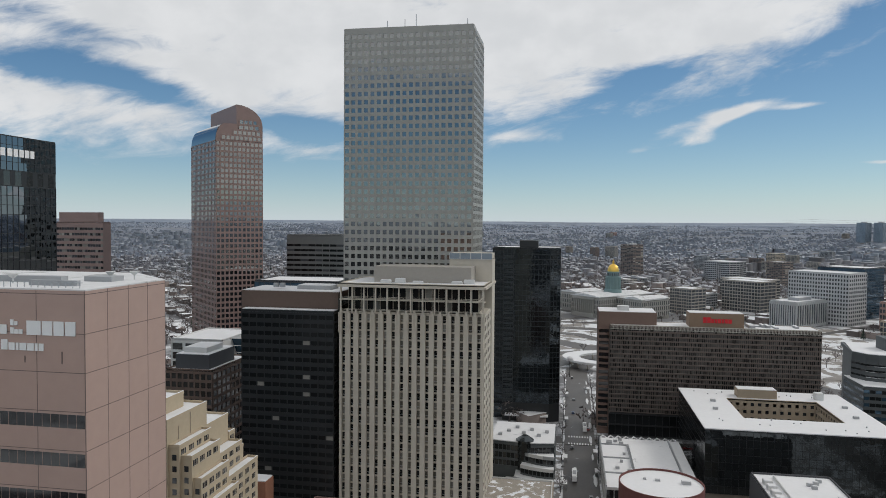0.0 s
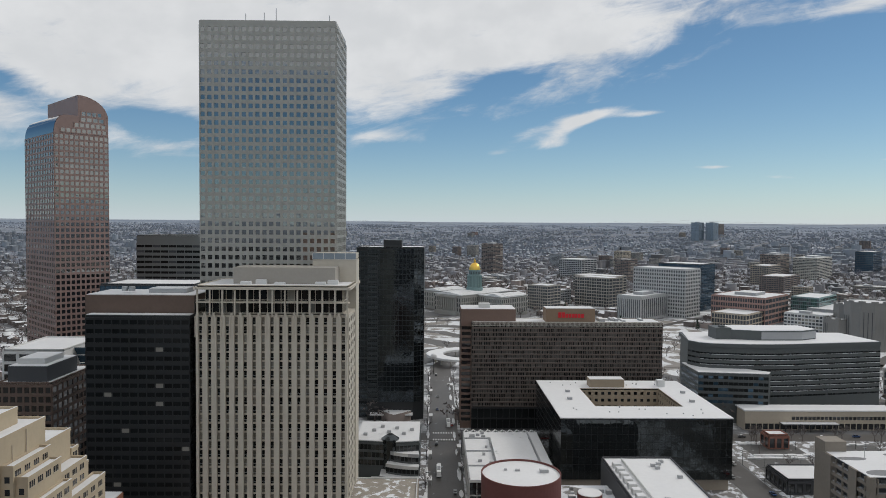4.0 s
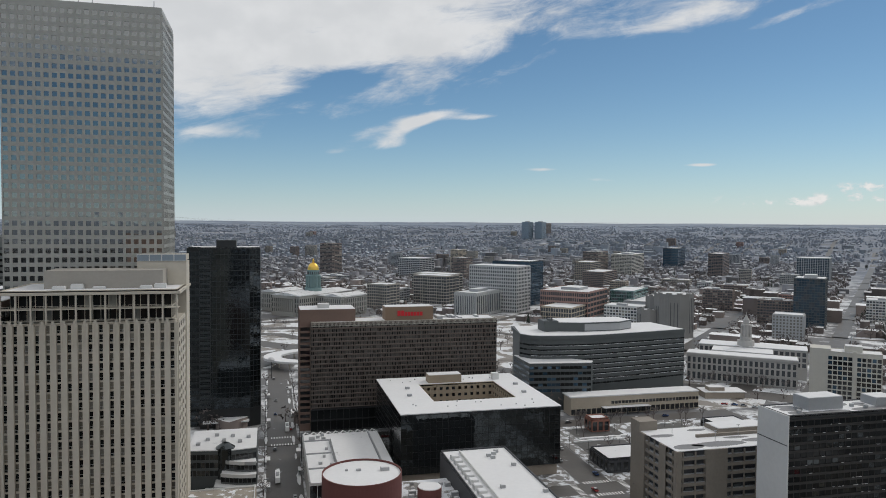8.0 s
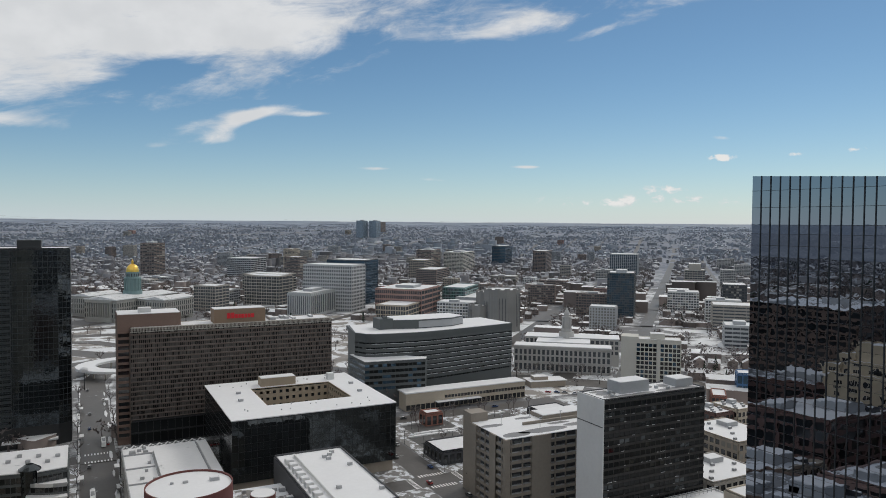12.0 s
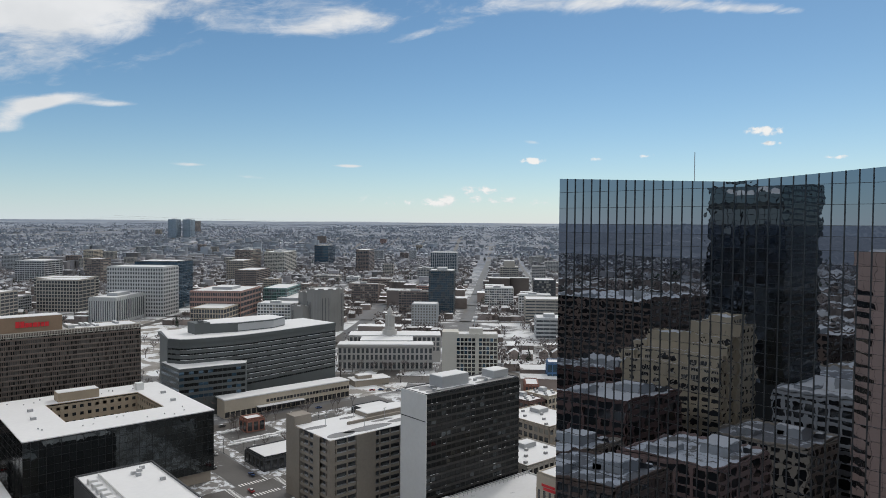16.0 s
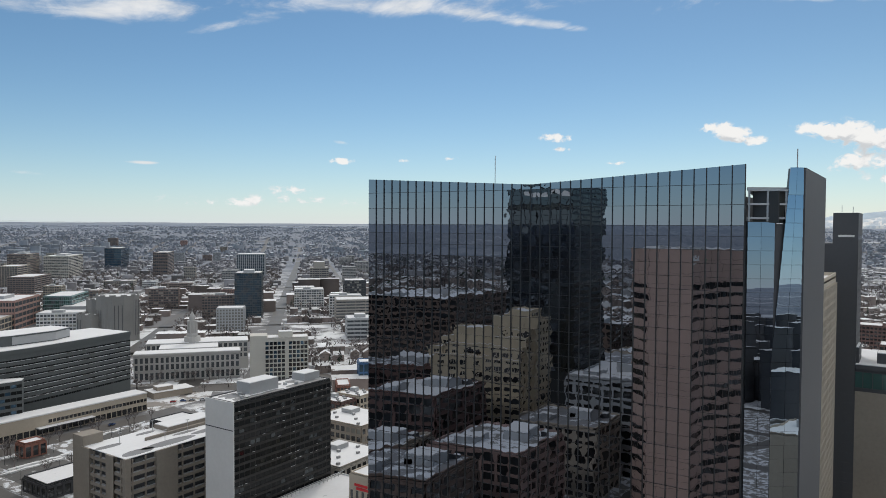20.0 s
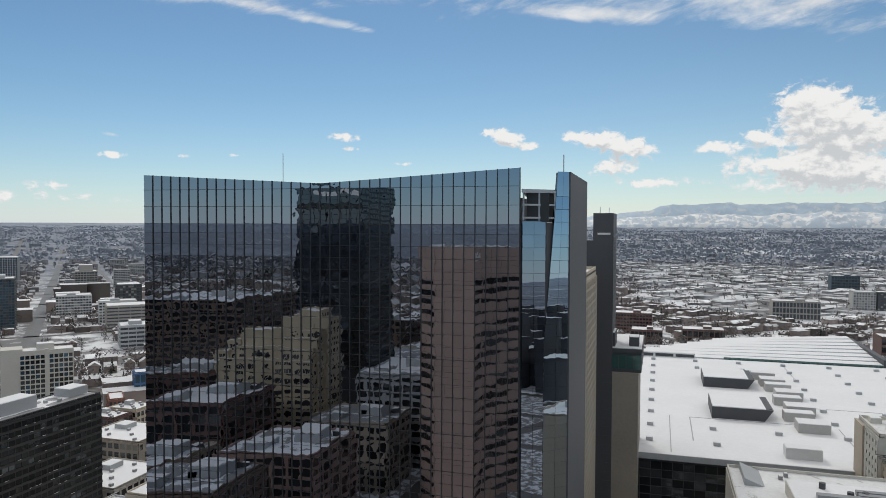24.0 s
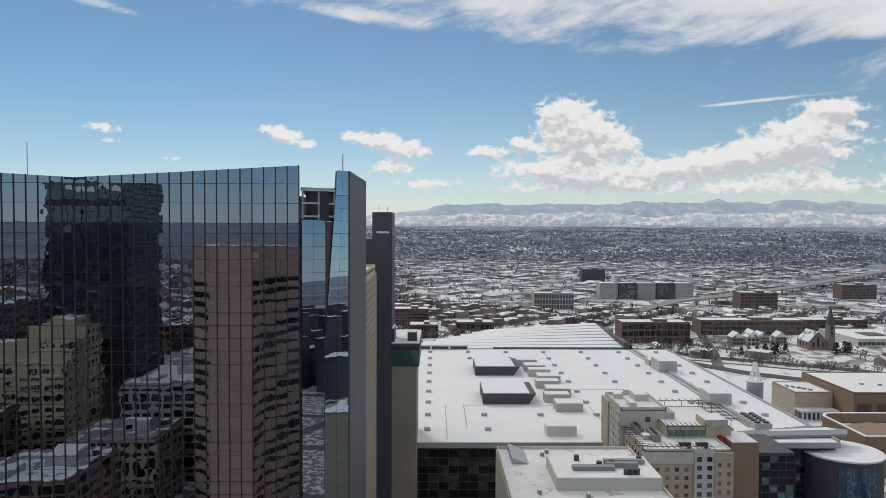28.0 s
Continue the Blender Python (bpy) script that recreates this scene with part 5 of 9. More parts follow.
def retail_block():
    b = thing("shopping_building", "low terraced shopping building with snowy roofs and round bay", "shop", -38, 348)
    ms = Mesh()
    ms.prism([(0, 5), (14, 3), (14, 8), (20, 8), (20, 2), (31.5, 4), (31.5, 38), (0, 38)], 0, 21.5)
    facade(b, ms, (0, 5), (14, 3), 9, 20.5, 7, 3, 0.2, 0.15, 1.2, 0.3, [WIN, DEEPWIN], 21, 0, lit=0.4)
    facade(b, ms, (20, 2), (31.5, 4), 4, 20.5, 6, 4, 0.2, 0.15, 1.6, 0.5, [WIN, DEEPWIN], 24, 0, lit=0.4)
    facade(b, ms, (31.5, 4), (31.5, 38), 4, 20.5, 14, 4, 0.4, 0.15, 1.6, 0.4, [WIN], 20, 0)
    ms.to("wall", b, SLATE)
    Mesh().prism([(0, 5), (14, 3), (14, 8), (20, 8), (20, 2), (31.5, 4), (31.5, 38), (0, 38)], 21.5, 21.9).to("roof_snow", b, SNOW_ROOF)
    Mesh().cyl(17, 6, 4.5, 0, 22.5, 20).cyl(17, 6, 4.5, 22.5, 24.5, 20, 0, 1.5).to("glass_bay", b, DARKWIN, "round dark glass bay")
    for z, y0, w_ in ((16.5, -3, 14), (12, -7.5, 16), (7.5, -12, 19), (3.6, -17, 24)):
        arc = [(31.5 - w_ * (1 - q / 8), y0 + 4.5 * (1 - q / 8) ** 2) for q in range(9)]
        body = arc + [(31.5, 4), (31.5 - w_, 4)]
        Mesh().prism(body, 0, z).to("terrace", b, SLATE)
        for (xa, ya), (xb, yb) in zip(arc, arc[1:]):
            m = Matrix.Translation((xa, ya, 0)) @ Matrix.Rotation(math.atan2(yb - ya, xb - xa), 4, "Z")
            L = math.hypot(xb - xa, yb - ya)
            Mesh(m).box(0.12, -0.08, z - 3.2, L - 0.12, 0.03, z - 1.2).to("terrace_window", b, DEEPWIN if int(xa * 3) % 3 else WIN)
            Mesh(m).box(-0.02, -0.3, z - 0.9, L + 0.02, 0.05, z + 0.7).to("fascia", b, LIGHT if int(xa + z) % 2 else GREY)
        Mesh().prism([(x + 0.2, y + 0.4) for x, y in arc] + [(31.2, 3.6), (31.8 - w_, 3.6)], z, z + 0.35).to("terrace_snow", b, SNOW_ROOF)
    rt = random.Random(9)
    for i in range(16):
        x, y, r_ = rt.uniform(2, 28), rt.uniform(-14, 2), rt.uniform(0.5, 1.4)
        Mesh().cyl(x, y, r_, 0.3, 4.2 + rt.uniform(0, 1.2), 8, 0, r_ * 0.5).to("snow_heap", b, MELT)
    Mesh().box(2, -10, 0, 12, 2, 4).box(14, -18, 0, 24, -13, 3.5).to("kiosk", b, LIGHT)
    for i in range(7):
        roof_box(b, 3 + i * 3.9, 12 + (i * 7) % 17, 5 + i * 3.9, 14 + (i * 7) % 17, 21.9, 23, METAL, "roof_unit", False)


def pavilion_group():
    b = thing("cinema_drum", "round oxblood-brick drum building with a flat snow roof", "building", 36.5, 288)
    Mesh().cyl(0, 0, 16.3, 0, 27.5, 64).to("wall", b, DRUMRED, smooth=False)
    Mesh().cyl(0, 0, 15.9, 27.5, 27.8, 64).to("roof_snow", b, SNOW)
    rim = Mesh()
    for i in range(64):
        a0, a1 = 2 * math.pi * i / 64, 2 * math.pi * (i + 1) / 64
        rim.prism([(15.9 * math.cos(a0), 15.9 * math.sin(a0)), (16.3 * math.cos(a0), 16.3 * math.sin(a0)), (16.3 * math.cos(a1), 16.3 * math.sin(a1)), (15.9 * math.cos(a1), 15.9 * math.sin(a1))], 27.5, 28.6)
    rim.to("rim", b, DRUMRED)
    roof_box(b, 8, 1, 11.5, 3.2, 27.8, 29, METAL, "roof_unit")
    Mesh().box(-6.5, 4, 27.8, -5.3, 5, 28.4).box(-2, 3, 27.8, 0, 4.2, 28.5).to("roof_unit", b, METAL)
    p = thing("shopping_mall", "low flat-roofed mall with rooftop machines in the snow", "shop", 52, 250)
    ms = Mesh().box(0, 0, 0, 52, 54, 17)
    ms.to("wall", p, TAN)
    Mesh().box(0.4, 0.4, 17, 51.6, 53.6, 17.3).to("roof_snow", p, MELT)
    rng = random.Random(8)
    for i in range(26):
        x, y = rng.uniform(2, 22), rng.uniform(6, 50)
        s = rng.uniform(1.0, 2.4)
        roof_box(p, x, y, x + s * 1.5, y + s, 17.3, 17.3 + s * 0.9, METAL, "roof_unit")
    Mesh().cyl(12, 34, 5, 17, 21.5, 32).to("small_drum", p, DRUMRED)
    Mesh().cyl(12, 34, 4.8, 21.5, 21.8, 32).to("small_drum_snow", p, SNOW)
    q = thing("store_building", "charcoal store with white roof and a row of air handlers", "shop", 76, 246)
    Mesh().box(0, 0, 0, 31.5, 70, 25).to("wall", q, CHAR)
    snow_roof(q, rect(0.3, 0.3, 31.2, 69.7), 25, SNOW, 1.0, CHAR)
    Mesh().box(8, 6, 25.2, 8.4, 66, 26.6).to("screen_wall", q, LIGHT)
    for i in range(9):
        roof_box(q, 2.2, 8 + i * 6, 5.6, 11.5 + i * 6, 25.25, 27, LIGHT, "roof_unit")
    for x, y in ((19, 58), (22, 60), (24, 63), (20, 55), (26, 44), (28, 12), (13, 20)):
        roof_box(q, x, y, x + 2, y + 1.4, 25.25, 26.4, METAL, "roof_unit")
    z = thing("plaza_building", "glass plaza building with a zigzag snowy roof edge", "building", 17, 318)
    ms = Mesh().box(0, 0, 0, 41, 74, 14)
    facade(z, ms, (0, 74), (0, 0), 1, 13.5, 20, 2, 0.3, 0.2, 0.6, 0.2, [WIN], 40, 0)
    facade(z, ms, (0, 0), (41, 0), 1, 13.5, 12, 2, 0.3, 0.2, 0.6, 0.2, [WIN], 24, 0)
    ms.to("wall", z, LIGHT)
    Mesh().box(0, 0, 14, 41, 74, 14.4).box(14, 20, 14.4, 34, 60, 16.5).box(36, 10, 14.4, 40.5, 70, 15).to("roof_snow", z, SNOW_ROOF)
    Mesh().box(-0.5, 74, 0, 41.5, 82, 13.4).to("glass_lean_to", z, CHAR, "dark glazed roof strip")
    for i in range(10):
        for sg in (0, 1):
            x0, x1 = i * 4.1 + sg * 2.05, i * 4.1 + sg * 2.05 + 2.05
            y0, y1 = (80.5, 75.5) if sg else (75.5, 80.5)
            Mesh().prism([(x0, y0 - 0.6), (x1, y1 - 0.6), (x1, y1 + 0.6), (x0, y0 + 0.6)], 13.4, 14.0).to("zigzag_ridge", z, SNOW)
    for x0, y0, x1, y1 in ((0, 0, 0.4, 74), (13.2, 18, 13.8, 62), (0, 61.5, 35, 62), (35.2, 8, 35.7, 72), (0, 40, 13, 40.4), (0, 18, 13, 18.4)):
        Mesh().box(x0, y0, 14.4, x1, y1, 15.1).to("roof_curb", z, GREY)
    rz = random.Random(15)
    for i in range(9):
        x, y = rz.uniform(1.5, 11), rz.uniform(20, 70)
        roof_box(z, x, y, x + rz.uniform(1, 2.4), y + rz.uniform(1, 2), 14.4, 15.6, METAL, "roof_unit")
    roof_box(z, 3, 62, 6, 65, 14.4, 16, METAL, "roof_unit", False)
    k = thing("paved_roof_building", "low building with a stained brown flat roof beside the mall street", "building", -40, 296)
    Mesh().box(0, 0, 0, 34, 27, 13).to("wall", k, TAN)
    snow_roof(k, rect(0.4, 0.4, 33.6, 26.6), 13, mat("stained_roof", (0.30, 0.27, 0.23), 0.8, var=0.3, big=0.1, fine=0.8, spots=(0.75, 0.77, 0.8), spot_at=0.56), 0.8, LIGHT)


def curved_office():
    """Long office with a bowed banded front, over a low podium."""
    b = thing("curved_office", "grey banded office building with a long bowed front and snowy roof", "building", 180, 446)
    H = 50
    bow = lambda x: 29.7 + 0.19 * (math.hypot(x - 42, 18) - 18)
    front = [(-2, 46), (3, 36.5)] + [(x, bow(x)) for x in [9 + 123 * i / 16 for i in range(17)]]
    poly = front + [(126, 84), (6, 84)]
    ms = Mesh().prism(poly, 0, H - 2)
    Mesh().prism([(x, y - 0.7) for x, y in front] + [(127, 85), (5, 85)], H - 2.4, H).to("cornice", b, SLATE)
    for i in range(len(front) - 1):
        facade(b, ms, front[i], front[i + 1], 13, H - 5, 4 if i > 1 else 3, 9, 0.12, 0.1, 2.3, 0.18, [DEEPWIN, WIN], 16, 0, lit=0.3, seed=i)
    ms.to("wall", b, SLATE)
    for k in range(1, 9):
        z = 13 + k * (H - 18) / 9 + 1.18
        led, run = Mesh(), front[1:]
        led.add([(x, y + dy, z + e) for x, y in run for dy, e in ((-0.5, 0), (-0.5, 0.18), (0.02, 0.18), (0.02, 0))],
                [(4 * i + m, 4 * i + (m + 1) % 4, 4 * i + 4 + (m + 1) % 4, 4 * i + 4 + m) for i in range(len(run) - 1) for m in range(4)])
        led.to("ledge_snow", b, MELT)
    Mesh().prism([(x * 0.99 + 0.5, y + 0.3) for x, y in front] + [(125, 83), (7, 83)], H, H + 0.3).to("roof_snow", b, SNOW)
    roof = [(24, 52), (48, 45), (78, 46), (92, 54), (88, 72), (34, 72)]
    Mesh().prism(roof, H, H + 7).to("plant_screen", b, SLATE, "curved slate plant screen")
    Mesh().prism([(49, 44.8), (78.1, 45.7), (91.8, 53.4), (91, 54.4), (78, 46.6), (49, 45.6)], H + 1, H + 6).to("screen_panel", b, GREY, "pale grey louvred panel")
    Mesh().box(19, 50, H, 30, 64, H + 8.2).box(23, 52, H + 8.2, 26, 56, H + 9.4).to("lift_house", b, SLATE)
    Mesh().prism([(x * 0.99 + .6, y * .99 + .4) for x, y in roof], H + 7, H + 7.3).to("plant_snow", b, SNOW)
    lw = Mesh().prism([(-4, 20), (40, 14), (44, 20), (6, 52), (-4, 52)], 0, 33)
    facade(b, lw, (-4, 20), (40, 14), 12, 32, 14, 5, 0.12, 0.1, 1.9, 0.25, [DEEPWIN, BLUEWIN], 70, 0, lit=0.3)
    facade(b, lw, (-4, 52), (-4, 20), 2, 32, 10, 8, 0.12, 0.1, 1.9, 0.25, [BLUEWIN], 30, 0)
    lw.to("low_wing", b, SLATE)
    Mesh().prism([(-4, 20), (40, 14), (44, 20), (6, 52), (-4, 52)], 33, 33.4).to("wing_snow", b, SNOW)
    p = thing("podium_building", "buff stone podium with snow on its long flat roof", "building", 199, 447)
    ms = Mesh().box(0, 0, 0, 98, 12, 12.5)
    facade(p, ms, (0, 0), (98, 0), 0.3, 4.6, 26, 1, 0.5, 0.3, 0.6, 0.2, [WIN], 26, 0)
    facade(p, ms, (30, 0), (98, 0), 6.2, 9.2, 26, 1, 0.35, 0.15, 0.9, 0.1, [WIN], 26, 0)
    ms.to("wall", p, BUFF)
    Mesh().box(-0.3, -0.4, 12.1, 98.3, 14, 12.9).to("roof_snow", p, SNOW)
    Mesh().box(22, -5.5, 4.7, 58, -0.4, 5.2).to("canopy", p, CHAR)
    Mesh().box(22.2, -5.3, 5.2, 57.8, -0.4, 5.45).to("canopy_snow", p, SNOW)
    for x in range(24, 58, 8):
        Mesh().cyl(x, -4.8, 0.3, 0, 4.7, 8).to("column", p, CHAR)


def garage():
    b = thing("parking_garage", "tan concrete parking garage with open decks and a snowy roof deck", "garage", 167.5, 267)
    W, D, H = 60, 32, 33.5
    ms = Mesh().box(1.5, 1.5, 0, W, D, H)
    ms.to("core", b, CHAR)
    for k in range(9):
        z = k * 3.75
        Mesh().box(0, 0, z, W, D, z + 1.35).to("deck_band", b, GARAGE)
        Mesh().box(0.3, 0.3, z + 1.35, W, D, z + 1.5).to("deck_floor", b, GREY)
    for x0, x1 in ((-0.4, 2.2), (14, 24.5), (47, 50)):
        Mesh().box(x0, -0.5, 0, x1, 1.5, H + 0.6).to("wall_panel", b, GARAGE)
    for y0, y1 in ((8, 13.5), (26, 32.4)):
        Mesh().box(-0.5, y0, 0, 1.5, y1, H + 0.6).to("wall_panel", b, GARAGE)
    Mesh().box(-0.2, 31, 0, 9, 39, H + 5).to("stair_tower", b, GARAGE, "tan stair tower")
    Mesh().box(0.4, 0.4, H + 0.4, W, D, H + 0.7).to("roof_snow", b, SNOW)
    for k, (x, y, rx, ry) in enumerate(((9, 5, 8, 3.2), (24, 6, 13, 3.6), (6, 22, 6, 2.4), (44, 8, 7, 2.6), (27, 27, 5, 1.8), (38, 13, 6, 1.6))):
        melt_patch(b, x, y, rx, ry, H + 0.7, 10 + k)
    for i in range(10):
        Mesh().box(3 + i * 6, -0.1, 0, 3.5 + i * 6, 0.6, H).to("column", b, GARAGE)
    for i in range(5):
        Mesh().box(-0.1, 3 + i * 5, 0, 0.6, 3.5 + i * 5, H).to("column", b, GARAGE)
    for k in range(1, 9):
        for i in range(9):
            if (i * 5 + k * 3) % 4 == 0:
                Mesh().box(5 + i * 6, 0.9, k * 3.75 + 1.5, 8.5 + i * 6, 1.45, k * 3.75 + 2.7).to("car_front", b, SLATE)
    Mesh().box(20, 16, H + 0.7, W, 17, H + 2).box(34, 20, H + 0.7, W, 31, H + 2.6).to("ramp_wall", b, GARAGE)
    Mesh().box(34.3, 20.3, H + 2.6, W, 30.7, H + 2.9).to("ramp_snow", b, SNOW)
    for x, y in ((10, 20), (24, 8), (40, 14), (30, 26)):
        Mesh().cyl(x, y, 0.12, H + 0.5, H + 6, 6).box(x - 0.8, y - 0.15, H + 5.9, x + 0.8, y + 0.15, H + 6.1).to("deck_lamp", b, METAL)


def banded_slab():
    b = thing("hotel_slab", "dark banded slab building with a blank pale grey end wall", "hotel", 190, 228)
    W, D, H = 57, 16.5, 58
    ms = Mesh().box(0, 0, 0, W, D, H)
    facade(b, ms, (0, 0), (W, 0), 5, H - 1, 20, 17, 0.25, 0.2, 1.0, 0.45, [DEEPWIN, DARKWIN], 180, 0, lit=0.12, split=mat("dark_bronze", (0.028, 0.026, 0.025), 0.6, var=0.2))
    sp, rg = Mesh(), random.Random(6)
    for i in range(90):
        x, k = rg.uniform(0.5, W - 2), rg.randrange(17)
        sp.box(x, -0.62, 5 + k * (H - 6) / 17 + 0.5, x + rg.uniform(0.4, 1.5), -0.4, 5 + k * (H - 6) / 17 + 0.62)
    tagged(sp.to("ledge_snow", b, SNOW), kind="stuff")
    ms.to("wall", b, BLACK)
    Mesh().box(-0.5, -0.6, 0, 0, D + 0.2, H + 0.6).to("end_wall", b, LIGHT, "blank pale grey end wall")
    Mesh().box(-0.55, -0.3, H - 11, -0.48, D, H - 10.6).to("reveal", b, CHAR)
    snow_roof(b, rect(0.2, 0.2, W - 0.2, D - 0.2), H, SNOW, 0.7, CHAR)
    melt_patch(b, 7, 4, 4, 2.2, H + 0.25, 1)
    melt_patch(b, 15, 3, 6, 1.8, H + 0.25, 2)
    for k, (x, y, rx, ry) in enumerate(((40, 4, 8, 2.4), (50, 4, 6, 2.6), (9, 9, 5, 3.2), (34, 12, 3, 2.4), (24, 3.4, 7, 1.8), (8, 13, 5, 2.0), (42, 10, 3, 3.4))):
        melt_patch(b, x, y, rx, ry, H + 0.25 + 0.006 * k, 3 + k)
    roof_box(b, 14, 6, 30, 14.5, H, H + 5, GREY, "plant_room")
    roof_box(b, 46, 6, 56, 14, H, H + 3.5, GREY, "plant_room")
    for x, y in ((8, 4), (11, 9), (36, 8), (40, 5)):
        Mesh().cyl(x, y, 0.9, H + 0.2, H + 1.4, 10).to("roof_vent", b, METAL)
    a = thing("annex", "low annex with a snow-covered roof terrace and railings", "building", 178, 196)
    Mesh().box(0, 0, 0, 74, 30, 12).to("wall", a, TAN)
    snow_roof(a, rect(0.3, 0.3, 73.7, 29.7), 12, None, 0.9, LIGHT)
    roof_box(a, 6, 14, 20, 27, 12, 15, TAN)
    rl = Mesh()
    for i in range(30):
        rl.box(i * 2.5, 27.8, 12, i * 2.5 + 0.15, 28, 14.2)
    rl.box(0, 27.8, 14.1, 74, 28, 14.35)
    rl.to("railing", a, METAL)
    s = thing("sign_building", "tan building with a red wall sign above narrow windows", "building", 225, 170)
    ms = Mesh().box(0, 0, 0, 30, 27, 26)
    facade(s, ms, (0, 27), (0, 0), 3, 20, 9, 1, 1.6, 0.2, 1.0, 0.1, [WIN], 9, 0)
    ms.to("wall", s, BUFF)
    snow_roof(s, rect(0.3, 0.3, 29.7, 26.7), 26, None, 0.8, BUFF)
    Mesh().box(-0.25, 17, 21.4, 0, 24, 22.4).box(-0.25, 15, 19.9, 0, 23, 21).to("sign_bar", s, SIGNRED)


def civic_hall():
    """Neoclassical civic building with colonnade and clock tower, on the outer grid."""
    b = thing("civic_building", "pale stone civic hall with columned front and a tall cupola", "building", 343, 534, 0, -39)
    W, D, H = 84, 17, 23
    ms = Mesh().box(0, 0, 0, W, D, H)
    facade(b, ms, (0, 0), (W, 0), 9, H - 2.5, 21, 2, 1.7, 0.7, 1.4, 0.4, [FARWIN], 42, 0, split=STONE)
    facade(b, ms, (0, 0), (W, 0), 1, 8, 21, 1, 1.6, 0.5, 1.5, 0.5, [FARWIN], 21, 0)
    facade(b, ms, (W, 0), (W, D), 1, H - 2, 4, 3, 1.8, 0.5, 1.6, 0.4, [FARWIN], 12, 0)
    ms.box(-0.8, -1, H - 2, W + 0.8, D + 0.8, H)
    ms.to("wall", b, STONE)
    Mesh().box(0, 0, H, W, D, H + 0.4).to("roof_snow", b, SNOW)
    ms = Mesh().box(18, D, 0, 66, 62, 24).box(6, 40, 0, 92, 64, 25)
    facade(b, ms, (6, 40), (18, 40), 14, 24, 3, 2, 1.5, 0.4, 1.4, 0.3, [FARWIN], 6, 0)
    facade(b, ms, (66, 40), (92, 40), 10, 24, 6, 3, 1.5, 0.4, 1.4, 0.3, [FARWIN], 18, 0)
    facade(b, ms, (92, 40), (92, 64), 4, 24, 6, 4, 1.5, 0.4, 1.4, 0.3, [FARWIN], 24, 0)
    ms.to("rear_wall", b, STONE)
    Mesh().box(18, D, 24, 66, 40, 24.4).box(5.5, 39.5, 25, 92.5, 64.5, 25.5).to("rear_snow", b, SNOW)
    t = Mesh()
    for r, z0, z1 in ((7, 24, 30), (5, 30, 33), (3.6, 33, 43), (4.4, 43, 44.2), (2.6, 44.2, 48)):
        t.cyl(44, 46, r, z0, z1, 16)
    t.cyl(44, 46, 2.4, 48, 52, 16, 0, 0.6).cyl(44, 46, 0.2, 52, 55, 6)
    t.to("cupola", b, STONE)
    for i in range(10):
        a = 2 * math.pi * i / 10
        Mesh().cyl(44 + 4.2 * math.cos(a), 46 + 4.2 * math.sin(a), 0.35, 33, 43, 8).to("column", b, STONE)
    lo = thing("low_shop", "low flat-roofed corner building under snow", "building", 318, 470, 0, -12)
    Mesh().box(0, 0, 0, 30, 14, 5).box(4, 3, 5, 16, 11, 8).to("wall", lo, TAN)
    Mesh().box(-1, -1, 5, 31, 15, 5.4).box(4, 3, 8, 16, 11, 8.3).to("roof_snow", lo, SNOW)


def grid_apartments():
    b = thing("apartment_building", "cream apartment slab with two framed grids of windows", "building", 343.4, 394, 0, -42)
    W, D, H = 41, 15, 49
    ms = Mesh().box(0, 0, 0, W, D, H)
    for u0, u1, n in ((10.5, 24.6, 5), (26.8, 40.6, 5)):
        facade(b, ms, (u0, 0), (u1, 0), 6, H - 2, n, 13, 0.55, 0.5, 0.8, 0.4, [WIN, BLUEWIN], 78, 0, lit=0.3, split=IVORY)
    ms.box(24.6, -1.2, 0, 26.8, 0, H + 1.5).box(0, 0, H, 12, D, H + 2)
    ms.to("wall", b, IVORY)
    snow_roof(b, rect(12, 0.3, W, D), H, None, 0.6, IVORY)
    roof_box(b, 20, 4, 30, 12, H, H + 4, IVORY)
    c = Mesh()
    c.cyl(24, 14, 0.25, H + 4, H + 11, 6)
    c.m = Matrix.Translation((24, 14, H + 9)) @ pose(0, 0, 0, 0, 50, 0)
    c.box(-0.15, -0.15, -2, 0.15, 0.15, 12)
    c.to("roof_crane", b, METAL)


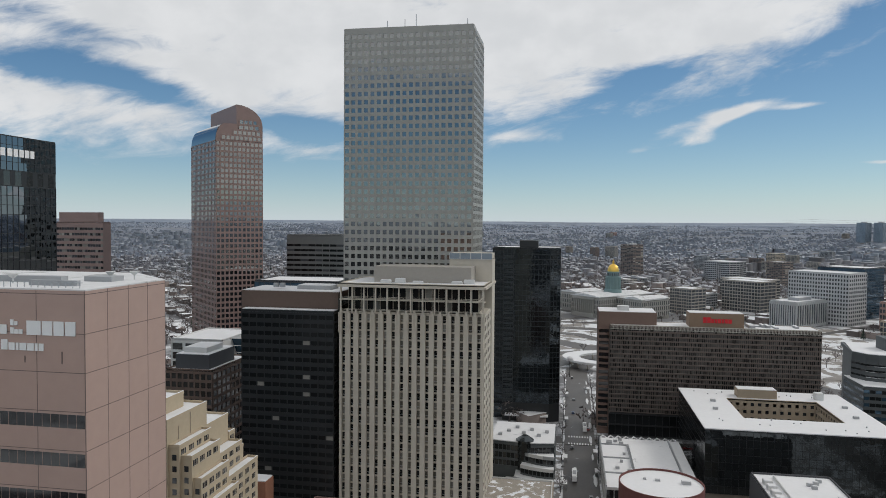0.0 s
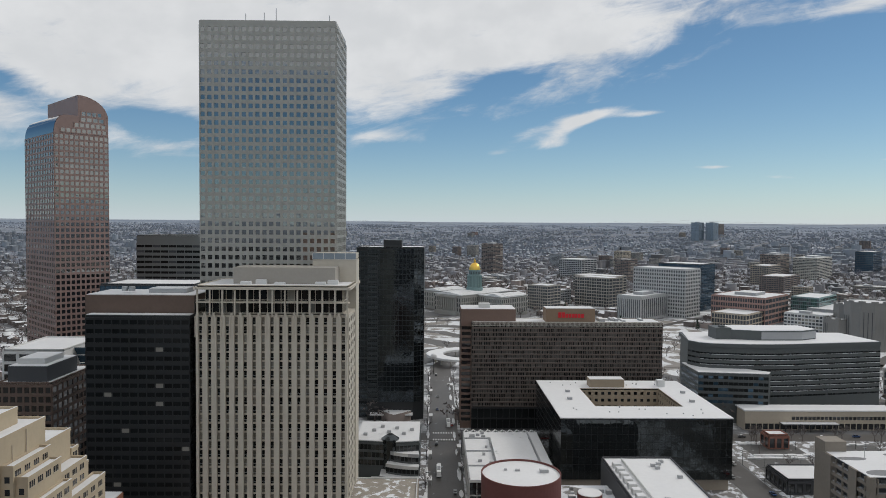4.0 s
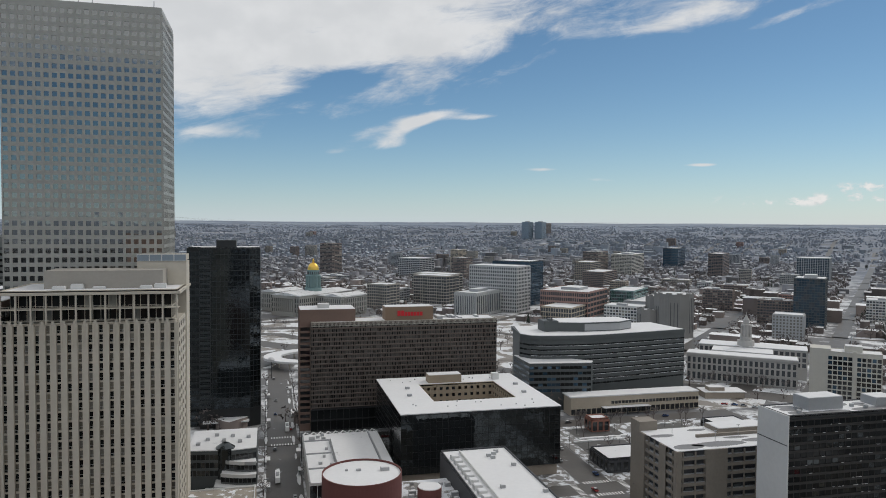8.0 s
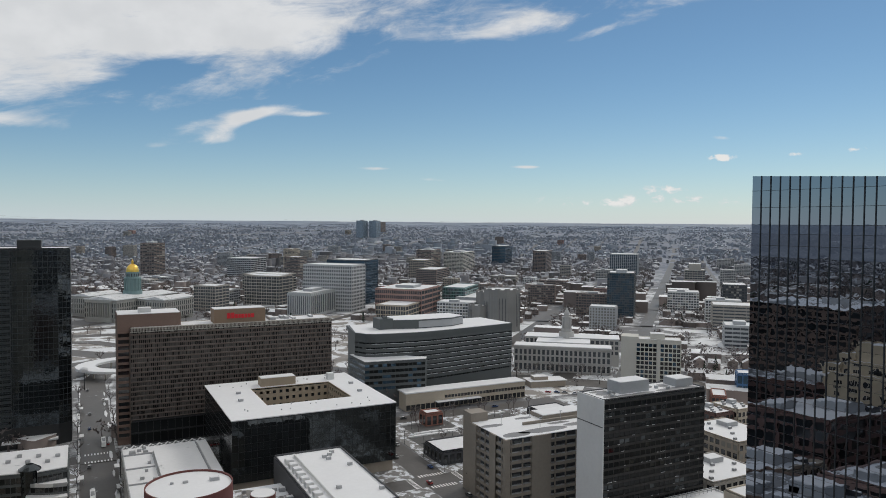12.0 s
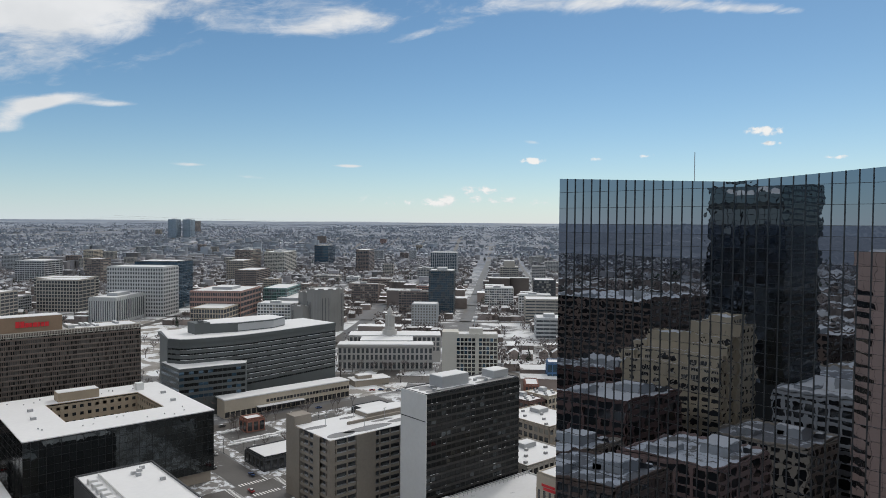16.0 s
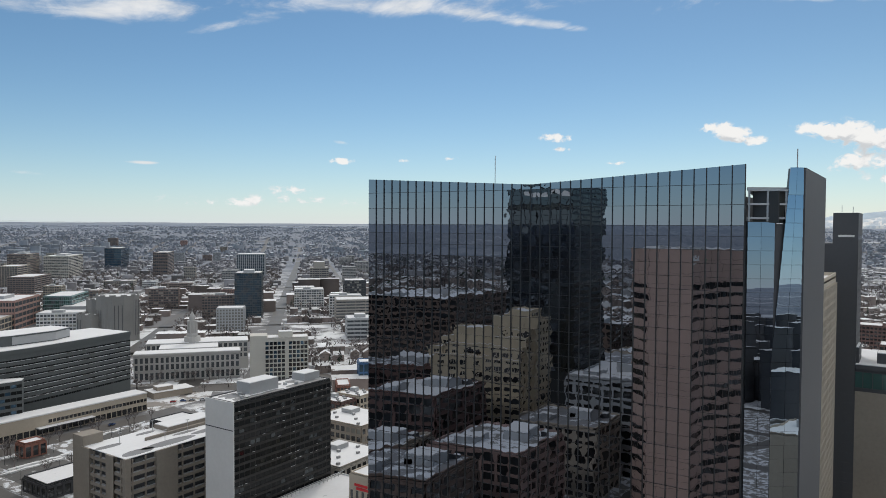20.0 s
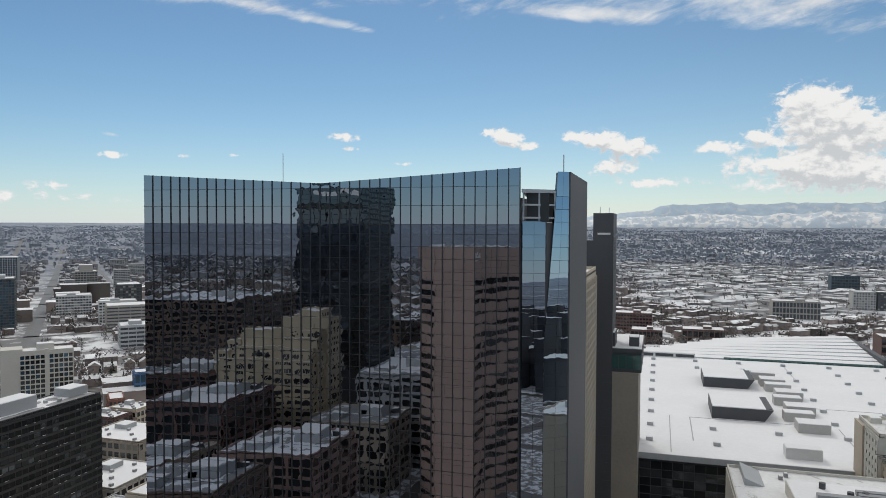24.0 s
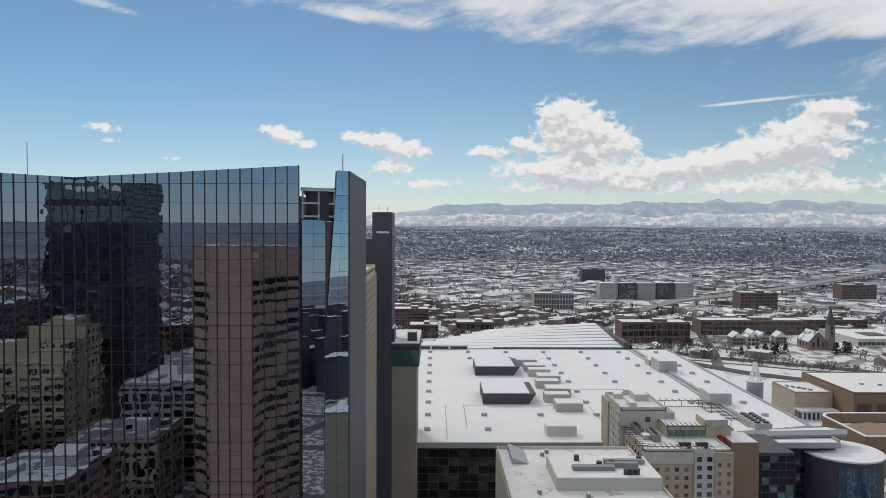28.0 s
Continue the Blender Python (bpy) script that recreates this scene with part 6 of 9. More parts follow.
def capitol():
    b = thing("capitol", "grey granite domed capitol with a gold-leaf dome and snowy roofs", "capitol", 62, 1062, 0, -45)
    ms, sn = Mesh(), Mesh()
    wings = ((-76, -21, 76, 21, 27), (-26, -58, 26, 58, 28.5), (-76, -29, -46, 29, 28.2), (46, -29, 76, 29, 28))
    for x0, y0, x1, y1, h in wings:
        ms.box(x0, y0, 0, x1, y1, h)
        sn.box(x0 - 0.9, y0 - 0.9, h, x1 + 0.9, y1 + 0.9, h + 1.0)
        if x1 - x0 < y1 - y0:
            sn.add([(x0, y0, h + 1), (x1, y0, h + 1), (0.5 * (x0 + x1), y0, h + 4), (x0, y1, h + 1), (x1, y1, h + 1), (0.5 * (x0 + x1), y1, h + 4)], [(0, 1, 2), (5, 4, 3), (1, 4, 5, 2), (0, 2, 5, 3)])
    for p0, p1, n in (((-26, -58), (26, -58), 13), ((26, -58), (26, -21), 9), ((-26, -21), (-26, -58), 9), ((46, -29), (76, -29), 8), ((-76, -29), (-46, -29), 8), ((26, -21), (46, -21), 5), ((-46, -21), (-26, -21), 5), ((76, -29), (76, 29), 14), ((-76, 29), (-76, -29), 14)):
        facade(b, ms, p0, p1, 4, 25.5, n, 3, 1.9, 0.8, 2.0, 0.45, [FARWIN], 16, 0)
    ms.to("wall", b, GRANITE)
    sn.to("roof_snow", b, MELTROOF)
    for i in range(10):
        Mesh().cyl(-17 + i * 3.8, -60, 1.0, 6, 25, 8).to("column", b, GRANITE)
    Mesh().box(-20, -61.5, 25, 20, -58.2, 27.6).to("entablature", b, GRANITE)
    Mesh().box(-20, -62, 0, 20, -58.2, 6).to("porch_base", b, GRANITE)
    d = Mesh()
    for r, z0, z1 in ((12.4, 26, 36), (9.6, 36, 52.5), (11, 52.5, 54), (8.6, 54, 60.5), (9.3, 60.5, 61.7)):
        d.cyl(0, 0, r, z0, z1, 20)
    d.to("dome_drum", b, TEAL, "grey-green painted dome drum")
    for i in range(16):
        a = 2 * math.pi * i / 16
        Mesh().cyl(10.4 * math.cos(a), 10.4 * math.sin(a), 0.6, 36, 52.5, 6).to("column", b, TEAL)
        q = Mesh(Matrix.Rotation(a + 0.2, 4, "Z"))
        q.box(8.5, -0.8, 55.5, 8.75, 0.8, 59.5)
        q.to("window", b, FARWIN)
    g = Mesh()
    prev = None
    for k in range(8):
        a = radians(k * 12.5)
        r, z = 8.4 * math.cos(a), 61.7 + 11 * math.sin(a)
        if prev:
            g.cyl(0, 0, prev[0], prev[1], z, 20, 0, r)
        prev = (r, z)
    g.cyl(0, 0, 1.6, 72, 76.5, 8).cyl(0, 0, 1.0, 76.5, 79, 8, 0, 0.1)
    g.to("gold_dome", b, GOLD, "gold-leaf dome")


def museum_tower():
    """Windowless many-sided castle of grey tile with a notched parapet."""
    b = thing("museum_tower", "windowless grey tiled castle-like museum tower with notched parapets", "museum", 463, 750)
    for cx, cy, r, h, n in ((0, 0, 23, 50, 12), (-4, 22, 18, 45, 10), (-26, 12, 13, 30, 8)):
        ring = lambda q: [(cx + q * math.cos(2 * math.pi * (i + 0.5) / n), cy + q * math.sin(2 * math.pi * (i + 0.5) / n)) for i in range(n)]
        Mesh().prism(ring(r), 0, h).to("wall", b, MUSEUM)
        Mesh().prism(ring(r - 1.2), h, h + 0.3).to("roof_snow", b, MELTROOF)
        pts = ring(r)
        for i in range(n):
            (x0, y0), (x1, y1) = pts[i], pts[(i + 1) % n]
            u = Vector((x1 - x0, y1 - y0)).normalized()
            m = Matrix.Translation((x0, y0, h)) @ Matrix.Rotation(math.atan2(u.y, u.x), 4, "Z")
            L = math.hypot(x1 - x0, y1 - y0)
            pa = Mesh(m).box(0, 0, -0.2, L * 0.3, 0.9, 2.4).box(L * 0.3, 0, -0.2, L * 0.7, 0.9, 0.9).box(L * 0.7, 0, -0.2, L, 0.9, 2.4)
            pa.to("parapet", b, MUSEUM)
            for f in (0.18, 0.5, 0.82):
                Mesh(m).box(L * f - 0.35, -0.22, -h + 6, L * f + 0.35, 0.05, -4 - 5 * (i % 3)).to("slit", b, CHAR if i % 2 else MUSEUM)


def tapered(name, label, cat, lx, ly, rx, ry, frac, h, wallm, cols, rows, sidecols=3, keep=8, panes=None, deep=None, extra=None, **kw):
    """A block on the outer north-south grid: its visible base runs from (lx, ly) to (rx, ry), the near corner at that fraction."""
    # near glass gives way to the lighter glass that carries haze
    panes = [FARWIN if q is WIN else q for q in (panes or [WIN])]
    c = Vector((lx + (rx - lx) * frac, ly + (ry - ly) * frac))
    d = c.normalized()
    app = math.hypot(rx - lx, ry - ly)
    cf = abs(d.x * C45 + d.y * C45)
    cr = max(0.3, abs(d.y * C45 - d.x * C45))
    w_, dd = app * frac / cf, deep or max(14, app * (1 - frac) / cr)
    o = c - Vector((C45, -C45)) * w_
    side = "r" if d.y > d.x else "l"
    if side == "l":
        o = c.copy()
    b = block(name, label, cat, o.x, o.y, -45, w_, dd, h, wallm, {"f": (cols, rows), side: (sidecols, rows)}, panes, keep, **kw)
    if extra:
        extra(b, w_, dd, h)
    return b


def lattice_roof(b, w_, d, h):
    roof_box(b, w_ * 0.3, d * 0.3, w_ * 0.7, d * 0.7, h, h + 4, GREY)


for f in (steps_building, black_block, glass_hh, register_tower, retail_block, pavilion_group, curved_office, garage, banded_slab, civic_hall, grid_apartments, capitol, museum_tower):
    f()

# mid-distance buildings, each at its own place
T = tapered
T("apartment_tower", "dark brown brick apartment tower with pale balcony strips", "tower", 126, 1861, 181, 1853, 0.55, 78, MIDBROWN, 6, 22, 4, panes=[WIN, WINLIT], lit=0.3, extra=lattice_roof)
T("apartment_building", "grey-beige residential block with recessed windows", "building", 143, 1075, 192, 1066, 0.6, 37, TAUPE, 9, 8, 4)
T("office_building", "long beige government office with regular windows", "building", 223, 1122, 297, 1109, 0.72, 45.7, TAUPE, 14, 9, 4)
T("library_building", "white stone library with tall columned front", "building", 250, 961, 318, 949, 0.45, 33, PALESTONE, 12, 1, 14, pw=1.4, pd=1.2, sh=7, sd=0.6, extra=lattice_roof)
T("courthouse", "white stone justice building with deep square windows", "building", 281, 1001, 372, 984, 0.78, 68, PALESTONE, 22, 13, 9, keep=100, pw=1.5, pd=0.5, sh=2.2, sd=0.4)
T("office_tower", "dark blue glass office slab with a flat roof", "tower", 342, 1078, 424, 1064, 0.72, 71, CHAR, 18, 16, 6, panes=[BLUEWIN], pw=0.2, sh=0.5, pd=0.1, sd=0.15, keep=80)
T("museum_block", "red brick and stone civic block with long window rows", "building", 364, 926, 458, 908, 0.7, 36, SALMON, 22, 5, 7, keep=60, sh=2.6, extra=lattice_roof)
T("glass_office", "green glass office building with a stepped roof", "building", 480, 944, 536, 934, 0.6, 34, TEAL, 14, 7, 6, panes=[GREENWIN, WIN], lit=0.4, pw=0.3, sh=1.0)
T("museum_hall", "low titanium-clad angular museum hall", "museum", 482, 905, 552, 893, 0.6, 22, GREY, 4, 2, 3, pw=9, sh=8, keep=10)
T("archive_building", "low cream stone annex with rows of windows", "building", 349, 884, 411, 873, 0.65, 19, SANDY, 12, 3, 6)
T("apartment_tower", "tan concrete apartment tower with balconies", "tower", 478, 1878, 521, 1872, 0.5, 60, SANDY, 6, 18, 6, panes=[WIN, WINLIT], lit=0.2)
T("apartment_tower", "pale blue-grey glass apartment tower of a pair", "tower", 1120, 3080, 1172, 3076, 0.6, 81, PALEGLASS, 8, 30, 6, panes=[BLUEWIN], pw=2.2, sh=1.6, base=lift(3270), extra=lattice_roof)
T("apartment_tower", "pale blue-grey glass apartment tower of a pair", "tower", 1182, 3076, 1234, 3074, 0.6, 81, PALEGLASS, 8, 30, 6, panes=[BLUEWIN], pw=2.2, sh=1.6, base=lift(3270), extra=lattice_roof)
T("office_tower", "brown mid-rise block beside the paired towers", "tower", 1290, 3300, 1350, 3296, 0.6, 57, MIDBROWN, 8, 14, 6, base=lift(3500))
T("apartment_tower", "brown brick apartment tower with a dark roof", "tower", 797, 1723, 862, 1714, 0.6, 60, MIDBROWN, 10, 16, 4, panes=[WIN, WINLIT], lit=0.2, extra=lattice_roof)
T("apartment_tower", "cream apartment tower with twin roof boxes", "tower", 874, 1712, 961, 1700, 0.6, 53, IVORY, 12, 14, 6, panes=[WIN, WINLIT], lit=0.2, extra=lattice_roof)
T("office_tower", "blue glass office building with ribbon windows", "tower", 1177, 1964, 1249, 1955, 0.6, 60, CHAR, 12, 12, 6, panes=[BLUEWIN], pw=0.2, sh=1.0)
T("apartment_tower", "brown and grey apartment tower", "tower", 1100, 1618, 1163, 1609, 0.55, 58, MIDBROWN, 8, 15, 6, panes=[WIN, BLUEWIN], lit=0.3)
T("apartment_tower", "white apartment slab with strong vertical fins", "tower", 1142, 1356, 1209, 1302, 0.75, 60, GREY, 14, 16, 5, pw=1.2, pd=1.0, sh=0.8, panes=[BLUEWIN], keep=100)
T("glass_tower", "blue-grey glass residential tower with a framed facade", "tower", 659, 787, 697, 754, 0.72, 63, SLATE, 12, 19, 5, panes=[BLUEWIN, WIN], lit=0.3, pw=0.3, sh=0.7, keep=100, extra=lattice_roof)
T("stepped_tower", "tan art-deco stepped tower", "tower", 952, 977, 987, 947, 0.75, 50, TAUPE, 8, 12, 4, keep=60, extra=lambda b, w_, d, h: roof_box(b, w_ * 0.2, d * 0.15, w_ * 0.8, d * 0.85, h, h + 11, TAUPE))
T("apartment_building", "dark grey apartment building with pale balconies", "building", 814, 765, 849, 734, 0.7, 44, CHAR, 9, 11, 4, panes=[WIN, WINLIT], lit=0.3, pw=0.4)
T("parking_garage", "layered beige parking garage with snow on its decks", "garage", 660, 669, 708, 626, 0.8, 32, TAUPE, 4, 8, 3, pw=0.6, sh=2.2, sd=0.6)
T("office_building", "white low-rise office with long window bands", "building", 593, 564, 624, 536, 0.75, 23, PALESTONE, 4, 5, 3, pw=0.4, sh=2.2, sd=0.5, extra=lattice_roof)
T("store_building", "bright blue metal-clad store", "shop", 419, 372, 431, 361, 0.7, 22, mat("blue_cladding", (0.05, 0.13, 0.27), 0.5), 3, 3, 2, panes=[BLUEWIN])
T("shop_building", "red brick corner shop building", "shop", 366, 345, 378, 334, 0.6, 17, BRICK, 4, 3, 3)
T("apartment_slab", "white apartment slab with vertical pilasters", "tower", 560, 702, 590, 676, 0.8, 29, PALESTONE, 9, 8, 3, pw=1.6, pd=0.8, panes=[WINLIT])
T("shop_building", "flat-roofed tan workshop with roof vents", "shop", 318, 236, 338, 214, 0.7, 12, TAN, 5, 2, 4, extra=lattice_roof)
T("office_building", "grey office with ribbon windows near the park", "building", 246, 1240, 340, 1250, 0.7, 38, TAUPE, 20, 8, 5)
T("office_building", "beige mid-rise office among snowy roofs", "building", 500, 1480, 575, 1470, 0.6, 40, TAUPE, 12, 9, 5)
T("apartment_building", "brown brick mid-rise among bare trees", "building", 620, 1340, 690, 1330, 0.6, 34, MIDBROWN, 10, 9, 5)
T("office_building", "white mid-rise clinic building", "building", 300, 1700, 390, 1690, 0.6, 46, PALESTONE, 12, 10, 5)
T("apartment_building", "brown apartment block with snowy balconies", "building", 420, 1640, 470, 1632, 0.6, 50, MIDBROWN, 7, 14, 4, panes=[WIN, WINLIT], lit=0.3)
T("office_building", "tan office building near the wide avenue", "building", 700, 1560, 760, 1545, 0.6, 42, TAN, 8, 10, 4)

# low buildings between the slab and the glass hotel
for nm, lab, x, y, w_, d, h, m, fc in (("shop_building", "three-storey tan shop building with a snowy flat roof", 312, 264, 34, 40, 14, TAN, (9, 3)), ("shop_building", "flat-roofed low building with vents in the snow", 257, 231, 36, 33, 12, TAUPE, (9, 2)),
                                     ("shop_building", "red brick shop row with snow on the roofs", 350, 314, 16, 22, 13, DARKBRICK, (4, 3)), ("shop_building", "buff shop beside the brick row", 367, 312, 18, 22, 14, BUFF, (5, 3)),
                                     ("shop_building", "low white-roofed store near the blue shop", 345, 270, 40, 30, 9, STONE, (10, 2)), ("shop_building", "long brown low store under snow", 300, 190, 44, 34, 11, REDBROWN, (10, 2))):
    sb = block(nm, lab, "shop", x, y, 0, w_, d, h, m, {"f": fc, "l": (max(4, int(d / 4)), fc[1])}, [WIN, WINLIT], 16, parapet=0.8, roofm=SNOW, pw=1.1, sh=1.6, lit=0.2)
    for k in range(8):
        x_, y_ = w_ * (0.08 + 0.105 * k), d * (0.12 + 0.1 * ((k * 5) % 8))
        roof_box(sb, x_, y_, x_ + 1.8, y_ + 1.4, h + 0.2, h + 1.3, DUCT, "roof_unit")
    roof_box(sb, w_ * 0.55, d * 0.6, w_ * 0.8, d * 0.8, h, h + 2.6, GREY)

# left of the great tower
block("office_tower", "brown banded office tower seen over the bank roof", "tower", -381, 477, 0, 39, 9, 128.3, ROSE, {"f": (18, 28)}, [WIN, WINLIT, DEEPWIN], 100, z0=10, z1=126, pw=0.12, pd=0.1, sh=2.3, sd=0.4, lit=0.5)
roof_box(thing("plant_tower", "brown roof storey of the banded tower", "tower", -379.5, 478, 128.3), 0, 0, 33, 6, 0, 7.8, ROSE)
block("office_tower", "grey banded office tower with green-tinted windows", "tower", -232, 560, 0, 62, 40, 119, mat("grey_green_panel", (0.17, 0.182, 0.182), 0.6, var=0.12, big=0.05, fine=0.7), {"f": (10, 27), "l": (6, 27)}, [DEEPWIN, FARWIN], 100, z0=2, z1=113, pw=0.3, sh=2.3, sd=0.35, pd=0.2, lit=0.3)
block("office_building", "dark blue glass office below the granite tower", "building", -205, 440, 0, 58, 40, 91, CHAR, {"f": (16, 22)}, [BLUEWIN], 60, pw=0.2, sh=0.4)
bb = block("brown_hotel", "dark brown brick building with bay windows", "hotel", -187, 305, 0, 24, 40, 60, BROWN, {"f": (8, 15), "r": (9, 15)}, [WIN], 100)
roof_box(bb, 3, 4, 20, 30, 60, 67, CHAR)
roof_box(bb, 5, 8, 17, 24, 67.2, 69.5, LIGHT)
block("low_office", "low white-framed building with dark glazing", "building", -212, 352, 0, 30, 40, 66, LIGHT, {"f": (4, 3)}, [WIN], 12, pw=1.6, z0=50, z1=65)
at = thing("atrium", "sloping blue glass atrium with snow on its steps", "building", -178, 362)
q = Mesh()
for i in range(10):
    q.add([(-8, i * 3, 66 - i * 4.5), (10, i * 3, 66 - i * 4.5), (10, i * 3 + 3, 66 - i * 4.5 - 4.2), (-8, i * 3 + 3, 66 - i * 4.5 - 4.2)], [(3, 2, 1, 0)])
q.m = Matrix()
q.to("slope_glass", at, BLUEWIN)
Mesh().box(-9, 0.5, 0, 11, 45, 20).to("base", at, SLATE)
for i in range(4):
    Mesh().box(-6 + i * 6, -10 - i * 3, 40 - i * 6, 4 + i * 6, -4, 42 - i * 6).box(-6 + i * 6, -10 - i * 3, 0, 4 + i * 6, -4, 40 - i * 6).to("terrace", at, SLATE)
    Mesh().box(-6 + i * 6, -10 - i * 3, 42 - i * 6, 4 + i * 6, -4, 42.4 - i * 6).to("terrace_snow", at, SNOW)
ob_ = thing("brick_annex", "orange brick roof block with snow and skylights", "building", -126, 254)
Mesh().box(0, 0, 0, 12, 7.5, 30).to("wall", ob_, mat("orange_brick", (0.33, 0.15, 0.09), 0.8))
Mesh().box(0.3, 0.3, 30, 11.7, 7.2, 30.4).to("roof_snow", ob_, SNOW)
Mesh().box(-16, 3, 0, 2, 7.9, 29).to("side_wall", ob_, GREY)
Mesh().box(-16, 3, 29, 0, 7.9, 29.4).to("side_snow", ob_, SNOW)

# buildings round the eye's foot and behind it, seen only in the mirror glass
REAR = [(-38, 122, 36, 30, 40, ROSE), (-72, 168, 34, 26, 50, DARKBRICK), (18, 126, 30, 28, 44, BROWN), (24, 66, 34, 30, 26, DARKBRICK), (62, 100, 30, 34, 28, TAN), (60, 18, 36, 40, 14, BROWN),
        (16, 18, 36, 36, 16, DARKBRICK), (-152, 120, 44, 30, 50, GREY), (-100, 122, 30, 34, 34, TAN), (-26, 162, 30, 26, 36, TAN), (-52, 18, 30, 26, 16, BRICK), (-128, 30, 28, 60, 30, BROWN), (-60, -90, 40, 60, 28, BRICK), (-125, -90, 50, 60, 36, TAN),
        (30, -92, 50, 70, 22, BUFF), (92, -90, 56, 70, 30, BRICK), (-270, 20, 60, 70, 30, BROWN), (-275, 130, 60, 66, 34, TAN), (95, -170, 40, 44, 60, BROWN), (36, -250, 44, 44, 52, TAN), (150, -330, 50, 50, 46, CHAR),
        (-430, 330, 60, 60, 60, BROWN), (-216, 30, 50, 60, 44, DARKBRICK), (-340, 30, 46, 60, 52, BROWN), (-345, 130, 46, 70, 30, TAN), (-210, -95, 60, 70, 48, DARKBRICK), (-345, -90, 50, 70, 34, BRICK), (-420, 120, 50, 80, 66, CHAR), (-420, 225, 46, 70, 40, BROWN), (-190, 232, 30, 50, 36, DARKBRICK)]
for i, (x, y, w_, d, h, m) in enumerate(REAR):
    gb = block("city_block", ("snow-roofed brick building between downtown streets", "snow-roofed tan downtown building", "dark downtown office building with snowy roof")[i % 3], "building", x, y, 0, w_, d, h, m,
               {"f": (int(w_ / 4), max(2, int(h / 4))), "r": (int(d / 4), max(2, int(h / 4)))}, [WIN], 4, roofm=(MELT, SNOW_ROOF, GREYROOF)[i % 3])
    roof_box(gb, w_ * 0.2, d * 0.2, w_ * 0.5, d * 0.5, h, h + 4, GREY)
    roof_box(gb, w_ * 0.6, d * 0.6, w_ * 0.85, d * 0.8, h, h + 2.5, METAL)
    for k in range(3):
        x_, y_ = w_ * (0.1 + 0.3 * k), d * (0.12 + 0.1 * ((k * 3) % 7))
        roof_box(gb, x_, y_, x_ + 3, y_ + 2.2, h + 0.2, h + 1.8, CHAR, "roof_unit")


# convention hall and its neighbours
def convention_hall():
    b = thing("convention_centre", "vast white snow-covered convention hall roof over glass walls", "hall", 322, -184)
    Z = 32
    ms = Mesh().box(0, 0, 0, 238, 255, Z)
    facade(b, ms, (0, 255), (0, 0), 2, 28, 56, 7, 0.2, 0.3, 0.3, 0.25, [DEEPWIN, WIN], 100, 0.1, lit=0.4, split=CHAR)
    ms.to("wall", b, CHAR)
    Mesh().box(-4, 0, Z, 238, 255, Z + 0.6).to("roof_snow", b, SNOW)
    Mesh().box(-4.4, 0, Z - 2.0, -3.6, 255, Z + 0.5).to("eave", b, GREY)
    # long skylight boxes
    for x, y0, y1 in ((64, 129.5, 157.5), (139, 129.5, 157.5)):
        hull = [(x, y0 + 3), (x + 30, y0 + 3), (x + 30, y1), (x, y1)]
        Mesh().prism(hull, Z + 0.6, Z + 6.5, 0, [(x, y0 - 1), (x + 30, y0 - 1), (x + 30, y1), (x, y1)]).to("skylight", b, CHAR)
        Mesh().box(x + 0.3, y0 + 2.5, Z + 6.5, x + 30, y1 - 0.3, Z + 6.9).to("skylight_snow", b, SNOW)
        Mesh().box(x + 2, y0 - 0.4, Z + 6.5, x + 28, y0 + 0.8, Z + 6.7).to("skylight_glass", b, CHAR)
    for i in range(8):
        x = 48 + i * 17
        roof_box(b, x + (3 if i % 2 else 0), (106 if i < 6 else 110) + (3 if i % 2 else 0), x + 11, (120 if i < 6 else 124) + (3 if i % 2 else 0), Z + 0.6, Z + 5.0, STONE, "air_handler")
    roof_box(b, 5, 118, 12, 132, Z + 0.6, Z + 5, LIGHT, "air_handler")
    rng = random.Random(3)
    for i in range(9):
        for j in range(9):
            x, y = 14 + i * 26, 12 + j * 29
            if 115 < y < 168 and 40 < x < 180:
                continue
            roof_box(b, x, y, x + 2.2, y + 3, Z + 0.6, Z + 2, METAL, "roof_vent")
    for x0, y0, x1, y1 in ((20, 168, 62, 168.5), (62, 110, 62.5, 168), (0, 178, 63, 178.4), (8, 100, 60, 100.4), (100, 70, 100.4, 112), (170, 100, 230, 100.4)):
        Mesh().box(x0, y0, Z + 0.6, x1, y1, Z + 0.72).to("roof_seam", b, GREY)
    # spine gutter and machine houses on the far side
    Mesh().box(20, 27, Z + 0.6, 232, 29, Z + 2.2).box(20, 31, Z + 0.6, 232, 31.6, Z + 1.4).to("spine_wall", b, GREY)
    for x, w_, h in ((150, 18, 8), (172, 10, 4.5), (62, 15, 7)):
        roof_box(b, x, 22, x + w_, 34, Z + 0.6, Z + h, STONE, "machine_house")
    Mesh().box(16, 21.5, Z + 0.6, 36, 30, Z + 3.4).to("cooler_bank", b, STONE)
    for i in range(5):
        for j in range(2):
            Mesh().cyl(18.2 + i * 3.9, 23.6 + j * 4.2, 1.5, Z + 3.4, Z + 4.1, 12).to("cooler_fan", b, BLACK)
    Mesh().box(-4, 0, Z + 0.6, 238, 1, Z + 1.6).to("parapet", b, GREY)
    for i in range(7):
        Mesh().cyl(10 + i * 30, 30, 0.15, Z, Z + 6, 6).to("lamp_post", b, METAL)
    # second roof beyond: long snowy ribs that rise and run out to a point
    r = thing("exhibit_hall", "far exhibition hall with long ribbed snow-covered roof", "hall", 562, -150)
    for k in range(8):
        y1 = 182 - 11 * k
        n = 10
        lo, hi = [], []
        for i in range(n + 1):
            f = i / n
            y = y1 * (1 - f)
            z = 31.8 + (1.8 + 0.75 * k) * f ** 0.85
            lo.append((y, z))
        q, sn = Mesh(), Mesh()
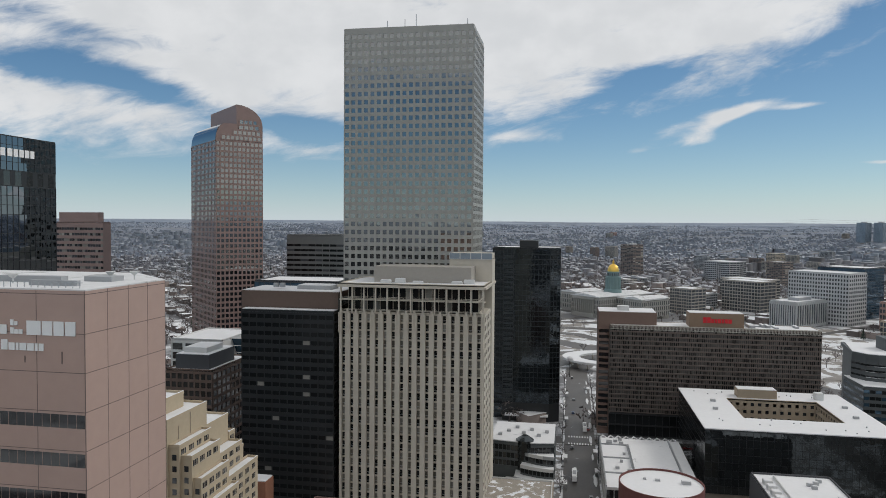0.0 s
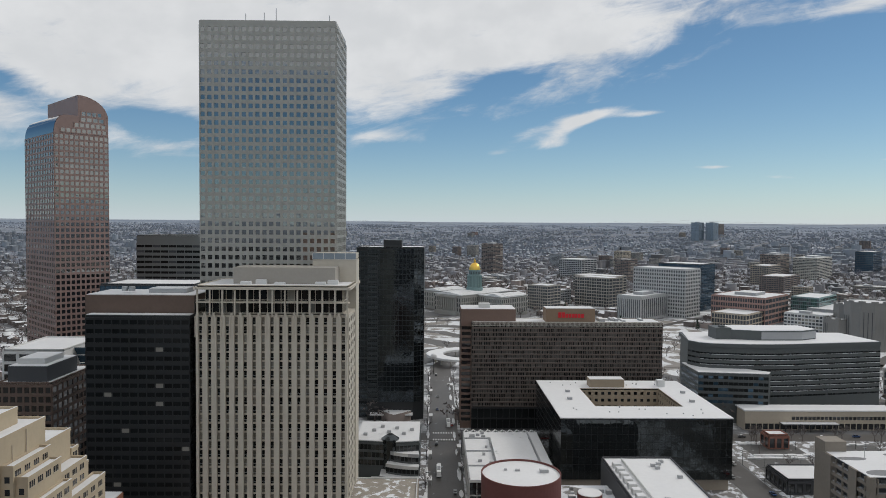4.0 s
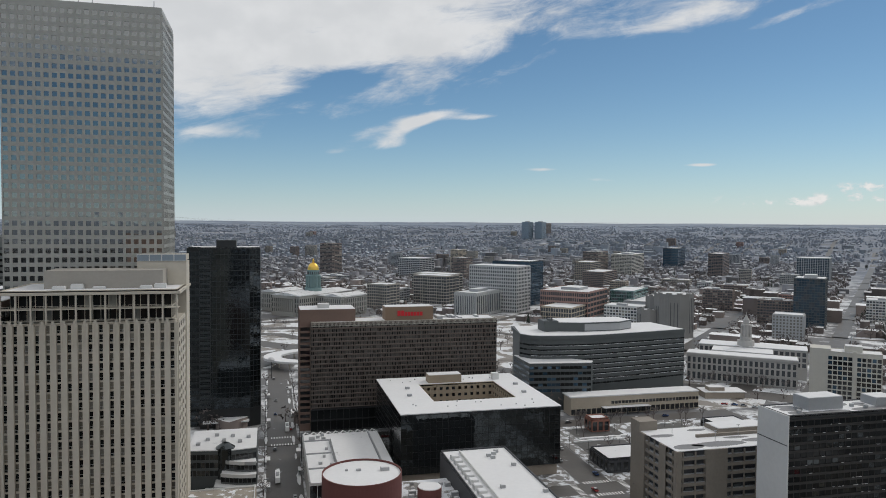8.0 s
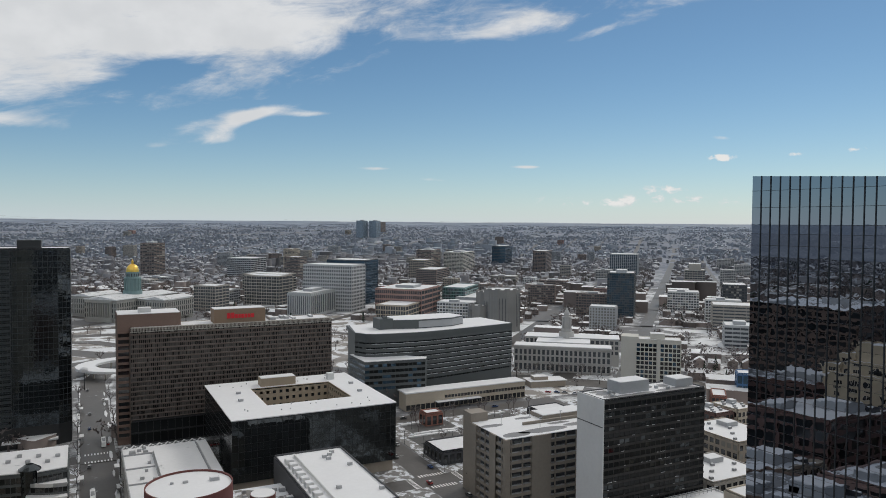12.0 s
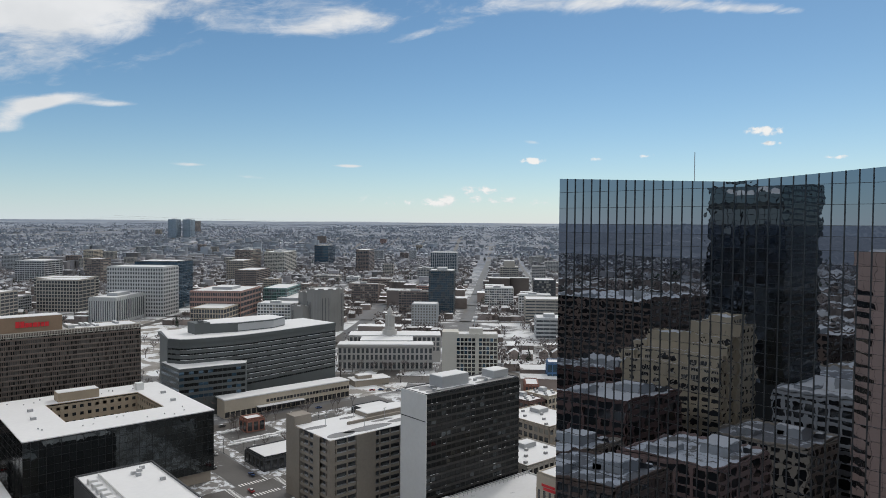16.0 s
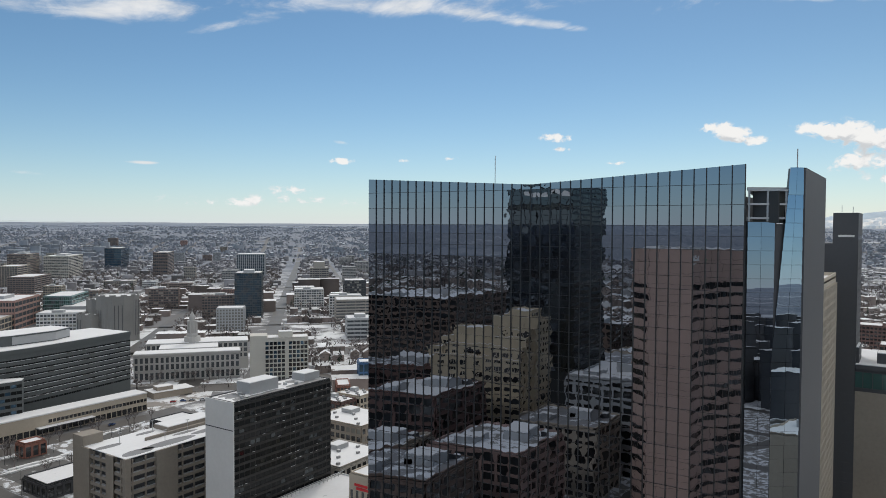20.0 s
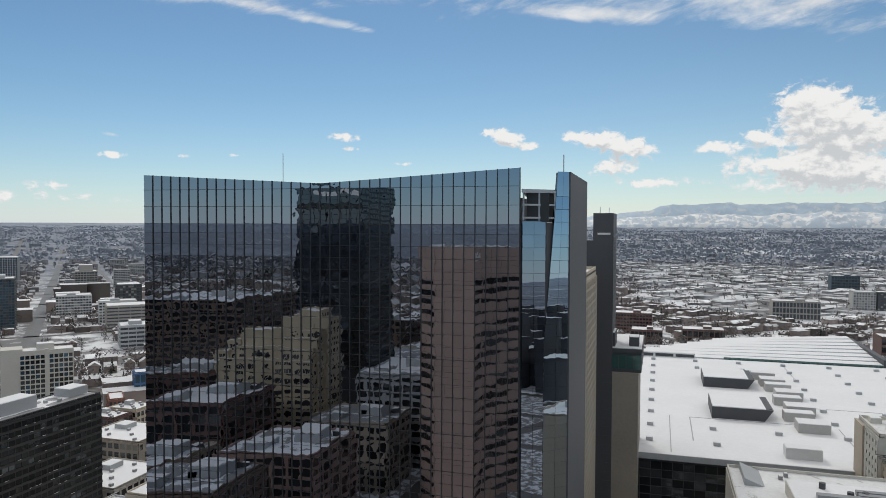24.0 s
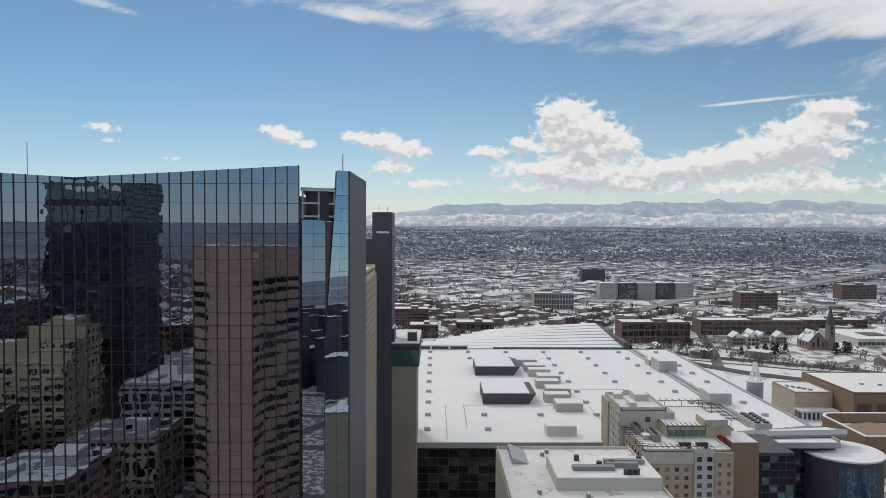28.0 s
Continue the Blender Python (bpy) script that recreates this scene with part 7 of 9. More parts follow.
        for (ya, za), (yb, zb) in zip(lo, lo[1:]):
            for m_, b0, t0, x0, x1 in ((q, None, 0.0, 13 * k, 13 * k + 12.6), (sn, 0.0, 0.7, 13 * k - 0.3, 13 * k + 12.3)):
                ea, eb = (0 if b0 is None else za, 0 if b0 is None else zb)
                m_.add([(x0, yb, eb), (x1, yb, eb), (x1, ya, ea), (x0, ya, ea), (x0, yb, zb + t0), (x1, yb, zb + t0), (x1, ya, za + t0), (x0, ya, za + t0)],
                       [(0, 3, 2, 1), (4, 5, 6, 7), (0, 1, 5, 4), (2, 3, 7, 6), (3, 0, 4, 7), (1, 2, 6, 5)])
        q.to("roof_rib", r, GREY)
        sn.to("rib_snow", r, SNOW)
    Mesh().box(-1, -4, 0, 104, -0.2, 38).to("end_wall", r, CHAR, "dark end wall of the ribbed roof")
    g = Mesh().box(-0.6, 0, 0, -0.1, 104, 33.4)
    facade(r, g, (-0.6, 104), (-0.6, 0), 32.2, 34.2, 34, 1, 0.3, 0.2, 0.3, 0.15, [GREENWIN], 34, 0)
    g.to("clerestory", r, TEAL)
    q = Mesh().box(-4, 124, 0, -0.3, 182, 36)
    facade(r, q, (-4, 182), (-4, 124), 32.8, 35.6, 4, 1, 1.6, 0.2, 0.6, 0.15, [CHAR], 4, 0, name="louvre")
    q.to("plant_wall", r, LIGHT)
    p = thing("entrance_canopy", "curved white roadway canopy beside the hall", "canopy", 590, -178)
    q = Mesh()
    for i in range(12):
        a0, a1 = math.pi * i / 12, math.pi * (i + 1) / 12
        o = lambda a, r_: (r_ * math.cos(a) * 1.2, r_ * math.sin(a) - 10)
        q.prism([o(a0, 18), o(a0, 26), o(a1, 26), o(a1, 18)], 15, 17)
    q.to("canopy", p, SNOW)
    Mesh().cyl(0, 0, 10, 0, 15, 20).to("core", p, GREY)
    # tower of white lattice
    t = thing("lattice_sculpture", "white steel lattice sculpture on a round base", "sculpture", 420, -191)
    Mesh().cyl(0, 0, 4.7, 0, 38, 24).to("base", t, GREY)
    Mesh().cyl(0, 0, 4.4, 38, 38.4, 24).to("base_snow", t, SNOW)
    for i in range(6):
        a = i * math.pi / 3
        q = Mesh(Matrix.Translation((3.4 * math.cos(a), 3.4 * math.sin(a), 38)) @ pose(0, 0, 0, 14 * math.sin(a), -14 * math.cos(a), 0))
        q.box(-0.3, -0.3, 0, 0.3, 0.3, 12)
        q.to("strut", t, SIGNWHITE)
    for z, r_ in ((42, 2.6), (46, 1.8)):
        q = Mesh()
        for i in range(6):
            a, c = i * math.pi / 3, (i + 1) * math.pi / 3
            q.prism([(r_ * math.cos(a), r_ * math.sin(a)), (r_ * math.cos(c), r_ * math.sin(c)), (r_ * .9 * math.cos(c), r_ * .9 * math.sin(c)), (r_ * .9 * math.cos(a), r_ * .9 * math.sin(a))], z, z + 0.5)
        q.to("ring", t, SIGNWHITE)


def suites_hotel():
    b = thing("suites_hotel", "cream and grey suites hotel with stepped snowy roofs and pergolas", "hotel", 262.5, -127)
    # front body with a grey bay between cream bays
    ms = Mesh().box(0, 22.5, 0, 31.5, 49, 46)
    facade(b, ms, (0, 49), (0, 31), 2, 41, 5, 12, 2.0, 0.2, 1.7, 0.2, [UMBERSHADE, WIN], 60, 0, lit=0.4)
    facade(b, ms, (31.5, 49), (0, 49), 2, 45, 8, 13, 1.8, 0.25, 1.7, 0.25, [WIN, WINLIT], 50, 0, lit=0.2)
    ms.to("wall", b, SANDY)
    Mesh().box(-0.25, 29.5, 41.6, 0.1, 49.2, 46).to("grey_band", b, IVORY, "pale grey upper wall band")
    gr = Mesh().box(-0.5, 22.4, 0, 0.2, 30, 46.2)
    facade(b, gr, (-0.5, 30), (-0.5, 22.4), 2, 45, 2, 13, 1.9, 0.2, 1.5, 0.2, [GREENWIN, WIN], 26, 0, lit=0.4)
    gr.to("grey_bay", b, IVORY)
    cr = Mesh().box(-0.9, 15.5, 0, 30, 22.5, 46)
    facade(b, cr, (-0.9, 22.4), (-0.9, 15.5), 2, 43, 2, 12, 2.2, 0.2, 1.8, 0.2, [UMBERSHADE], 24, 0)
    cr.to("cream_bay", b, SANDY)
    Mesh().box(9, 1.4, 0, 23, 12, 46.5).box(9, 12, 0, 20, 15.5, 44).to("brown_bay", b, UMBER, "blank brown stair bay")
    Mesh().box(9.4, 1.8, 46.5, 22.6, 11.6, 46.8).to("bay_snow", b, SNOW_ROOF)
    snow_roof(b, rect(0.3, 15.8, 31, 48.7), 46, MELTROOF, 0.9, IVORY)
    # tall rear block
    back = Mesh().box(28.2, 31, 0, 56, 50.4, 54)
    facade(b, back, (56, 50.4), (28.2, 50.4), 4, 53, 7, 15, 2.4, 0.25, 1.8, 0.25, [WIN, WINLIT, GREENWIN], 100, 0, lit=0.3)
    back.to("rear_wall", b, IVORY)
    Mesh().box(46, 50.3, 0, 58, 51.2, 53.6).to("cream_strip", b, SANDY)
    snow_roof(b, rect(28.5, 31.3, 55.7, 50.1), 54, MELTROOF, 1.5, IVORY)
    for x, y, w_, d, h in ((44, 34, 9, 6, 2.6), (34, 42, 6, 3, 1.6), (48, 44, 4, 4, 2.0)):
        roof_box(b, x, y, x + w_, y + d, 54.2, 54.2 + h, IVORY, "roof_unit")
    Mesh().box(28.0, 38, 49.5, 28.25, 40, 51.5).to("window", b, WIN)
    # roof terrace with the green-glazed lounge
    d = Mesh().box(17, 9, 0, 49, 35, 50.4)
    facade(b, d, (17, 34.6), (17, 19.2), 46.7, 49.6, 6, 1, 0.25, 0.15, 0.4, 0.12, [GREENWIN], 6, 0, name="lounge_window")
    d.to("lounge_wall", b, SANDY)
    snow_roof(b, rect(17.3, 9.3, 48.7, 34.7), 50.4, SNOW_ROOF, 0.5, SANDY)
    roof_box(b, 16.8, 10.5, 27, 19.6, 50.4, 53.2, SANDY, "lift_house")
    Mesh().box(16.7, 13, 50.6, 16.85, 17, 52.6).to("door_panel", b, STONE)
    for i in range(4):
        Mesh().box(28 + i * 3.2, 28, 50.6, 30.8 + i * 3.2, 32, 53.4).to("cooler", b, METAL)
    # open pergolas: thin dark beams on slim posts round the roof edges
    for i in range(15):
        Mesh().box(17 + i * 2.2, 5.5, 53.2, 17.22 + i * 2.2, 13.5, 53.42).to("pergola_beam", b, CHAR)
    for i in range(9):
        Mesh().box(12.5, 19.5 + i * 1.9, 51.8, 18.5, 19.72 + i * 1.9, 52.0).to("pergola_beam", b, CHAR)
        Mesh().box(46.5, 10 + i * 2.8, 53.3, 52, 10.22 + i * 2.8, 53.5).to("pergola_beam", b, CHAR)
    for i in range(12):
        Mesh().box(-2.4 if i < 8 else -1.4, 23 + i * 2.1, 47.9, 3.4, 23.2 + i * 2.1, 48.1).to("pergola_beam", b, CHAR)
        Mesh().box(1 + i * 2.4, 47, 47.9, 1.2 + i * 2.4, 51.4, 48.1).to("pergola_beam", b, CHAR)
    for x0, y0, x1, y1, z in ((17, 8.5, 50, 8.7, 53.0), (14.5, 19.5, 14.7, 36, 51.6), (49, 9, 49.2, 34, 53.1), (0.4, 22.5, 0.6, 48.5, 47.7), (0.5, 48.8, 30, 49, 47.7)):
        Mesh().box(x0, y0, z, x1, y1, z + 0.2).to("pergola_rail", b, CHAR)
        for f in (0.05, 0.35, 0.65, 0.95):
            x, y = x0 + (x1 - x0) * f, y0 + (y1 - y0) * f
            Mesh().box(x - 0.1, y - 0.1, z - 2.4, x + 0.1, y + 0.1, z).to("pergola_post", b, CHAR)
    for k, (x, y) in enumerate(((11, 39), (20, 43))):
        c = Mesh().box(x, y, 46.4, x + 10, y + 3, 49.2)
        c.to("cooler", b, DUCT)
        for i in range(5):
            Mesh().cyl(x + 1.2 + i * 1.9, y + 1.5, 0.75, 49.2, 49.6, 10).to("cooler_fan", b, BLACK)
    # bent ducts on the front roof
    for y in (23.5, 30):
        Mesh().box(3, y, 46.3, 4.6, y + 1.2, 48.4).box(3, y + 1.2, 47.2, 4.6, y + 4.4, 48.4).to("duct", b, BLACK)
    roof_box(b, 14, 40, 18, 45, 46.2, 47.8, METAL, "roof_unit")
    Mesh().box(15.5, 12.9, 46.2, 17, 14.4, 47.4).to("red_unit", b, SIGNRED, "small red roof housing")
    g = Mesh().box(24, -20, 0, 50, 4, 38)
    facade(b, g, (24, 0), (24, -20), 0, 37, 6, 12, 0.2, 0.15, 0.3, 0.15, [DEEPWIN, GREENWIN], 60, 0.1, lit=0.2)
    g.to("glass_hall", b, CHAR)


def low_hotel_front():
    b = thing("front_hotel", "low pale hotel with a snowy roof and ducts", "hotel", 200, -112)
    Mesh().box(0, 42, 0, 53, 90, 50).to("wall", b, IVORY)
    snow_roof(b, rect(0.3, 42.3, 52.7, 89.7), 50, MELTROOF, 1.2, IVORY)
    roof_box(b, 12, 43, 33, 75, 50, 54, IVORY, "upper_storey")
    Mesh().add([(36, 80, 50.2), (52, 80, 50.2), (52, 86, 52.5), (36, 86, 52.5), (36, 86, 50.2), (52, 86, 50.2)], [(0, 1, 2, 3), (5, 4, 3, 2), (0, 3, 4), (1, 5, 2)]).to("screen_panel", b, GREY, "sloping grey roof screen")
    Mesh().box(18, 56, 54.2, 20.5, 69, 55.6).box(20.5, 48, 54.2, 22.5, 58, 55.8).box(24, 45, 54.2, 26, 58, 55.6).to("duct", b, DUCT)
    for x, y in ((22, 60), (28, 66), (23, 56), (15, 50), (15, 51.6), (15, 53.2), (27, 46)):
        Mesh().cyl(x, y, 0.9, 54.2, 56, 10).to("roof_fan", b, CHAR)
    for x, y in ((44, 74), (47, 72), (40, 60), (9, 80), (6, 66)):
        roof_box(b, x, y, x + 1.6, y + 1.2, 50.3, 51.4, DUCT, "roof_unit")


def arts_complex():
    for x, y, w_, d, h, m, lab in ((461, -384, 67, 109, 21, UMBER, "brown windowless theatre block with a snowy roof"), (484, -274, 34, 26, 16, BUFF, "buff stone hall over a white arcade")):
        b = block("theatre_hall", lab, "theatre", x, y, 0, w_, d, h, m, {"l": (8, 1)} if m is UMBER else {}, [DARKBRICK], 16, pw=4, sh=12, pd=0.2, sd=0.15, roofm=SNOW)
        roof_box(b, w_ * 0.3, d * 0.55, w_ * 0.45, d * 0.62, h, h + 1.5, m)
        for k in range(5):
            roof_box(b, w_ * 0.2 + k * 3, d * (0.4 + 0.1 * k), w_ * 0.2 + k * 3 + 2, d * (0.4 + 0.1 * k) + 2, h + 0.2, h + 1.2, DUCT, "roof_unit")
    # concert hall: a high rim wall with a rounded corner round a sunken snowy roof
    b = thing("theatre_hall", "brown curved-edged concert hall with snow on its rim", "theatre", 349, -330)
    outer = [(14, 0), (62, 0), (62, 96)] + [(53 + 9 * math.cos(a), 98 + 9 * math.sin(a)) for a in (0.0, 0.4, 0.8, 1.2, 1.57)] + [(14, 107)]
    inner = [(15.6, 1.6), (60.4, 1.6), (60.4, 96)] + [(53 + 7.4 * math.cos(a), 98 + 7.4 * math.sin(a)) for a in (0.0, 0.4, 0.8, 1.2, 1.57)] + [(15.6, 105.4)]
    n = len(outer)
    rim, cap = Mesh(), Mesh()
    for k in range(n):
        e = (k + 1) % n
        q = [outer[k], outer[e], inner[e], inner[k]]
        rim.prism(q, 0, 21.6)
        cap.prism(q, 21.6, 22)
    rim.to("rim_wall", b, UMBER)
    cap.to("rim_snow", b, SNOW)
    Mesh().prism(inner, 0, 16).to("roof", b, WETROOF)
    Mesh().prism([(17, 3), (42, 3), (42, 60), (17, 76)], 16, 16.3).to("roof_snow", b, SNOW)
    Mesh().prism([(44, 4), (59, 4), (59, 94), (50, 97), (44, 70)], 16, 16.25).to("roof_snow", b, MELT)
    Mesh().prism([(17, 80), (44, 72), (52, 104), (17, 104)], 16, 19.5, 0, [(17, 80), (44, 72), (50, 84), (17, 92)]).to("stage_slope", b, UMBER)
    Mesh().box(46, 40, 16.2, 55, 56, 19).to("plant_room", b, CHAR)
    Mesh().box(45.8, 39.8, 19, 55.2, 56.2, 19.4).to("plant_snow", b, SNOW)
    ar = thing("arcade", "white arcade with narrow arches beside the theatre", "arcade", 474, -273)
    for i in range(9):
        Mesh().box(0, i * 3, 0, 1, i * 3 + 0.8, 5).to("pillar", ar, LIGHT)
    Mesh().box(-0.4, -0.3, 5, 9.6, 25.4, 6.2).to("lintel", ar, LIGHT)
    Mesh().box(6, 0, 0, 7, 25, 5).to("back_wall", ar, TAN)
    wf = block("college_hall", "low white-roofed library with a square roof court", "building", 766, -560, 0, 80, 100, 8, IVORY, {"l": (20, 1)}, [WIN], 20, pw=0.5, sh=4, roofm=SNOW)
    # dark raised slab stands in for the shade inside the roof court
    Mesh().box(25, 50, 8.2, 50, 74, 8.9).to("roof_court", wf, CHAR)
    r = thing("round_theatre", "round dark-walled pavilion under a snowy half-disc roof", "theatre", 322, -187)
    Mesh().cyl(0, 0, 17, 0, 27, 40).to("wall", r, CHAR)
    Mesh().cyl(0, 0, 17.4, 27, 27.8, 40).to("roof_snow", r, SNOW)
    for i in range(16):
        q = Mesh(Matrix.Rotation(2.6 + i * 0.06, 4, "Z"))
        q.box(17.02, -0.48, 10, 17.2, 0.48, 25)
        q.to("wall_screen", r, BLUEWIN)
    k = thing("canopy_roof", "grey metal curved canopy over the hall corner", "canopy", 318, -184)
    leaf = [(12, 42), (4, 44), (6, 14), (7, -7), (15, -12), (22, 3), (17.6, 19)]
    Mesh().prism(leaf, 33, 34.2).to("canopy", k, DUCT)
    Mesh().prism([(14, 26), (12, 26), (14, -6), (18, -4)], 34.2, 34.4).to("canopy_snow", k, SNOW)


def westside():
    for row in (("dormitory", "long red brick dormitory with rows of windows", 896, 53, 897, 8, 24.5, DARKBRICK, 12, 6), ("school_building", "grey stone school with tall windows", 1108, -155, 1110, -217, 25, TAUPE, 14, 3),
                ("office_building", "dark blue glass office on the far flats", 1650, -342, 1652, -395, 30, BLUEPANEL, 10, 5), ("college_hall", "long low brick college hall", 787, -208, 788, -284, 23, DARKBRICK, 12, 3),
                ("college_hall", "dark brick campus building under flat snow roofs", 851, -320, 852, -449, 17, BROWN, 18, 3), ("college_hall", "brick campus building with a white roof", 880, -452, 880, -540, 14, DARKBRICK, 12, 3),
                ("office_building", "dark office block by the viaduct", 1279, -737, 1280, -800, 26, BROWN, 10, 5), ("college_building", "brown brick mid-rise campus building", 1116, -482, 1117, -541, 26, BROWN, 10, 5),
                ("warehouse", "brick warehouse beyond the hall", 820, 30, 820, -4, 15, DARKBRICK, 8, 2), ("warehouse", "brown warehouse among bare trees", 835, -25, 835, -70, 16, BROWN, 8, 2)):
        nm, lab, lx, ly, rx, ry, h, m, c, r = row
        L = abs(ry - ly)
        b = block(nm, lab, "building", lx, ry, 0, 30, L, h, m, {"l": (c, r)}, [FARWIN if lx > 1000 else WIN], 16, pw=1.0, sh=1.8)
        roof_box(b, 8, L * 0.3, 20, L * 0.5, h, h + 3, m)
    for k in range(5):
        y = -293 - k * 34
        b = block("apartment_block", "white and charcoal apartment block in a long row", "building", 1266, y - 33, 0, 30, 32, 28.5, CHAR if k % 2 else STONE, {"l": (8, 7)}, [FARWIN, WINLIT], 14, group="apartment row", lit=0.3, pw=1.6, sh=1.6)
    c = thing("church", "stone church with a steep roof and tall spire", "church", 747, -420)
    Mesh().box(0, 4, 0, 24, 24, 9).to("nave", c, MIDBROWN)
    Mesh().add([(0, 4, 9), (0, 24, 9), (0, 14, 19.4), (24, 4, 9), (24, 24, 9), (24, 14, 19.4)], [(0, 2, 1), (3, 4, 5)]).to("gable", c, MIDBROWN)
    Mesh().add([(-0.5, 3.4, 8.7), (-0.5, 24.6, 8.7), (-0.5, 14, 19.8), (24.5, 3.4, 8.7), (24.5, 24.6, 8.7), (24.5, 14, 19.8)], [(0, 3, 5, 2), (1, 2, 5, 4)]).to("roof", c, MELT)
    for y in (8, 13, 18):
        Mesh().box(-0.12, y, 3, -0.02, y + 1.8, 8.4 if y != 13 else 13).to("window", c, WIN)
    for k in range(3):
        Mesh().box(3 + k * 6.5, 24.02, 3, 5 + k * 6.5, 24.12, 7).to("window", c, WIN)
    Mesh().box(-2, -3, 0, 5, 4, 27).to("tower", c, MIDBROWN)
    Mesh().prism([(-2.3, -3.3), (5.3, -3.3), (5.3, 4.3), (-2.3, 4.3)], 27, 46, 0, [(1.4, 0.4), (1.6, 0.4), (1.6, 0.6), (1.4, 0.6)]).to("spire", c, CHAR)
    for z in (16, 22):
        Mesh().box(-2.1, -0.6, z, -2, 1.6, z + 4).to("window", c, WIN)
    for x, y, w_, d, h, peak, m in ((774, -356, 16, 13, 9, 17, SANDY), (778, -340, 14, 12, 8, 14, MIDBROWN), (793, -376, 16, 14, 7, 12, TAUPE), (790, -394, 12, 12, 7, 13, TAN)):
        b = block("gabled_house", "gabled stone house with melting snow near the church", "house", x, y, 0, w_, d, h, m, {"l": (3, 2)}, [WIN], 6, group="houses near the church")
        Mesh().add([(-0.4, -0.4, h + 0.3), (w_ + 0.4, -0.4, h + 0.3), (w_ + 0.4, d + 0.4, h + 0.3), (-0.4, d + 0.4, h + 0.3), (-0.4, d / 2, peak), (w_ + 0.4, d / 2, peak)], [(0, 1, 5, 4), (2, 3, 4, 5), (0, 4, 3), (1, 2, 5)]).to("roof", b, MELT)
    # elevated road on piers
    v = thing("viaduct", "long elevated concrete road sweeping over the flats", "viaduct", 0, 0)
    pts = [(1060, -300), (1116, -380), (1212, -513), (1418, -737), (1650, -965), (1914, -1222), (2300, -1600)]
    dk, sn = Mesh(), Mesh()
    for (x0, y0), (x1, y1) in zip(pts, pts[1:]):
        d = Vector((x1 - x0, y1 - y0)).normalized()
        s = Vector((-d.y, d.x)) * 12
        z0, z1 = lift(math.hypot(x0, y0)), lift(math.hypot(x1, y1))
        h0, h1 = (2 if (x0, y0) == pts[0] else 12) + z0, 12 + z1
        q = [(x0 - s.x, y0 - s.y), (x1 - s.x, y1 - s.y), (x1 + s.x, y1 + s.y), (x0 + s.x, y0 + s.y)]
        hh = (h0, h1, h1, h0)
        dk.add([(*p, e) for p, e in zip(q, hh)] + [(*p, e + 2) for p, e in zip(q, hh)], [(3, 2, 1, 0), (4, 5, 6, 7), (0, 1, 5, 4), (1, 2, 6, 5), (2, 3, 7, 6), (3, 0, 4, 7)])
        sn.add([(x0 - s.x * 1.02, y0 - s.y * 1.02, h0 + 3), (x1 - s.x * 1.02, y1 - s.y * 1.02, h1 + 3), (x1 - s.x * 0.9, y1 - s.y * 0.9, h1 + 3), (x0 - s.x * 0.9, y0 - s.y * 0.9, h0 + 3),
                (x0 - s.x * 1.02, y0 - s.y * 1.02, h0 + 1.9), (x1 - s.x * 1.02, y1 - s.y * 1.02, h1 + 1.9), (x1 - s.x * 0.9, y1 - s.y * 0.9, h1 + 1.9), (x0 - s.x * 0.9, y0 - s.y * 0.9, h0 + 1.9)],
               [(0, 1, 2, 3), (4, 5, 1, 0), (7, 6, 2, 3), (4, 0, 3, 7), (5, 1, 2, 6)])
        n = max(2, int(math.hypot(x1 - x0, y1 - y0) / 45))
        for i in range(n):
            f = i / n
            e = h0 + (h1 - h0) * f
            Mesh().cyl(x0 + (x1 - x0) * f, y0 + (y1 - y0) * f, 1.6, z0 + (z1 - z0) * f - 1, e, 8).to("pier", v, GREY)
    dk.to("deck", v, ROADWAY)
    sn.to("barrier", v, STONE)


for f in (convention_hall, suites_hotel, low_hotel_front, arts_complex, westside):
    f()

# civic square, bus terminal, street furniture, cars and single trees
lawn = Mesh()
lawn.prism([(-60, 655), (330, 640), (330, 960), (-60, 985)], -0.2, 0.12)
lawn.prism([(24, 520), (330, 500), (330, 640), (24, 655)], -0.2, 0.12)
lawn.prism([(300, 440), (345, 440), (420, 520), (300, 620)], -0.2, 0.1)
lawn.prism([(655, -440), (745, -440), (745, -330), (655, -300)], -0.2, 0.1)
tagged(lawn.to("lawn", None, mat("park_snow", (0.68, 0.69, 0.70), 0.8, var=0.14, big=0.02, fine=0.3, spots=(0.25, 0.23, 0.21), spot_at=0.51)), "snow-covered lawns of the civic square", "lawn", kind="structure")
av = Mesh()


def lane(pts, half, z=0.22):
    for (x0, y0), (x1, y1) in zip(pts, pts[1:]):
        d = Vector((x1 - x0, y1 - y0)).normalized()
        s = Vector((-d.y, d.x)) * half
        e = d * half * 0.3
        av.prism([(x0 - s.x - e.x, y0 - s.y - e.y), (x1 - s.x + e.x, y1 - s.y + e.y), (x1 + s.x + e.x, y1 + s.y + e.y), (x0 + s.x - e.x, y0 + s.y - e.y)][::1], z - 0.3, z)
        z += 0.004


lane([(-200, 505), (-40, 640), (60, 760), (200, 930), (330, 1080)], 15)
lane([(460, 380), (330, 505), (200, 600), (90, 690), (-60, 840)], 13, 0.27)
lane([(7, 425), (7, 648)], 9, 0.3)
lane([(7, 640), (20, 690), (60, 730)], 9, 0.32)
lane([(100, 800), (160, 790), (210, 830), (190, 880), (120, 860), (100, 800)], 3, 0.3)
lane([(230, 640), (300, 720), (330, 800)], 4, 0.3)
lane([(-60, 700), (20, 735), (45, 800), (10, 850), (-60, 870)], 8, 0.36)
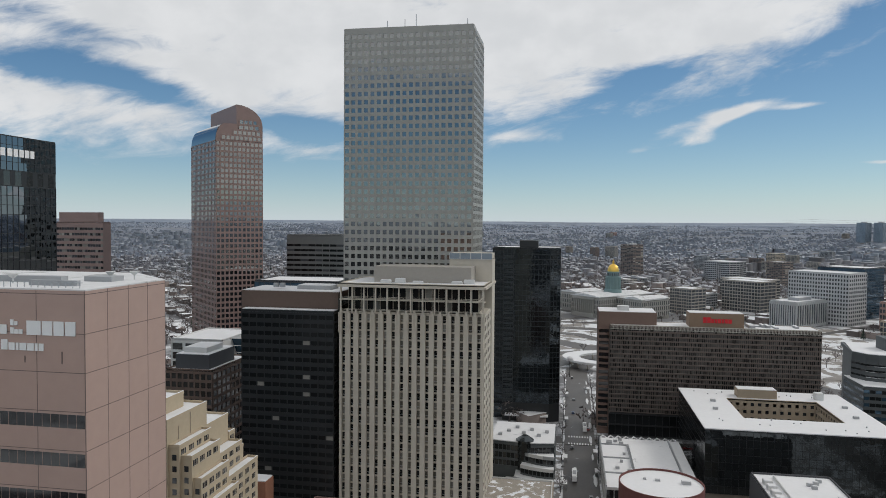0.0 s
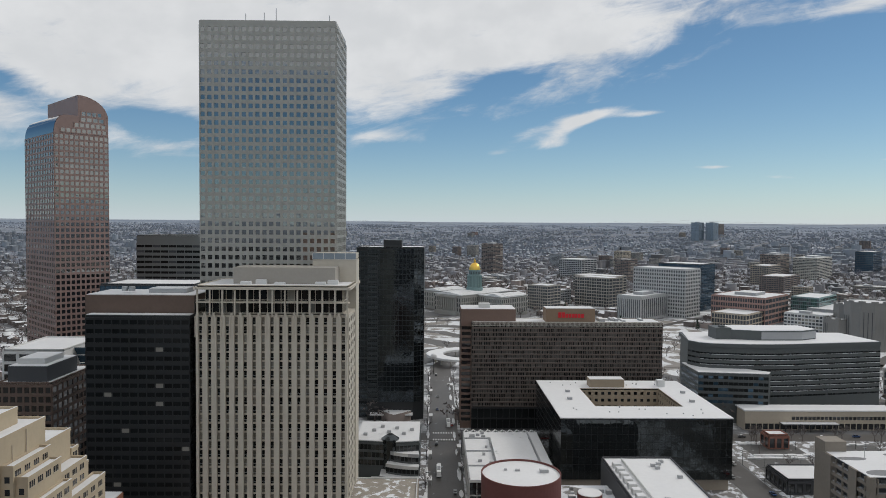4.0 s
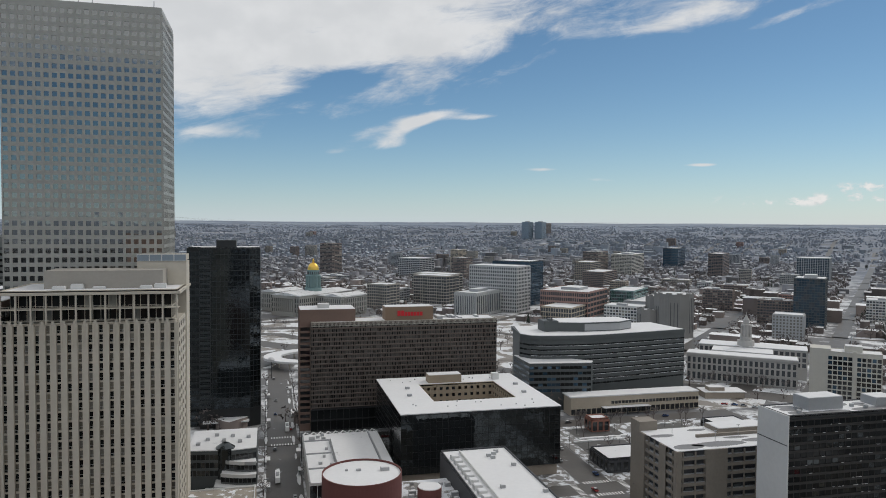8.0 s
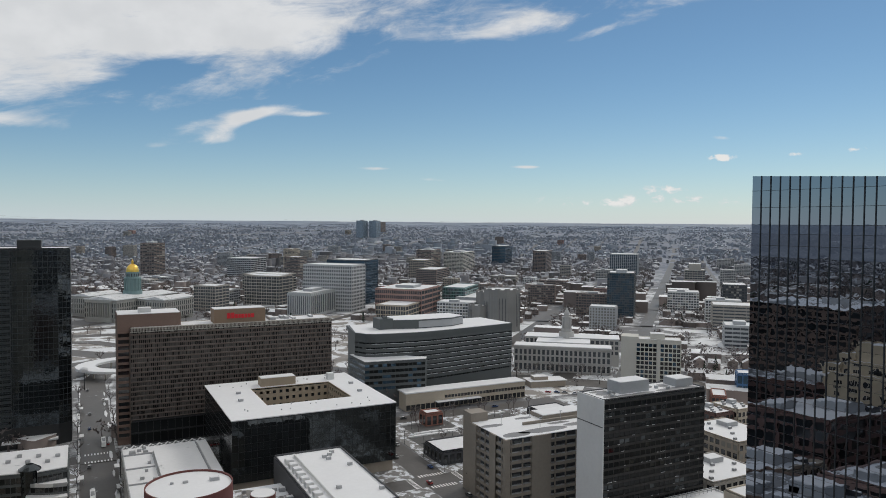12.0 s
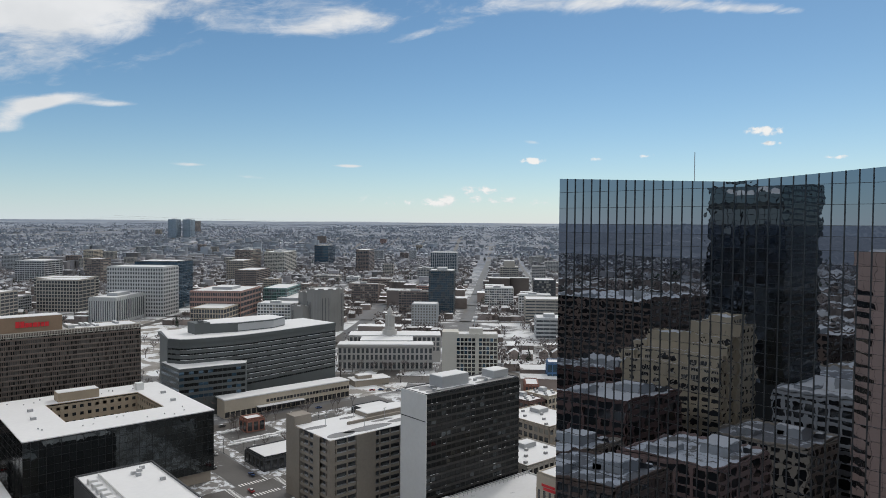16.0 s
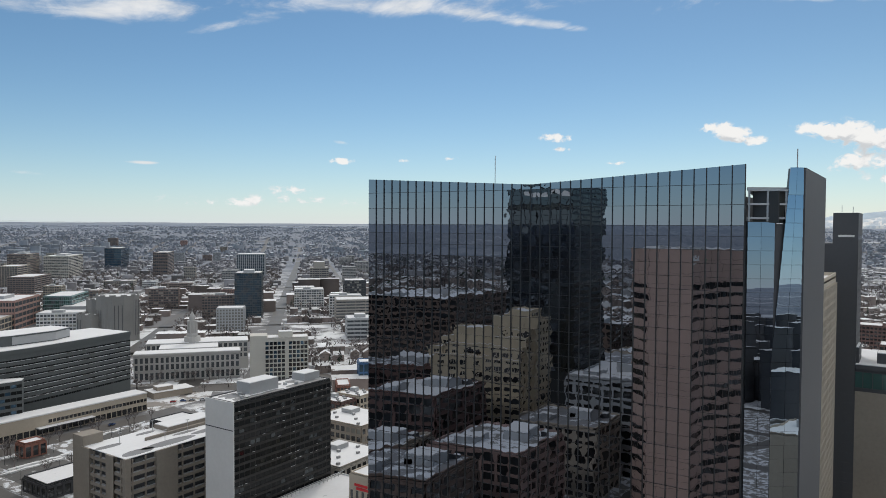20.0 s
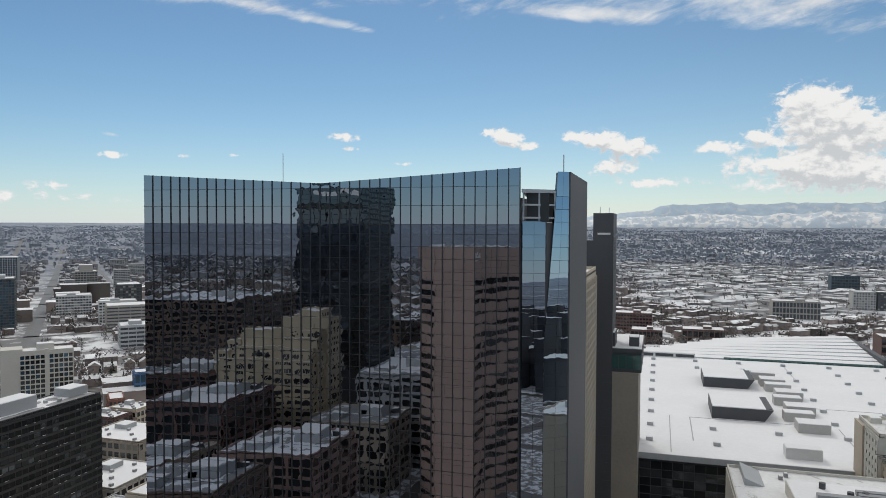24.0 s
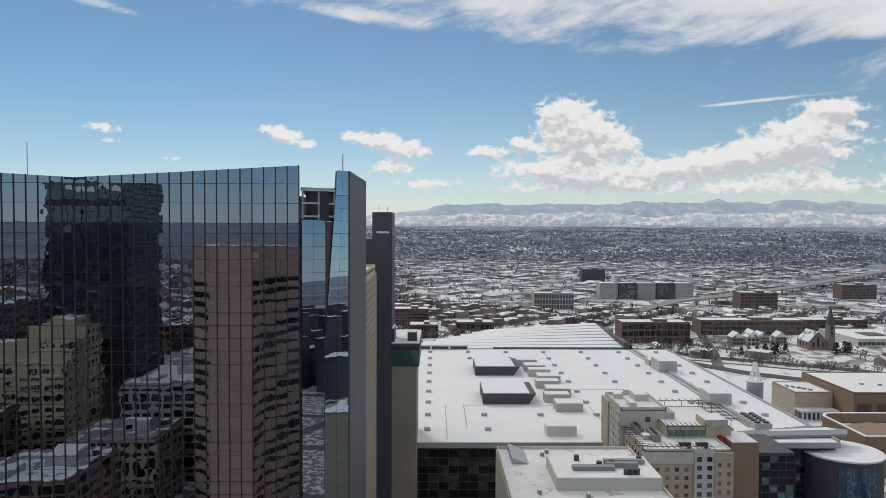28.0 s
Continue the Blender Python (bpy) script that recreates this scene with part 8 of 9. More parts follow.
lane([(-60, 905), (120, 890)], 9, 0.38)
lane([(-60, 960), (150, 945)], 7, 0.4)
lane([(954, -348), (729, -288), (650, -262)], 5, 0.33)
lane([(340, 470), (440, 560), (560, 690)], 9, 0.33)
tagged(av.to("road", None, STREET), "curving wet avenues round the civic square", "road", kind="structure")
av = Mesh()
lane([(790, -130), (726, -250), (701, -271), (692, -294), (667, -338), (644, -378), (624, -402), (560, -500)], 8, 0.3)
lane([(740, -150), (680, -240), (658, -254), (628, -277), (600, -313), (563, -361), (500, -450)], 8, 0.36)
tagged(av.to("road", None, mat("dark_track_bed", (0.075, 0.07, 0.068), 0.92, var=0.35, big=0.06, fine=0.5, spots=(0.5, 0.51, 0.52), spot_at=0.66)), "dark road and rail bed beyond the hall", "road", kind="structure")


def bus_terminal():
    b = thing("bus_terminal", "curved white snow-topped bus terminal roof on columns", "terminal", 4, 668)
    q, sn = Mesh(), Mesh()
    for i in range(14):
        a0, a1 = math.pi * (0.5 + i / 14 * 0.9), math.pi * (0.5 + (i + 1) / 14 * 0.9)
        o = lambda a, r_: (34 + r_ * math.cos(a) * 1.1, r_ * math.sin(a) * 0.9)
        q.prism([o(a0, 26), o(a1, 26), o(a1, 40), o(a0, 40)][::-1], 6, 7.4)
        sn.prism([o(a0, 26), o(a1, 26), o(a1, 40), o(a0, 40)][::-1], 7.4, 7.9)
    q.to("roof_slab", b, LIGHT)
    sn.to("roof_snow", b, SNOW)
    for i in range(8):
        a = math.pi * (0.53 + i / 8 * 0.88)
        Mesh().cyl(34 + 33 * math.cos(a) * 1.1, 33 * math.sin(a) * 0.9, 0.7, 0, 6, 8).to("column", b, CONC)
    c = thing("clock_pole", "white ball lamp on a tall dark pole", "lamp", 1, 610)
    Mesh().cyl(0, 0, 0.3, 0, 14, 8).to("pole", c, BLACK)
    g = Mesh()
    for k in range(6):
        a, e = radians(-90 + k * 30), radians(-60 + k * 30)
        g.cyl(0, 0, max(0.05, 3 * math.cos(a)), 16 + 2.4 * math.sin(a), 16 + 2.4 * math.sin(e), 14, 0, max(0.05, 3 * math.cos(e)))
    g.to("globe", c, SNOW)


def car(x, y, rot, m, label):
    b = thing("car", label, "car", x, y, 0.2, rot, "parked and driving cars")
    body = Mesh().prism([(-2.2, -0.85), (2.2, -0.85), (2.25, 0), (2.2, 0.85), (-2.2, 0.85), (-2.25, 0)], 0.35, 0.95)
    body.to("body", b, m)
    Mesh().prism([(-1.5, -0.75), (1.0, -0.75), (1.0, 0.75), (-1.5, 0.75)], 0.95, 1.5, 0, [(-1.2, -0.62), (0.4, -0.62), (0.4, 0.62), (-1.2, 0.62)]).to("cabin", b, WIN)
    Mesh().box(-1.15, -0.58, 1.5, 0.35, 0.58, 1.56).to("roof", b, SNOW if hash(label) % 2 else m)
    for wx, wy in ((-1.4, -0.8), (1.4, -0.8), (-1.4, 0.8), (1.4, 0.8)):
        w4 = Mesh(Matrix.Translation((wx, wy, 0.33)) @ pose(0, 0, 0, 90, 0, 0)).cyl(0, 0, 0.33, -0.12, 0.12, 10)
        w4.to("wheel", b, BLACK)
    return b


PAINTS = [("white", mat("white_paint", (0.7, 0.7, 0.7), 0.3)), ("dark grey", mat("grey_paint", (0.08, 0.085, 0.09), 0.3)), ("red", mat("red_paint", (0.35, 0.03, 0.03), 0.3)), ("blue", mat("blue_paint", (0.04, 0.08, 0.2), 0.3)), ("silver", METAL)]
protos = []
for nm, m in PAINTS:
    lab = nm + " car on the wet winter street"
    protos.append(car(-600, -600 - 8 * len(protos), 0, m, lab))
rgc = random.Random(21)
spots = [(x, 436 if k % 2 else 426, 0) for k, x in enumerate(range(30, 150, 13))] + [(x, 431, 0) for x in (175, 190, 240, 262)]
spots += [(155 if k % 2 else 165, y, 90) for k, y in enumerate(range(250, 470, 22))]
spots += [(3 if k % 3 else 12, y, 90) for k, y in enumerate(range(340, 640, 38))]
spots += [(215 + 3.2 * i, 372 + 9 * j, 90) for i in range(9) for j in range(3) if (i * 7 + j * 3) % 4]
spots += [(322 + 5 * i, 452 - 4 * i, -40) for i in range(5)] + [(345 + 3.1 * i, 330, 90) for i in range(8)]
for k, (x, y, r) in enumerate(spots):
    copy_thing(protos[k % 5], pose(x + rgc.uniform(-1, 1), y + rgc.uniform(-1, 1), 0.2, 0, 0, r + rgc.uniform(-3, 3)))


def limb(ms, p, d, length, rad, depth, rg):
    """A tapered branch that forks into thinner ones."""
    q = p + d * length
    a = d.orthogonal().normalized()
    c = d.cross(a)
    r1 = rad * 0.6
    n = 4 if depth > 1 else 3
    k = [p + (a * math.cos(2 * math.pi * i / n) + c * math.sin(2 * math.pi * i / n)) * rad for i in range(n)]
    e = [q + (a * math.cos(2 * math.pi * i / n) + c * math.sin(2 * math.pi * i / n)) * r1 for i in range(n)]
    ms.add([tuple(v) for v in k + e], [(i, (i + 1) % n, n + (i + 1) % n, n + i) for i in range(n)])
    if depth:
        for i in range(3 if depth > 1 else 4):
            t = (d + Vector((rg.gauss(0, 0.55), rg.gauss(0, 0.55), rg.uniform(0.0, 0.35)))).normalized()
            limb(ms, p + d * length * rg.uniform(0.6, 1.0), t, length * rg.uniform(0.55, 0.8), r1, depth - 1, rg)


def tree_proto(seed):
    rg = random.Random(seed)
    b = thing("street_tree", "bare brown winter tree standing in snow", "tree", -650, -600 - 20 * seed, 0, 0, "bare park and street trees")
    Mesh().cyl(0, 0, 0.22, 0, 2.4, 7, 0, 0.17).to("trunk", b, BARK)
    ms = Mesh()
    for i in range(5):
        a = i * 1.3 + rg.uniform(0, 0.5)
        limb(ms, Vector((0, 0, 2.0 + 0.2 * i)), Vector((0.55 * math.cos(a), 0.55 * math.sin(a), 0.8)).normalized(), 2.3, 0.13, 3, rg)
    ms.to("crown", b, BARK)
    return b


tp = [tree_proto(k) for k in range(4)]
sites = []
for i in range(17):
    sites += [(150 + i * 11, 915 - i * 13 + rgc.uniform(-6, 6)), (120 + i * 11, 880 - i * 12 + rgc.uniform(-6, 6))]
for i in range(14):
    sites.append((190 + rgc.uniform(0, 130), 470 + rgc.uniform(60, 180)))
for y in range(345, 600, 48):
    sites += [(-3.2, y), (17.6, y + 20)]
for i in range(12):
    sites += [(172 + rgc.uniform(0, 90), rgc.uniform(350, 420)), (rgc.uniform(172, 290), 423)]
for i in range(22):
    f = rgc.uniform(0, 1)
    sites.append((700 - 85 * f + rgc.uniform(-8, 8), -250 - 160 * f + rgc.uniform(-6, 6)))
for i in range(14):
    sites.append((rgc.uniform(-30, 60), rgc.uniform(690, 930)))
for i in range(46):
    sites.append((rgc.uniform(70, 320), rgc.uniform(560, 940)))
for i in range(10):
    sites.append((350 + i * 7 + rgc.uniform(-2, 2), 522 - i * 5.7 + rgc.uniform(-3, 1)))
for k, (x, y) in enumerate(sites):
    s = rgc.uniform(0.9, 1.5)
    copy_thing(tp[k % 4], pose(x, y, 0.1, 0, 0, rgc.uniform(0, 360))).scale = (s, s, s)


def conifer(x, y, h, group="dark conifers by the campus", spread=0.26):
    b = thing("conifer", "dark green conifer dusted with snow", "tree", x, y, 0, 0, group)
    Mesh().cyl(0, 0, 0.25, 0, h * 0.3, 6).to("trunk", b, BARK)
    rg = random.Random(int(x * 7 + y))
    ms = Mesh()
    for i in range(120):
        z = rg.uniform(0.08, 0.98)
        a = rg.uniform(0, 6.283)
        q = h * spread * (1.05 - z) ** (1.0 if spread < 0.3 else 0.5) * rg.uniform(0.6, 1.1)
        c = Vector((q * math.cos(a), q * math.sin(a), z * h))
        t = Vector((-math.sin(a), math.cos(a), 0)) * h * spread * 0.2
        ms.add([tuple(c + t), tuple(c - t), (c.x * 0.2, c.y * 0.2, c.z + h * 0.07), (c.x * 0.6, c.y * 0.6, c.z - h * 0.04)], [(0, 1, 2), (1, 0, 3)])
    ms.to("crown", b, PINE)


for x, y, h in ((700, -118, 17), (704, -126, 15), (710, -180, 18), (712, -188, 16), (708, -196, 15), (690, -60, 14), (240, 905, 14), (330, 880, 13)):
    conifer(x, y, h)
for x, y, h in ((713, -310, 9), (712, -317, 10), (714, -326, 10), (719, -337, 12), (717, -344, 13), (721, -350, 12), (722, -359, 11), (723, -412, 13), (721, -420, 14), (730, -430, 11), (755, -239, 10), (755, -250, 11), (761, -268, 10), (763, -277, 9)):
    conifer(x, y, h, "broad dark pines by the lawn", 0.44)


def street_lamp(x, y):
    b = thing("street_lamp", "tall dark street lamp beside the pavement", "lamp", x, y, 0.18, 0, "street lamps")
    Mesh().cyl(0, 0, 0.12, 0, 8, 6).to("pole", b, BLACK)
    Mesh().box(-0.1, -0.15, 7.9, 1.6, 0.15, 8.1).to("arm", b, BLACK)
    return b


lamp0 = street_lamp(-3, 345)
for k in range(1, 18):
    copy_thing(lamp0, pose(-3 if k % 2 else 17, 345 + k * 14, 0.18, 0, 0, 0 if k % 2 else 180))
for k in range(8):
    copy_thing(lamp0, pose(168.5, 250 + k * 26, 0.18, 0, 0, 180))
lots = [("low_shop", "flat-roofed snowy workshop beside the parking lots", 172, 338, 40, 22, 7), ("low_shop", "small red brick shop under snow", 196, 408, 12, 10, 8), ("low_shop", "long low shed with a white roof", 214, 330, 52, 16, 6), ("low_shop", "low white-roofed depot near the civic hall", 270, 385, 24, 18, 6)]
for nm, lab, x, y, w_, d, h in lots:
    block(nm, lab, "shop", x, y, 0, w_, d, h, BRICK if "red" in lab else CHAR, {"f": (int(w_ / 4), 1), "l": (int(d / 4), 1)}, [WIN], 8, pw=1.2, sh=2)
bus_terminal()

# mall street: snow islands between the lanes, shelters and shuttle buses
rgm = random.Random(31)
for k in range(18):
    side = k % 2
    x0 = (-2.6 if side == 0 else 14.0) + rgm.uniform(-0.5, 0.5)
    y0 = 336 + (k // 2) * 32 + rgm.uniform(-3, 3)
    L, wd = rgm.uniform(11, 24), rgm.uniform(1.2, 2.6)
    sb = thing("snow_bank", "ploughed snow bank on the mall street island", "snow bank", x0, y0, 0.3 if y0 > 425 else 0.06, 0, "snow banks along the mall street")
    n = 14
    ring = [(wd / 2 * math.cos(2 * math.pi * i / n) * rgm.uniform(0.7, 1.2), L / 2 * math.sin(2 * math.pi * i / n) * rgm.uniform(0.8, 1.1)) for i in range(n)]
    Mesh().prism(ring, -0.05, 0.22, 0, [(x * 0.75, y * 0.9) for x, y in ring]).to("bank", sb, SNOW)
for k, (x, y) in enumerate(((-1.2, 352), (15.2, 372), (-1.2, 392), (15.4, 404), (-1.0, 470), (15.4, 486), (-1.2, 540), (15.0, 560))):
    s_ = thing("bus_shelter", "small white bus shelter on the mall street", "shelter", x, y, 0.3, 0, "bus shelters")
    Mesh().box(-1.2, -3, 2.5, 1.2, 3, 2.8).to("roof", s_, SNOW)
    Mesh().box(-1.1, -2.8, 0, -1.0, 2.8, 2.5).to("back_panel", s_, BLUEWIN)
    for e in (-2.8, 2.8):
        Mesh().cyl(1.0, e, 0.08, 0, 2.5, 6).to("post", s_, METAL)
for x, y in ((3.6, 366), (10.4, 455)):
    u = thing("shuttle_bus", "white and grey shuttle bus on the mall street", "bus", x, y, 0.32, 90)
    Mesh().prism([(-6.4, -1.25), (6.2, -1.25), (6.4, 0), (6.2, 1.25), (-6.4, 1.25)], 0.4, 3.0, 0, [(-6.2, -1.15), (6.0, -1.15), (6.15, 0), (6.0, 1.15), (-6.2, 1.15)]).to("body", u, SIGNWHITE)
    for e in (-1.28, 1.2):
        Mesh().box(-6, e, 1.3, 5.8, e + 0.08, 2.3).to("window_band", u, WIN)
    Mesh().box(-3, -0.8, 3.0, 2, 0.8, 3.3).to("roof_unit", u, GREY)
    for wx in (-4.2, 4.0):
        for wy in (-1.15, 1.15):
            Mesh(Matrix.Translation((wx, wy, 0.5)) @ pose(0, 0, 0, 90, 0, 0)).cyl(0, 0, 0.5, -0.15, 0.15, 12).to("wheel", u, BLACK)
# dark cleared parking lots with ploughed rims
creek = Mesh()
for (x0, y0), (x1, y1) in (((745, -140), (683, -262)), ((683, -262), (645, -328)), ((645, -328), (590, -450))):
    creek.prism([(x0 - 3, y0), (x0 + 2, y0), (x1 + 2, y1), (x1 - 3, y1)][::-1], -0.3, 0.2)
tagged(creek.to("water", None, glass("creek_water", (0.02, 0.022, 0.02), 0.35, 0.0, 1.33)), "dark narrow creek between snowy banks", "water", kind="structure")
DARKLOT = mat("wet_lot", (0.085, 0.083, 0.08), 0.6, var=0.35, big=0.08, fine=0.8, spots=(0.45, 0.46, 0.47), spot_at=0.66)
for nm, poly in (("parking_lot", [(182, 396), (214, 396), (214, 417), (182, 417)]), ("parking_lot", [(176, 362), (208, 362), (208, 391), (176, 391)]), ("parking_lot", [(232, 400), (262, 400), (262, 416), (232, 416)])):
    lot = thing(nm, "wet dark parking lot with ploughed snow rims", "parking lot", 0, 0, 0.18)
    Mesh().prism(poly, 0, 0.1).to("surface", lot, DARKLOT)
    rim = Mesh()
    (x0, y0), _, (x1, y1), _ = poly
    for i in range(int((x1 - x0) / 4)):
        for e in (y0, y1):
            rim.box(x0 + i * 4, e - rgm.uniform(0.6, 1.6), 0, x0 + i * 4 + 4, e + rgm.uniform(0.6, 1.6), rgm.uniform(0.4, 1.0))
    rim.to("snow_rim", lot, SNOW)
    for i in range(5):
        Mesh().cyl(x0 + 3 + i * (x1 - x0 - 6) / 4, (y0 + y1) / 2, 0.1, 0, 5, 5).to("light_post", lot, BLACK)

# zebra crossings at the street corners
for x, y, along in ((160, 312, 0), (160, 328, 0), (147, 320, 1), (173, 320, 1), (7, 424, 0), (7, 438, 0)):
    zc = thing("crosswalk", "worn white zebra crossing on the wet street", "crosswalk", x, y, 0.3 if x < 100 else 0.075, 90 if along else 0, "zebra crossings")
    for i in range(9):
        Mesh().box(-6.6 + i * 1.6, -1.6, 0, -5.9 + i * 1.6, 1.6, 0.012).to("stripe", zc, SIGNWHITE)

# the wide low city: houses, small blocks and bare trees out to the plains
CLEAR = [(62, 1062, 112), (326, 992, 75), (385, 1050, 70), (410, 900, 80), (284, 955, 60), (500, 930, 70), (470, 735, 60), (260, 1115, 70), (168, 1070, 45), (385, 520, 75), (370, 390, 40), (324, 478, 30), (700, 755, 60), (640, 650, 70),
         (610, 545, 50), (965, 970, 50), (830, 745, 50), (1180, 1330, 70), (830, 1715, 60), (915, 1705, 70), (1210, 1958, 60), (1130, 1612, 60), (500, 1875, 50), (155, 1855, 50), (575, 690, 40), (290, 1245, 80), (540, 1475, 60),
         (655, 1335, 60), (345, 1695, 70), (445, 1636, 50), (730, 1552, 60), (1280, -380, 110), (1120, -190, 60), (910, 30, 50), (800, -390, 140), (800, -250, 70), (795, -480, 70), (1290, -770, 60), (1130, -510, 50), (1665, -370, 60), (1200, 3090, 90)]
PARK = [(300, 700, 130), (200, 820, 120)]          # open snowy squares before the capitol


def open_site(x, y, r=8.0):
    d = math.hypot(x, y)
    if d > 4700:
        return False
    a, b = (x - y) * C45, (x + y) * C45                # the two wide avenues stay clear
    if b > 560 and (abs(a + 172 - 0.0092 * (b - 560)) < 12 or abs(a + 40 - 0.0148 * (b - 560)) < 12):
        return False
    if -420 < x < 345 and -560 < y < 460 or 345 <= x < 395 and 255 < y < 345:
        return False
    if -70 < x < 330 and 480 < y < 985:
        return False
    if 300 <= x < 700 and -420 < y < 110:
        return False
    if x > 560 and abs(y + 0.66 * x - 80) < 26 and x < 2500 and x > 1100:
        return False
    for cx, cy, cr in CLEAR:
        if (x - cx) ** 2 + (y - cy) ** 2 < (0.66 * cr + r) ** 2 + (3000 if cr > 100 else 0):
            return False
    for cx, cy, cr in PARK:
        if (x - cx) ** 2 + (y - cy) ** 2 < cr * cr:
            return False
    return True


def seen_way(x, y):
    """True for the wide fan of ground that can come into view."""
    a = math.degrees(math.atan2(x, y))
    return -112 < a < 132


rngc = np.random.default_rng(5)


class Bulk:
    """Arrays of triangles for one large joined mesh."""

    def __init__(self):
        self.v, self.t, self.m, self.n = [], [], [], 0

    def add(self, v, t, m):
        self.v.append(v)
        self.t.append(np.asarray(t) + self.n)
        self.m.append(m)
        self.n += len(v)

    def to(self, name, mats, label, cat):
        ob = np_mesh(name, np.concatenate(self.v), np.concatenate(self.t), np.concatenate(self.m), mats)
        return tagged(ob, label, cat, kind="stuff")


BOX_T = np.array([(0, 1, 5), (0, 5, 4), (1, 2, 6), (1, 6, 5), (2, 3, 7), (2, 7, 6), (3, 0, 4), (3, 4, 7)])
TOP_T = np.array([(0, 1, 2), (0, 2, 3)])
GABLE_T = np.array([(0, 1, 5), (0, 5, 4), (2, 3, 4), (2, 4, 5), (0, 4, 3), (1, 2, 5)])


def put_box(bk, x, y, z, w_, d, h, a, gable, wm=0, rm=1):
    c, s = math.cos(a), math.sin(a)
    q = reach(math.hypot(x, y)) ** 0.7
    w_, d, h = w_ / q, d / q, h / q
    p = np.array([(-w_ / 2, -d / 2), (w_ / 2, -d / 2), (w_ / 2, d / 2), (-w_ / 2, d / 2)])
    xy = np.stack([x + p[:, 0] * c - p[:, 1] * s, y + p[:, 0] * s + p[:, 1] * c], 1)
    lo = np.column_stack([xy, np.full(4, z - 2.0)])
    hi = np.column_stack([xy, np.full(4, z + h)])
    bk.add(np.vstack([lo, hi]), BOX_T, np.full(8, wm))
    o = 1.05
    xr = np.stack([x + o * (p[:, 0] * c - p[:, 1] * s), y + o * (p[:, 0] * s + p[:, 1] * c)], 1)
    if gable:
        e = np.array([(-w_ / 2 * o, 0), (w_ / 2 * o, 0)])
        ex = np.stack([x + e[:, 0] * c - e[:, 1] * s, y + e[:, 0] * s + e[:, 1] * c], 1)
        v = np.vstack([np.column_stack([xr, np.full(4, z + h)]), np.column_stack([ex, np.full(2, z + h + d * 0.32)])])
        bk.add(v, GABLE_T, np.array([rm, rm, rm, rm, wm, wm]))
    else:
        bk.add(np.column_stack([xr, np.full(4, z + h + 0.15)]), TOP_T, np.full(2, rm))


def clump(n, seed, spread=1.0, tall=1.0, tri=0.26):
    """A bare or leafy crown as many small tilted pieces with gaps, on a thin trunk."""
    r = np.random.default_rng(seed)
    v, t = [], []
    v += [(-0.05, 0, 0), (0.05, 0, 0), (0.02, 0, 0.55), (0, -0.05, 0), (0, 0.05, 0), (0, 0.02, 0.55)]
    t += [(0, 1, 2), (3, 4, 5)]
    for i in range(n):
        a, q = r.uniform(0, 6.283), math.sqrt(r.uniform(0, 1)) * 0.42 * spread
        z = 0.32 + r.uniform(0, 1) * 0.62 * tall
        q *= 1.0 - 0.75 * max(0, z - 0.62) / 0.5
        c = np.array((q * math.cos(a), q * math.sin(a), z))
        for _ in range(3):
            v.append(tuple(c + r.normal(0, tri * 0.55, 3) * (1, 1, 0.8)))
        k = len(v) - 3
        t.append((k, k + 1, k + 2))
    return np.array(v), np.array(t)


BARE = [clump(30, s, 1.0, 1.0, 0.15) for s in range(6)]
FIR = []
for s in range(3):
    r_ = np.random.default_rng(90 + s)
    vv, tt = [], []
    for i in range(22):
        z = r_.uniform(0.05, 0.98)
        a = r_.uniform(0, 6.283)
        q = 0.26 * (1 - z) + 0.02
        vv += [(q * math.cos(a - .5), q * math.sin(a - .5), z - 0.05), (q * math.cos(a + .5), q * math.sin(a + .5), z - 0.05), (0, 0, z + 0.16)]
        tt.append((3 * i, 3 * i + 1, 3 * i + 2))
    FIR.append((np.array(vv), np.array(tt)))


def put_tree(bk, x, y, z, h, form, k, m):
    v, t = form[k % len(form)]
    a = (x * 7.3 + y * 3.1) % 6.283
    c, s = math.cos(a), math.sin(a)
    q = np.stack([x + h * (v[:, 0] * c - v[:, 1] * s), y + h * (v[:, 0] * s + v[:, 1] * c), z + h * v[:, 2]], 1)
    bk.add(q, t, np.full(len(t), m))


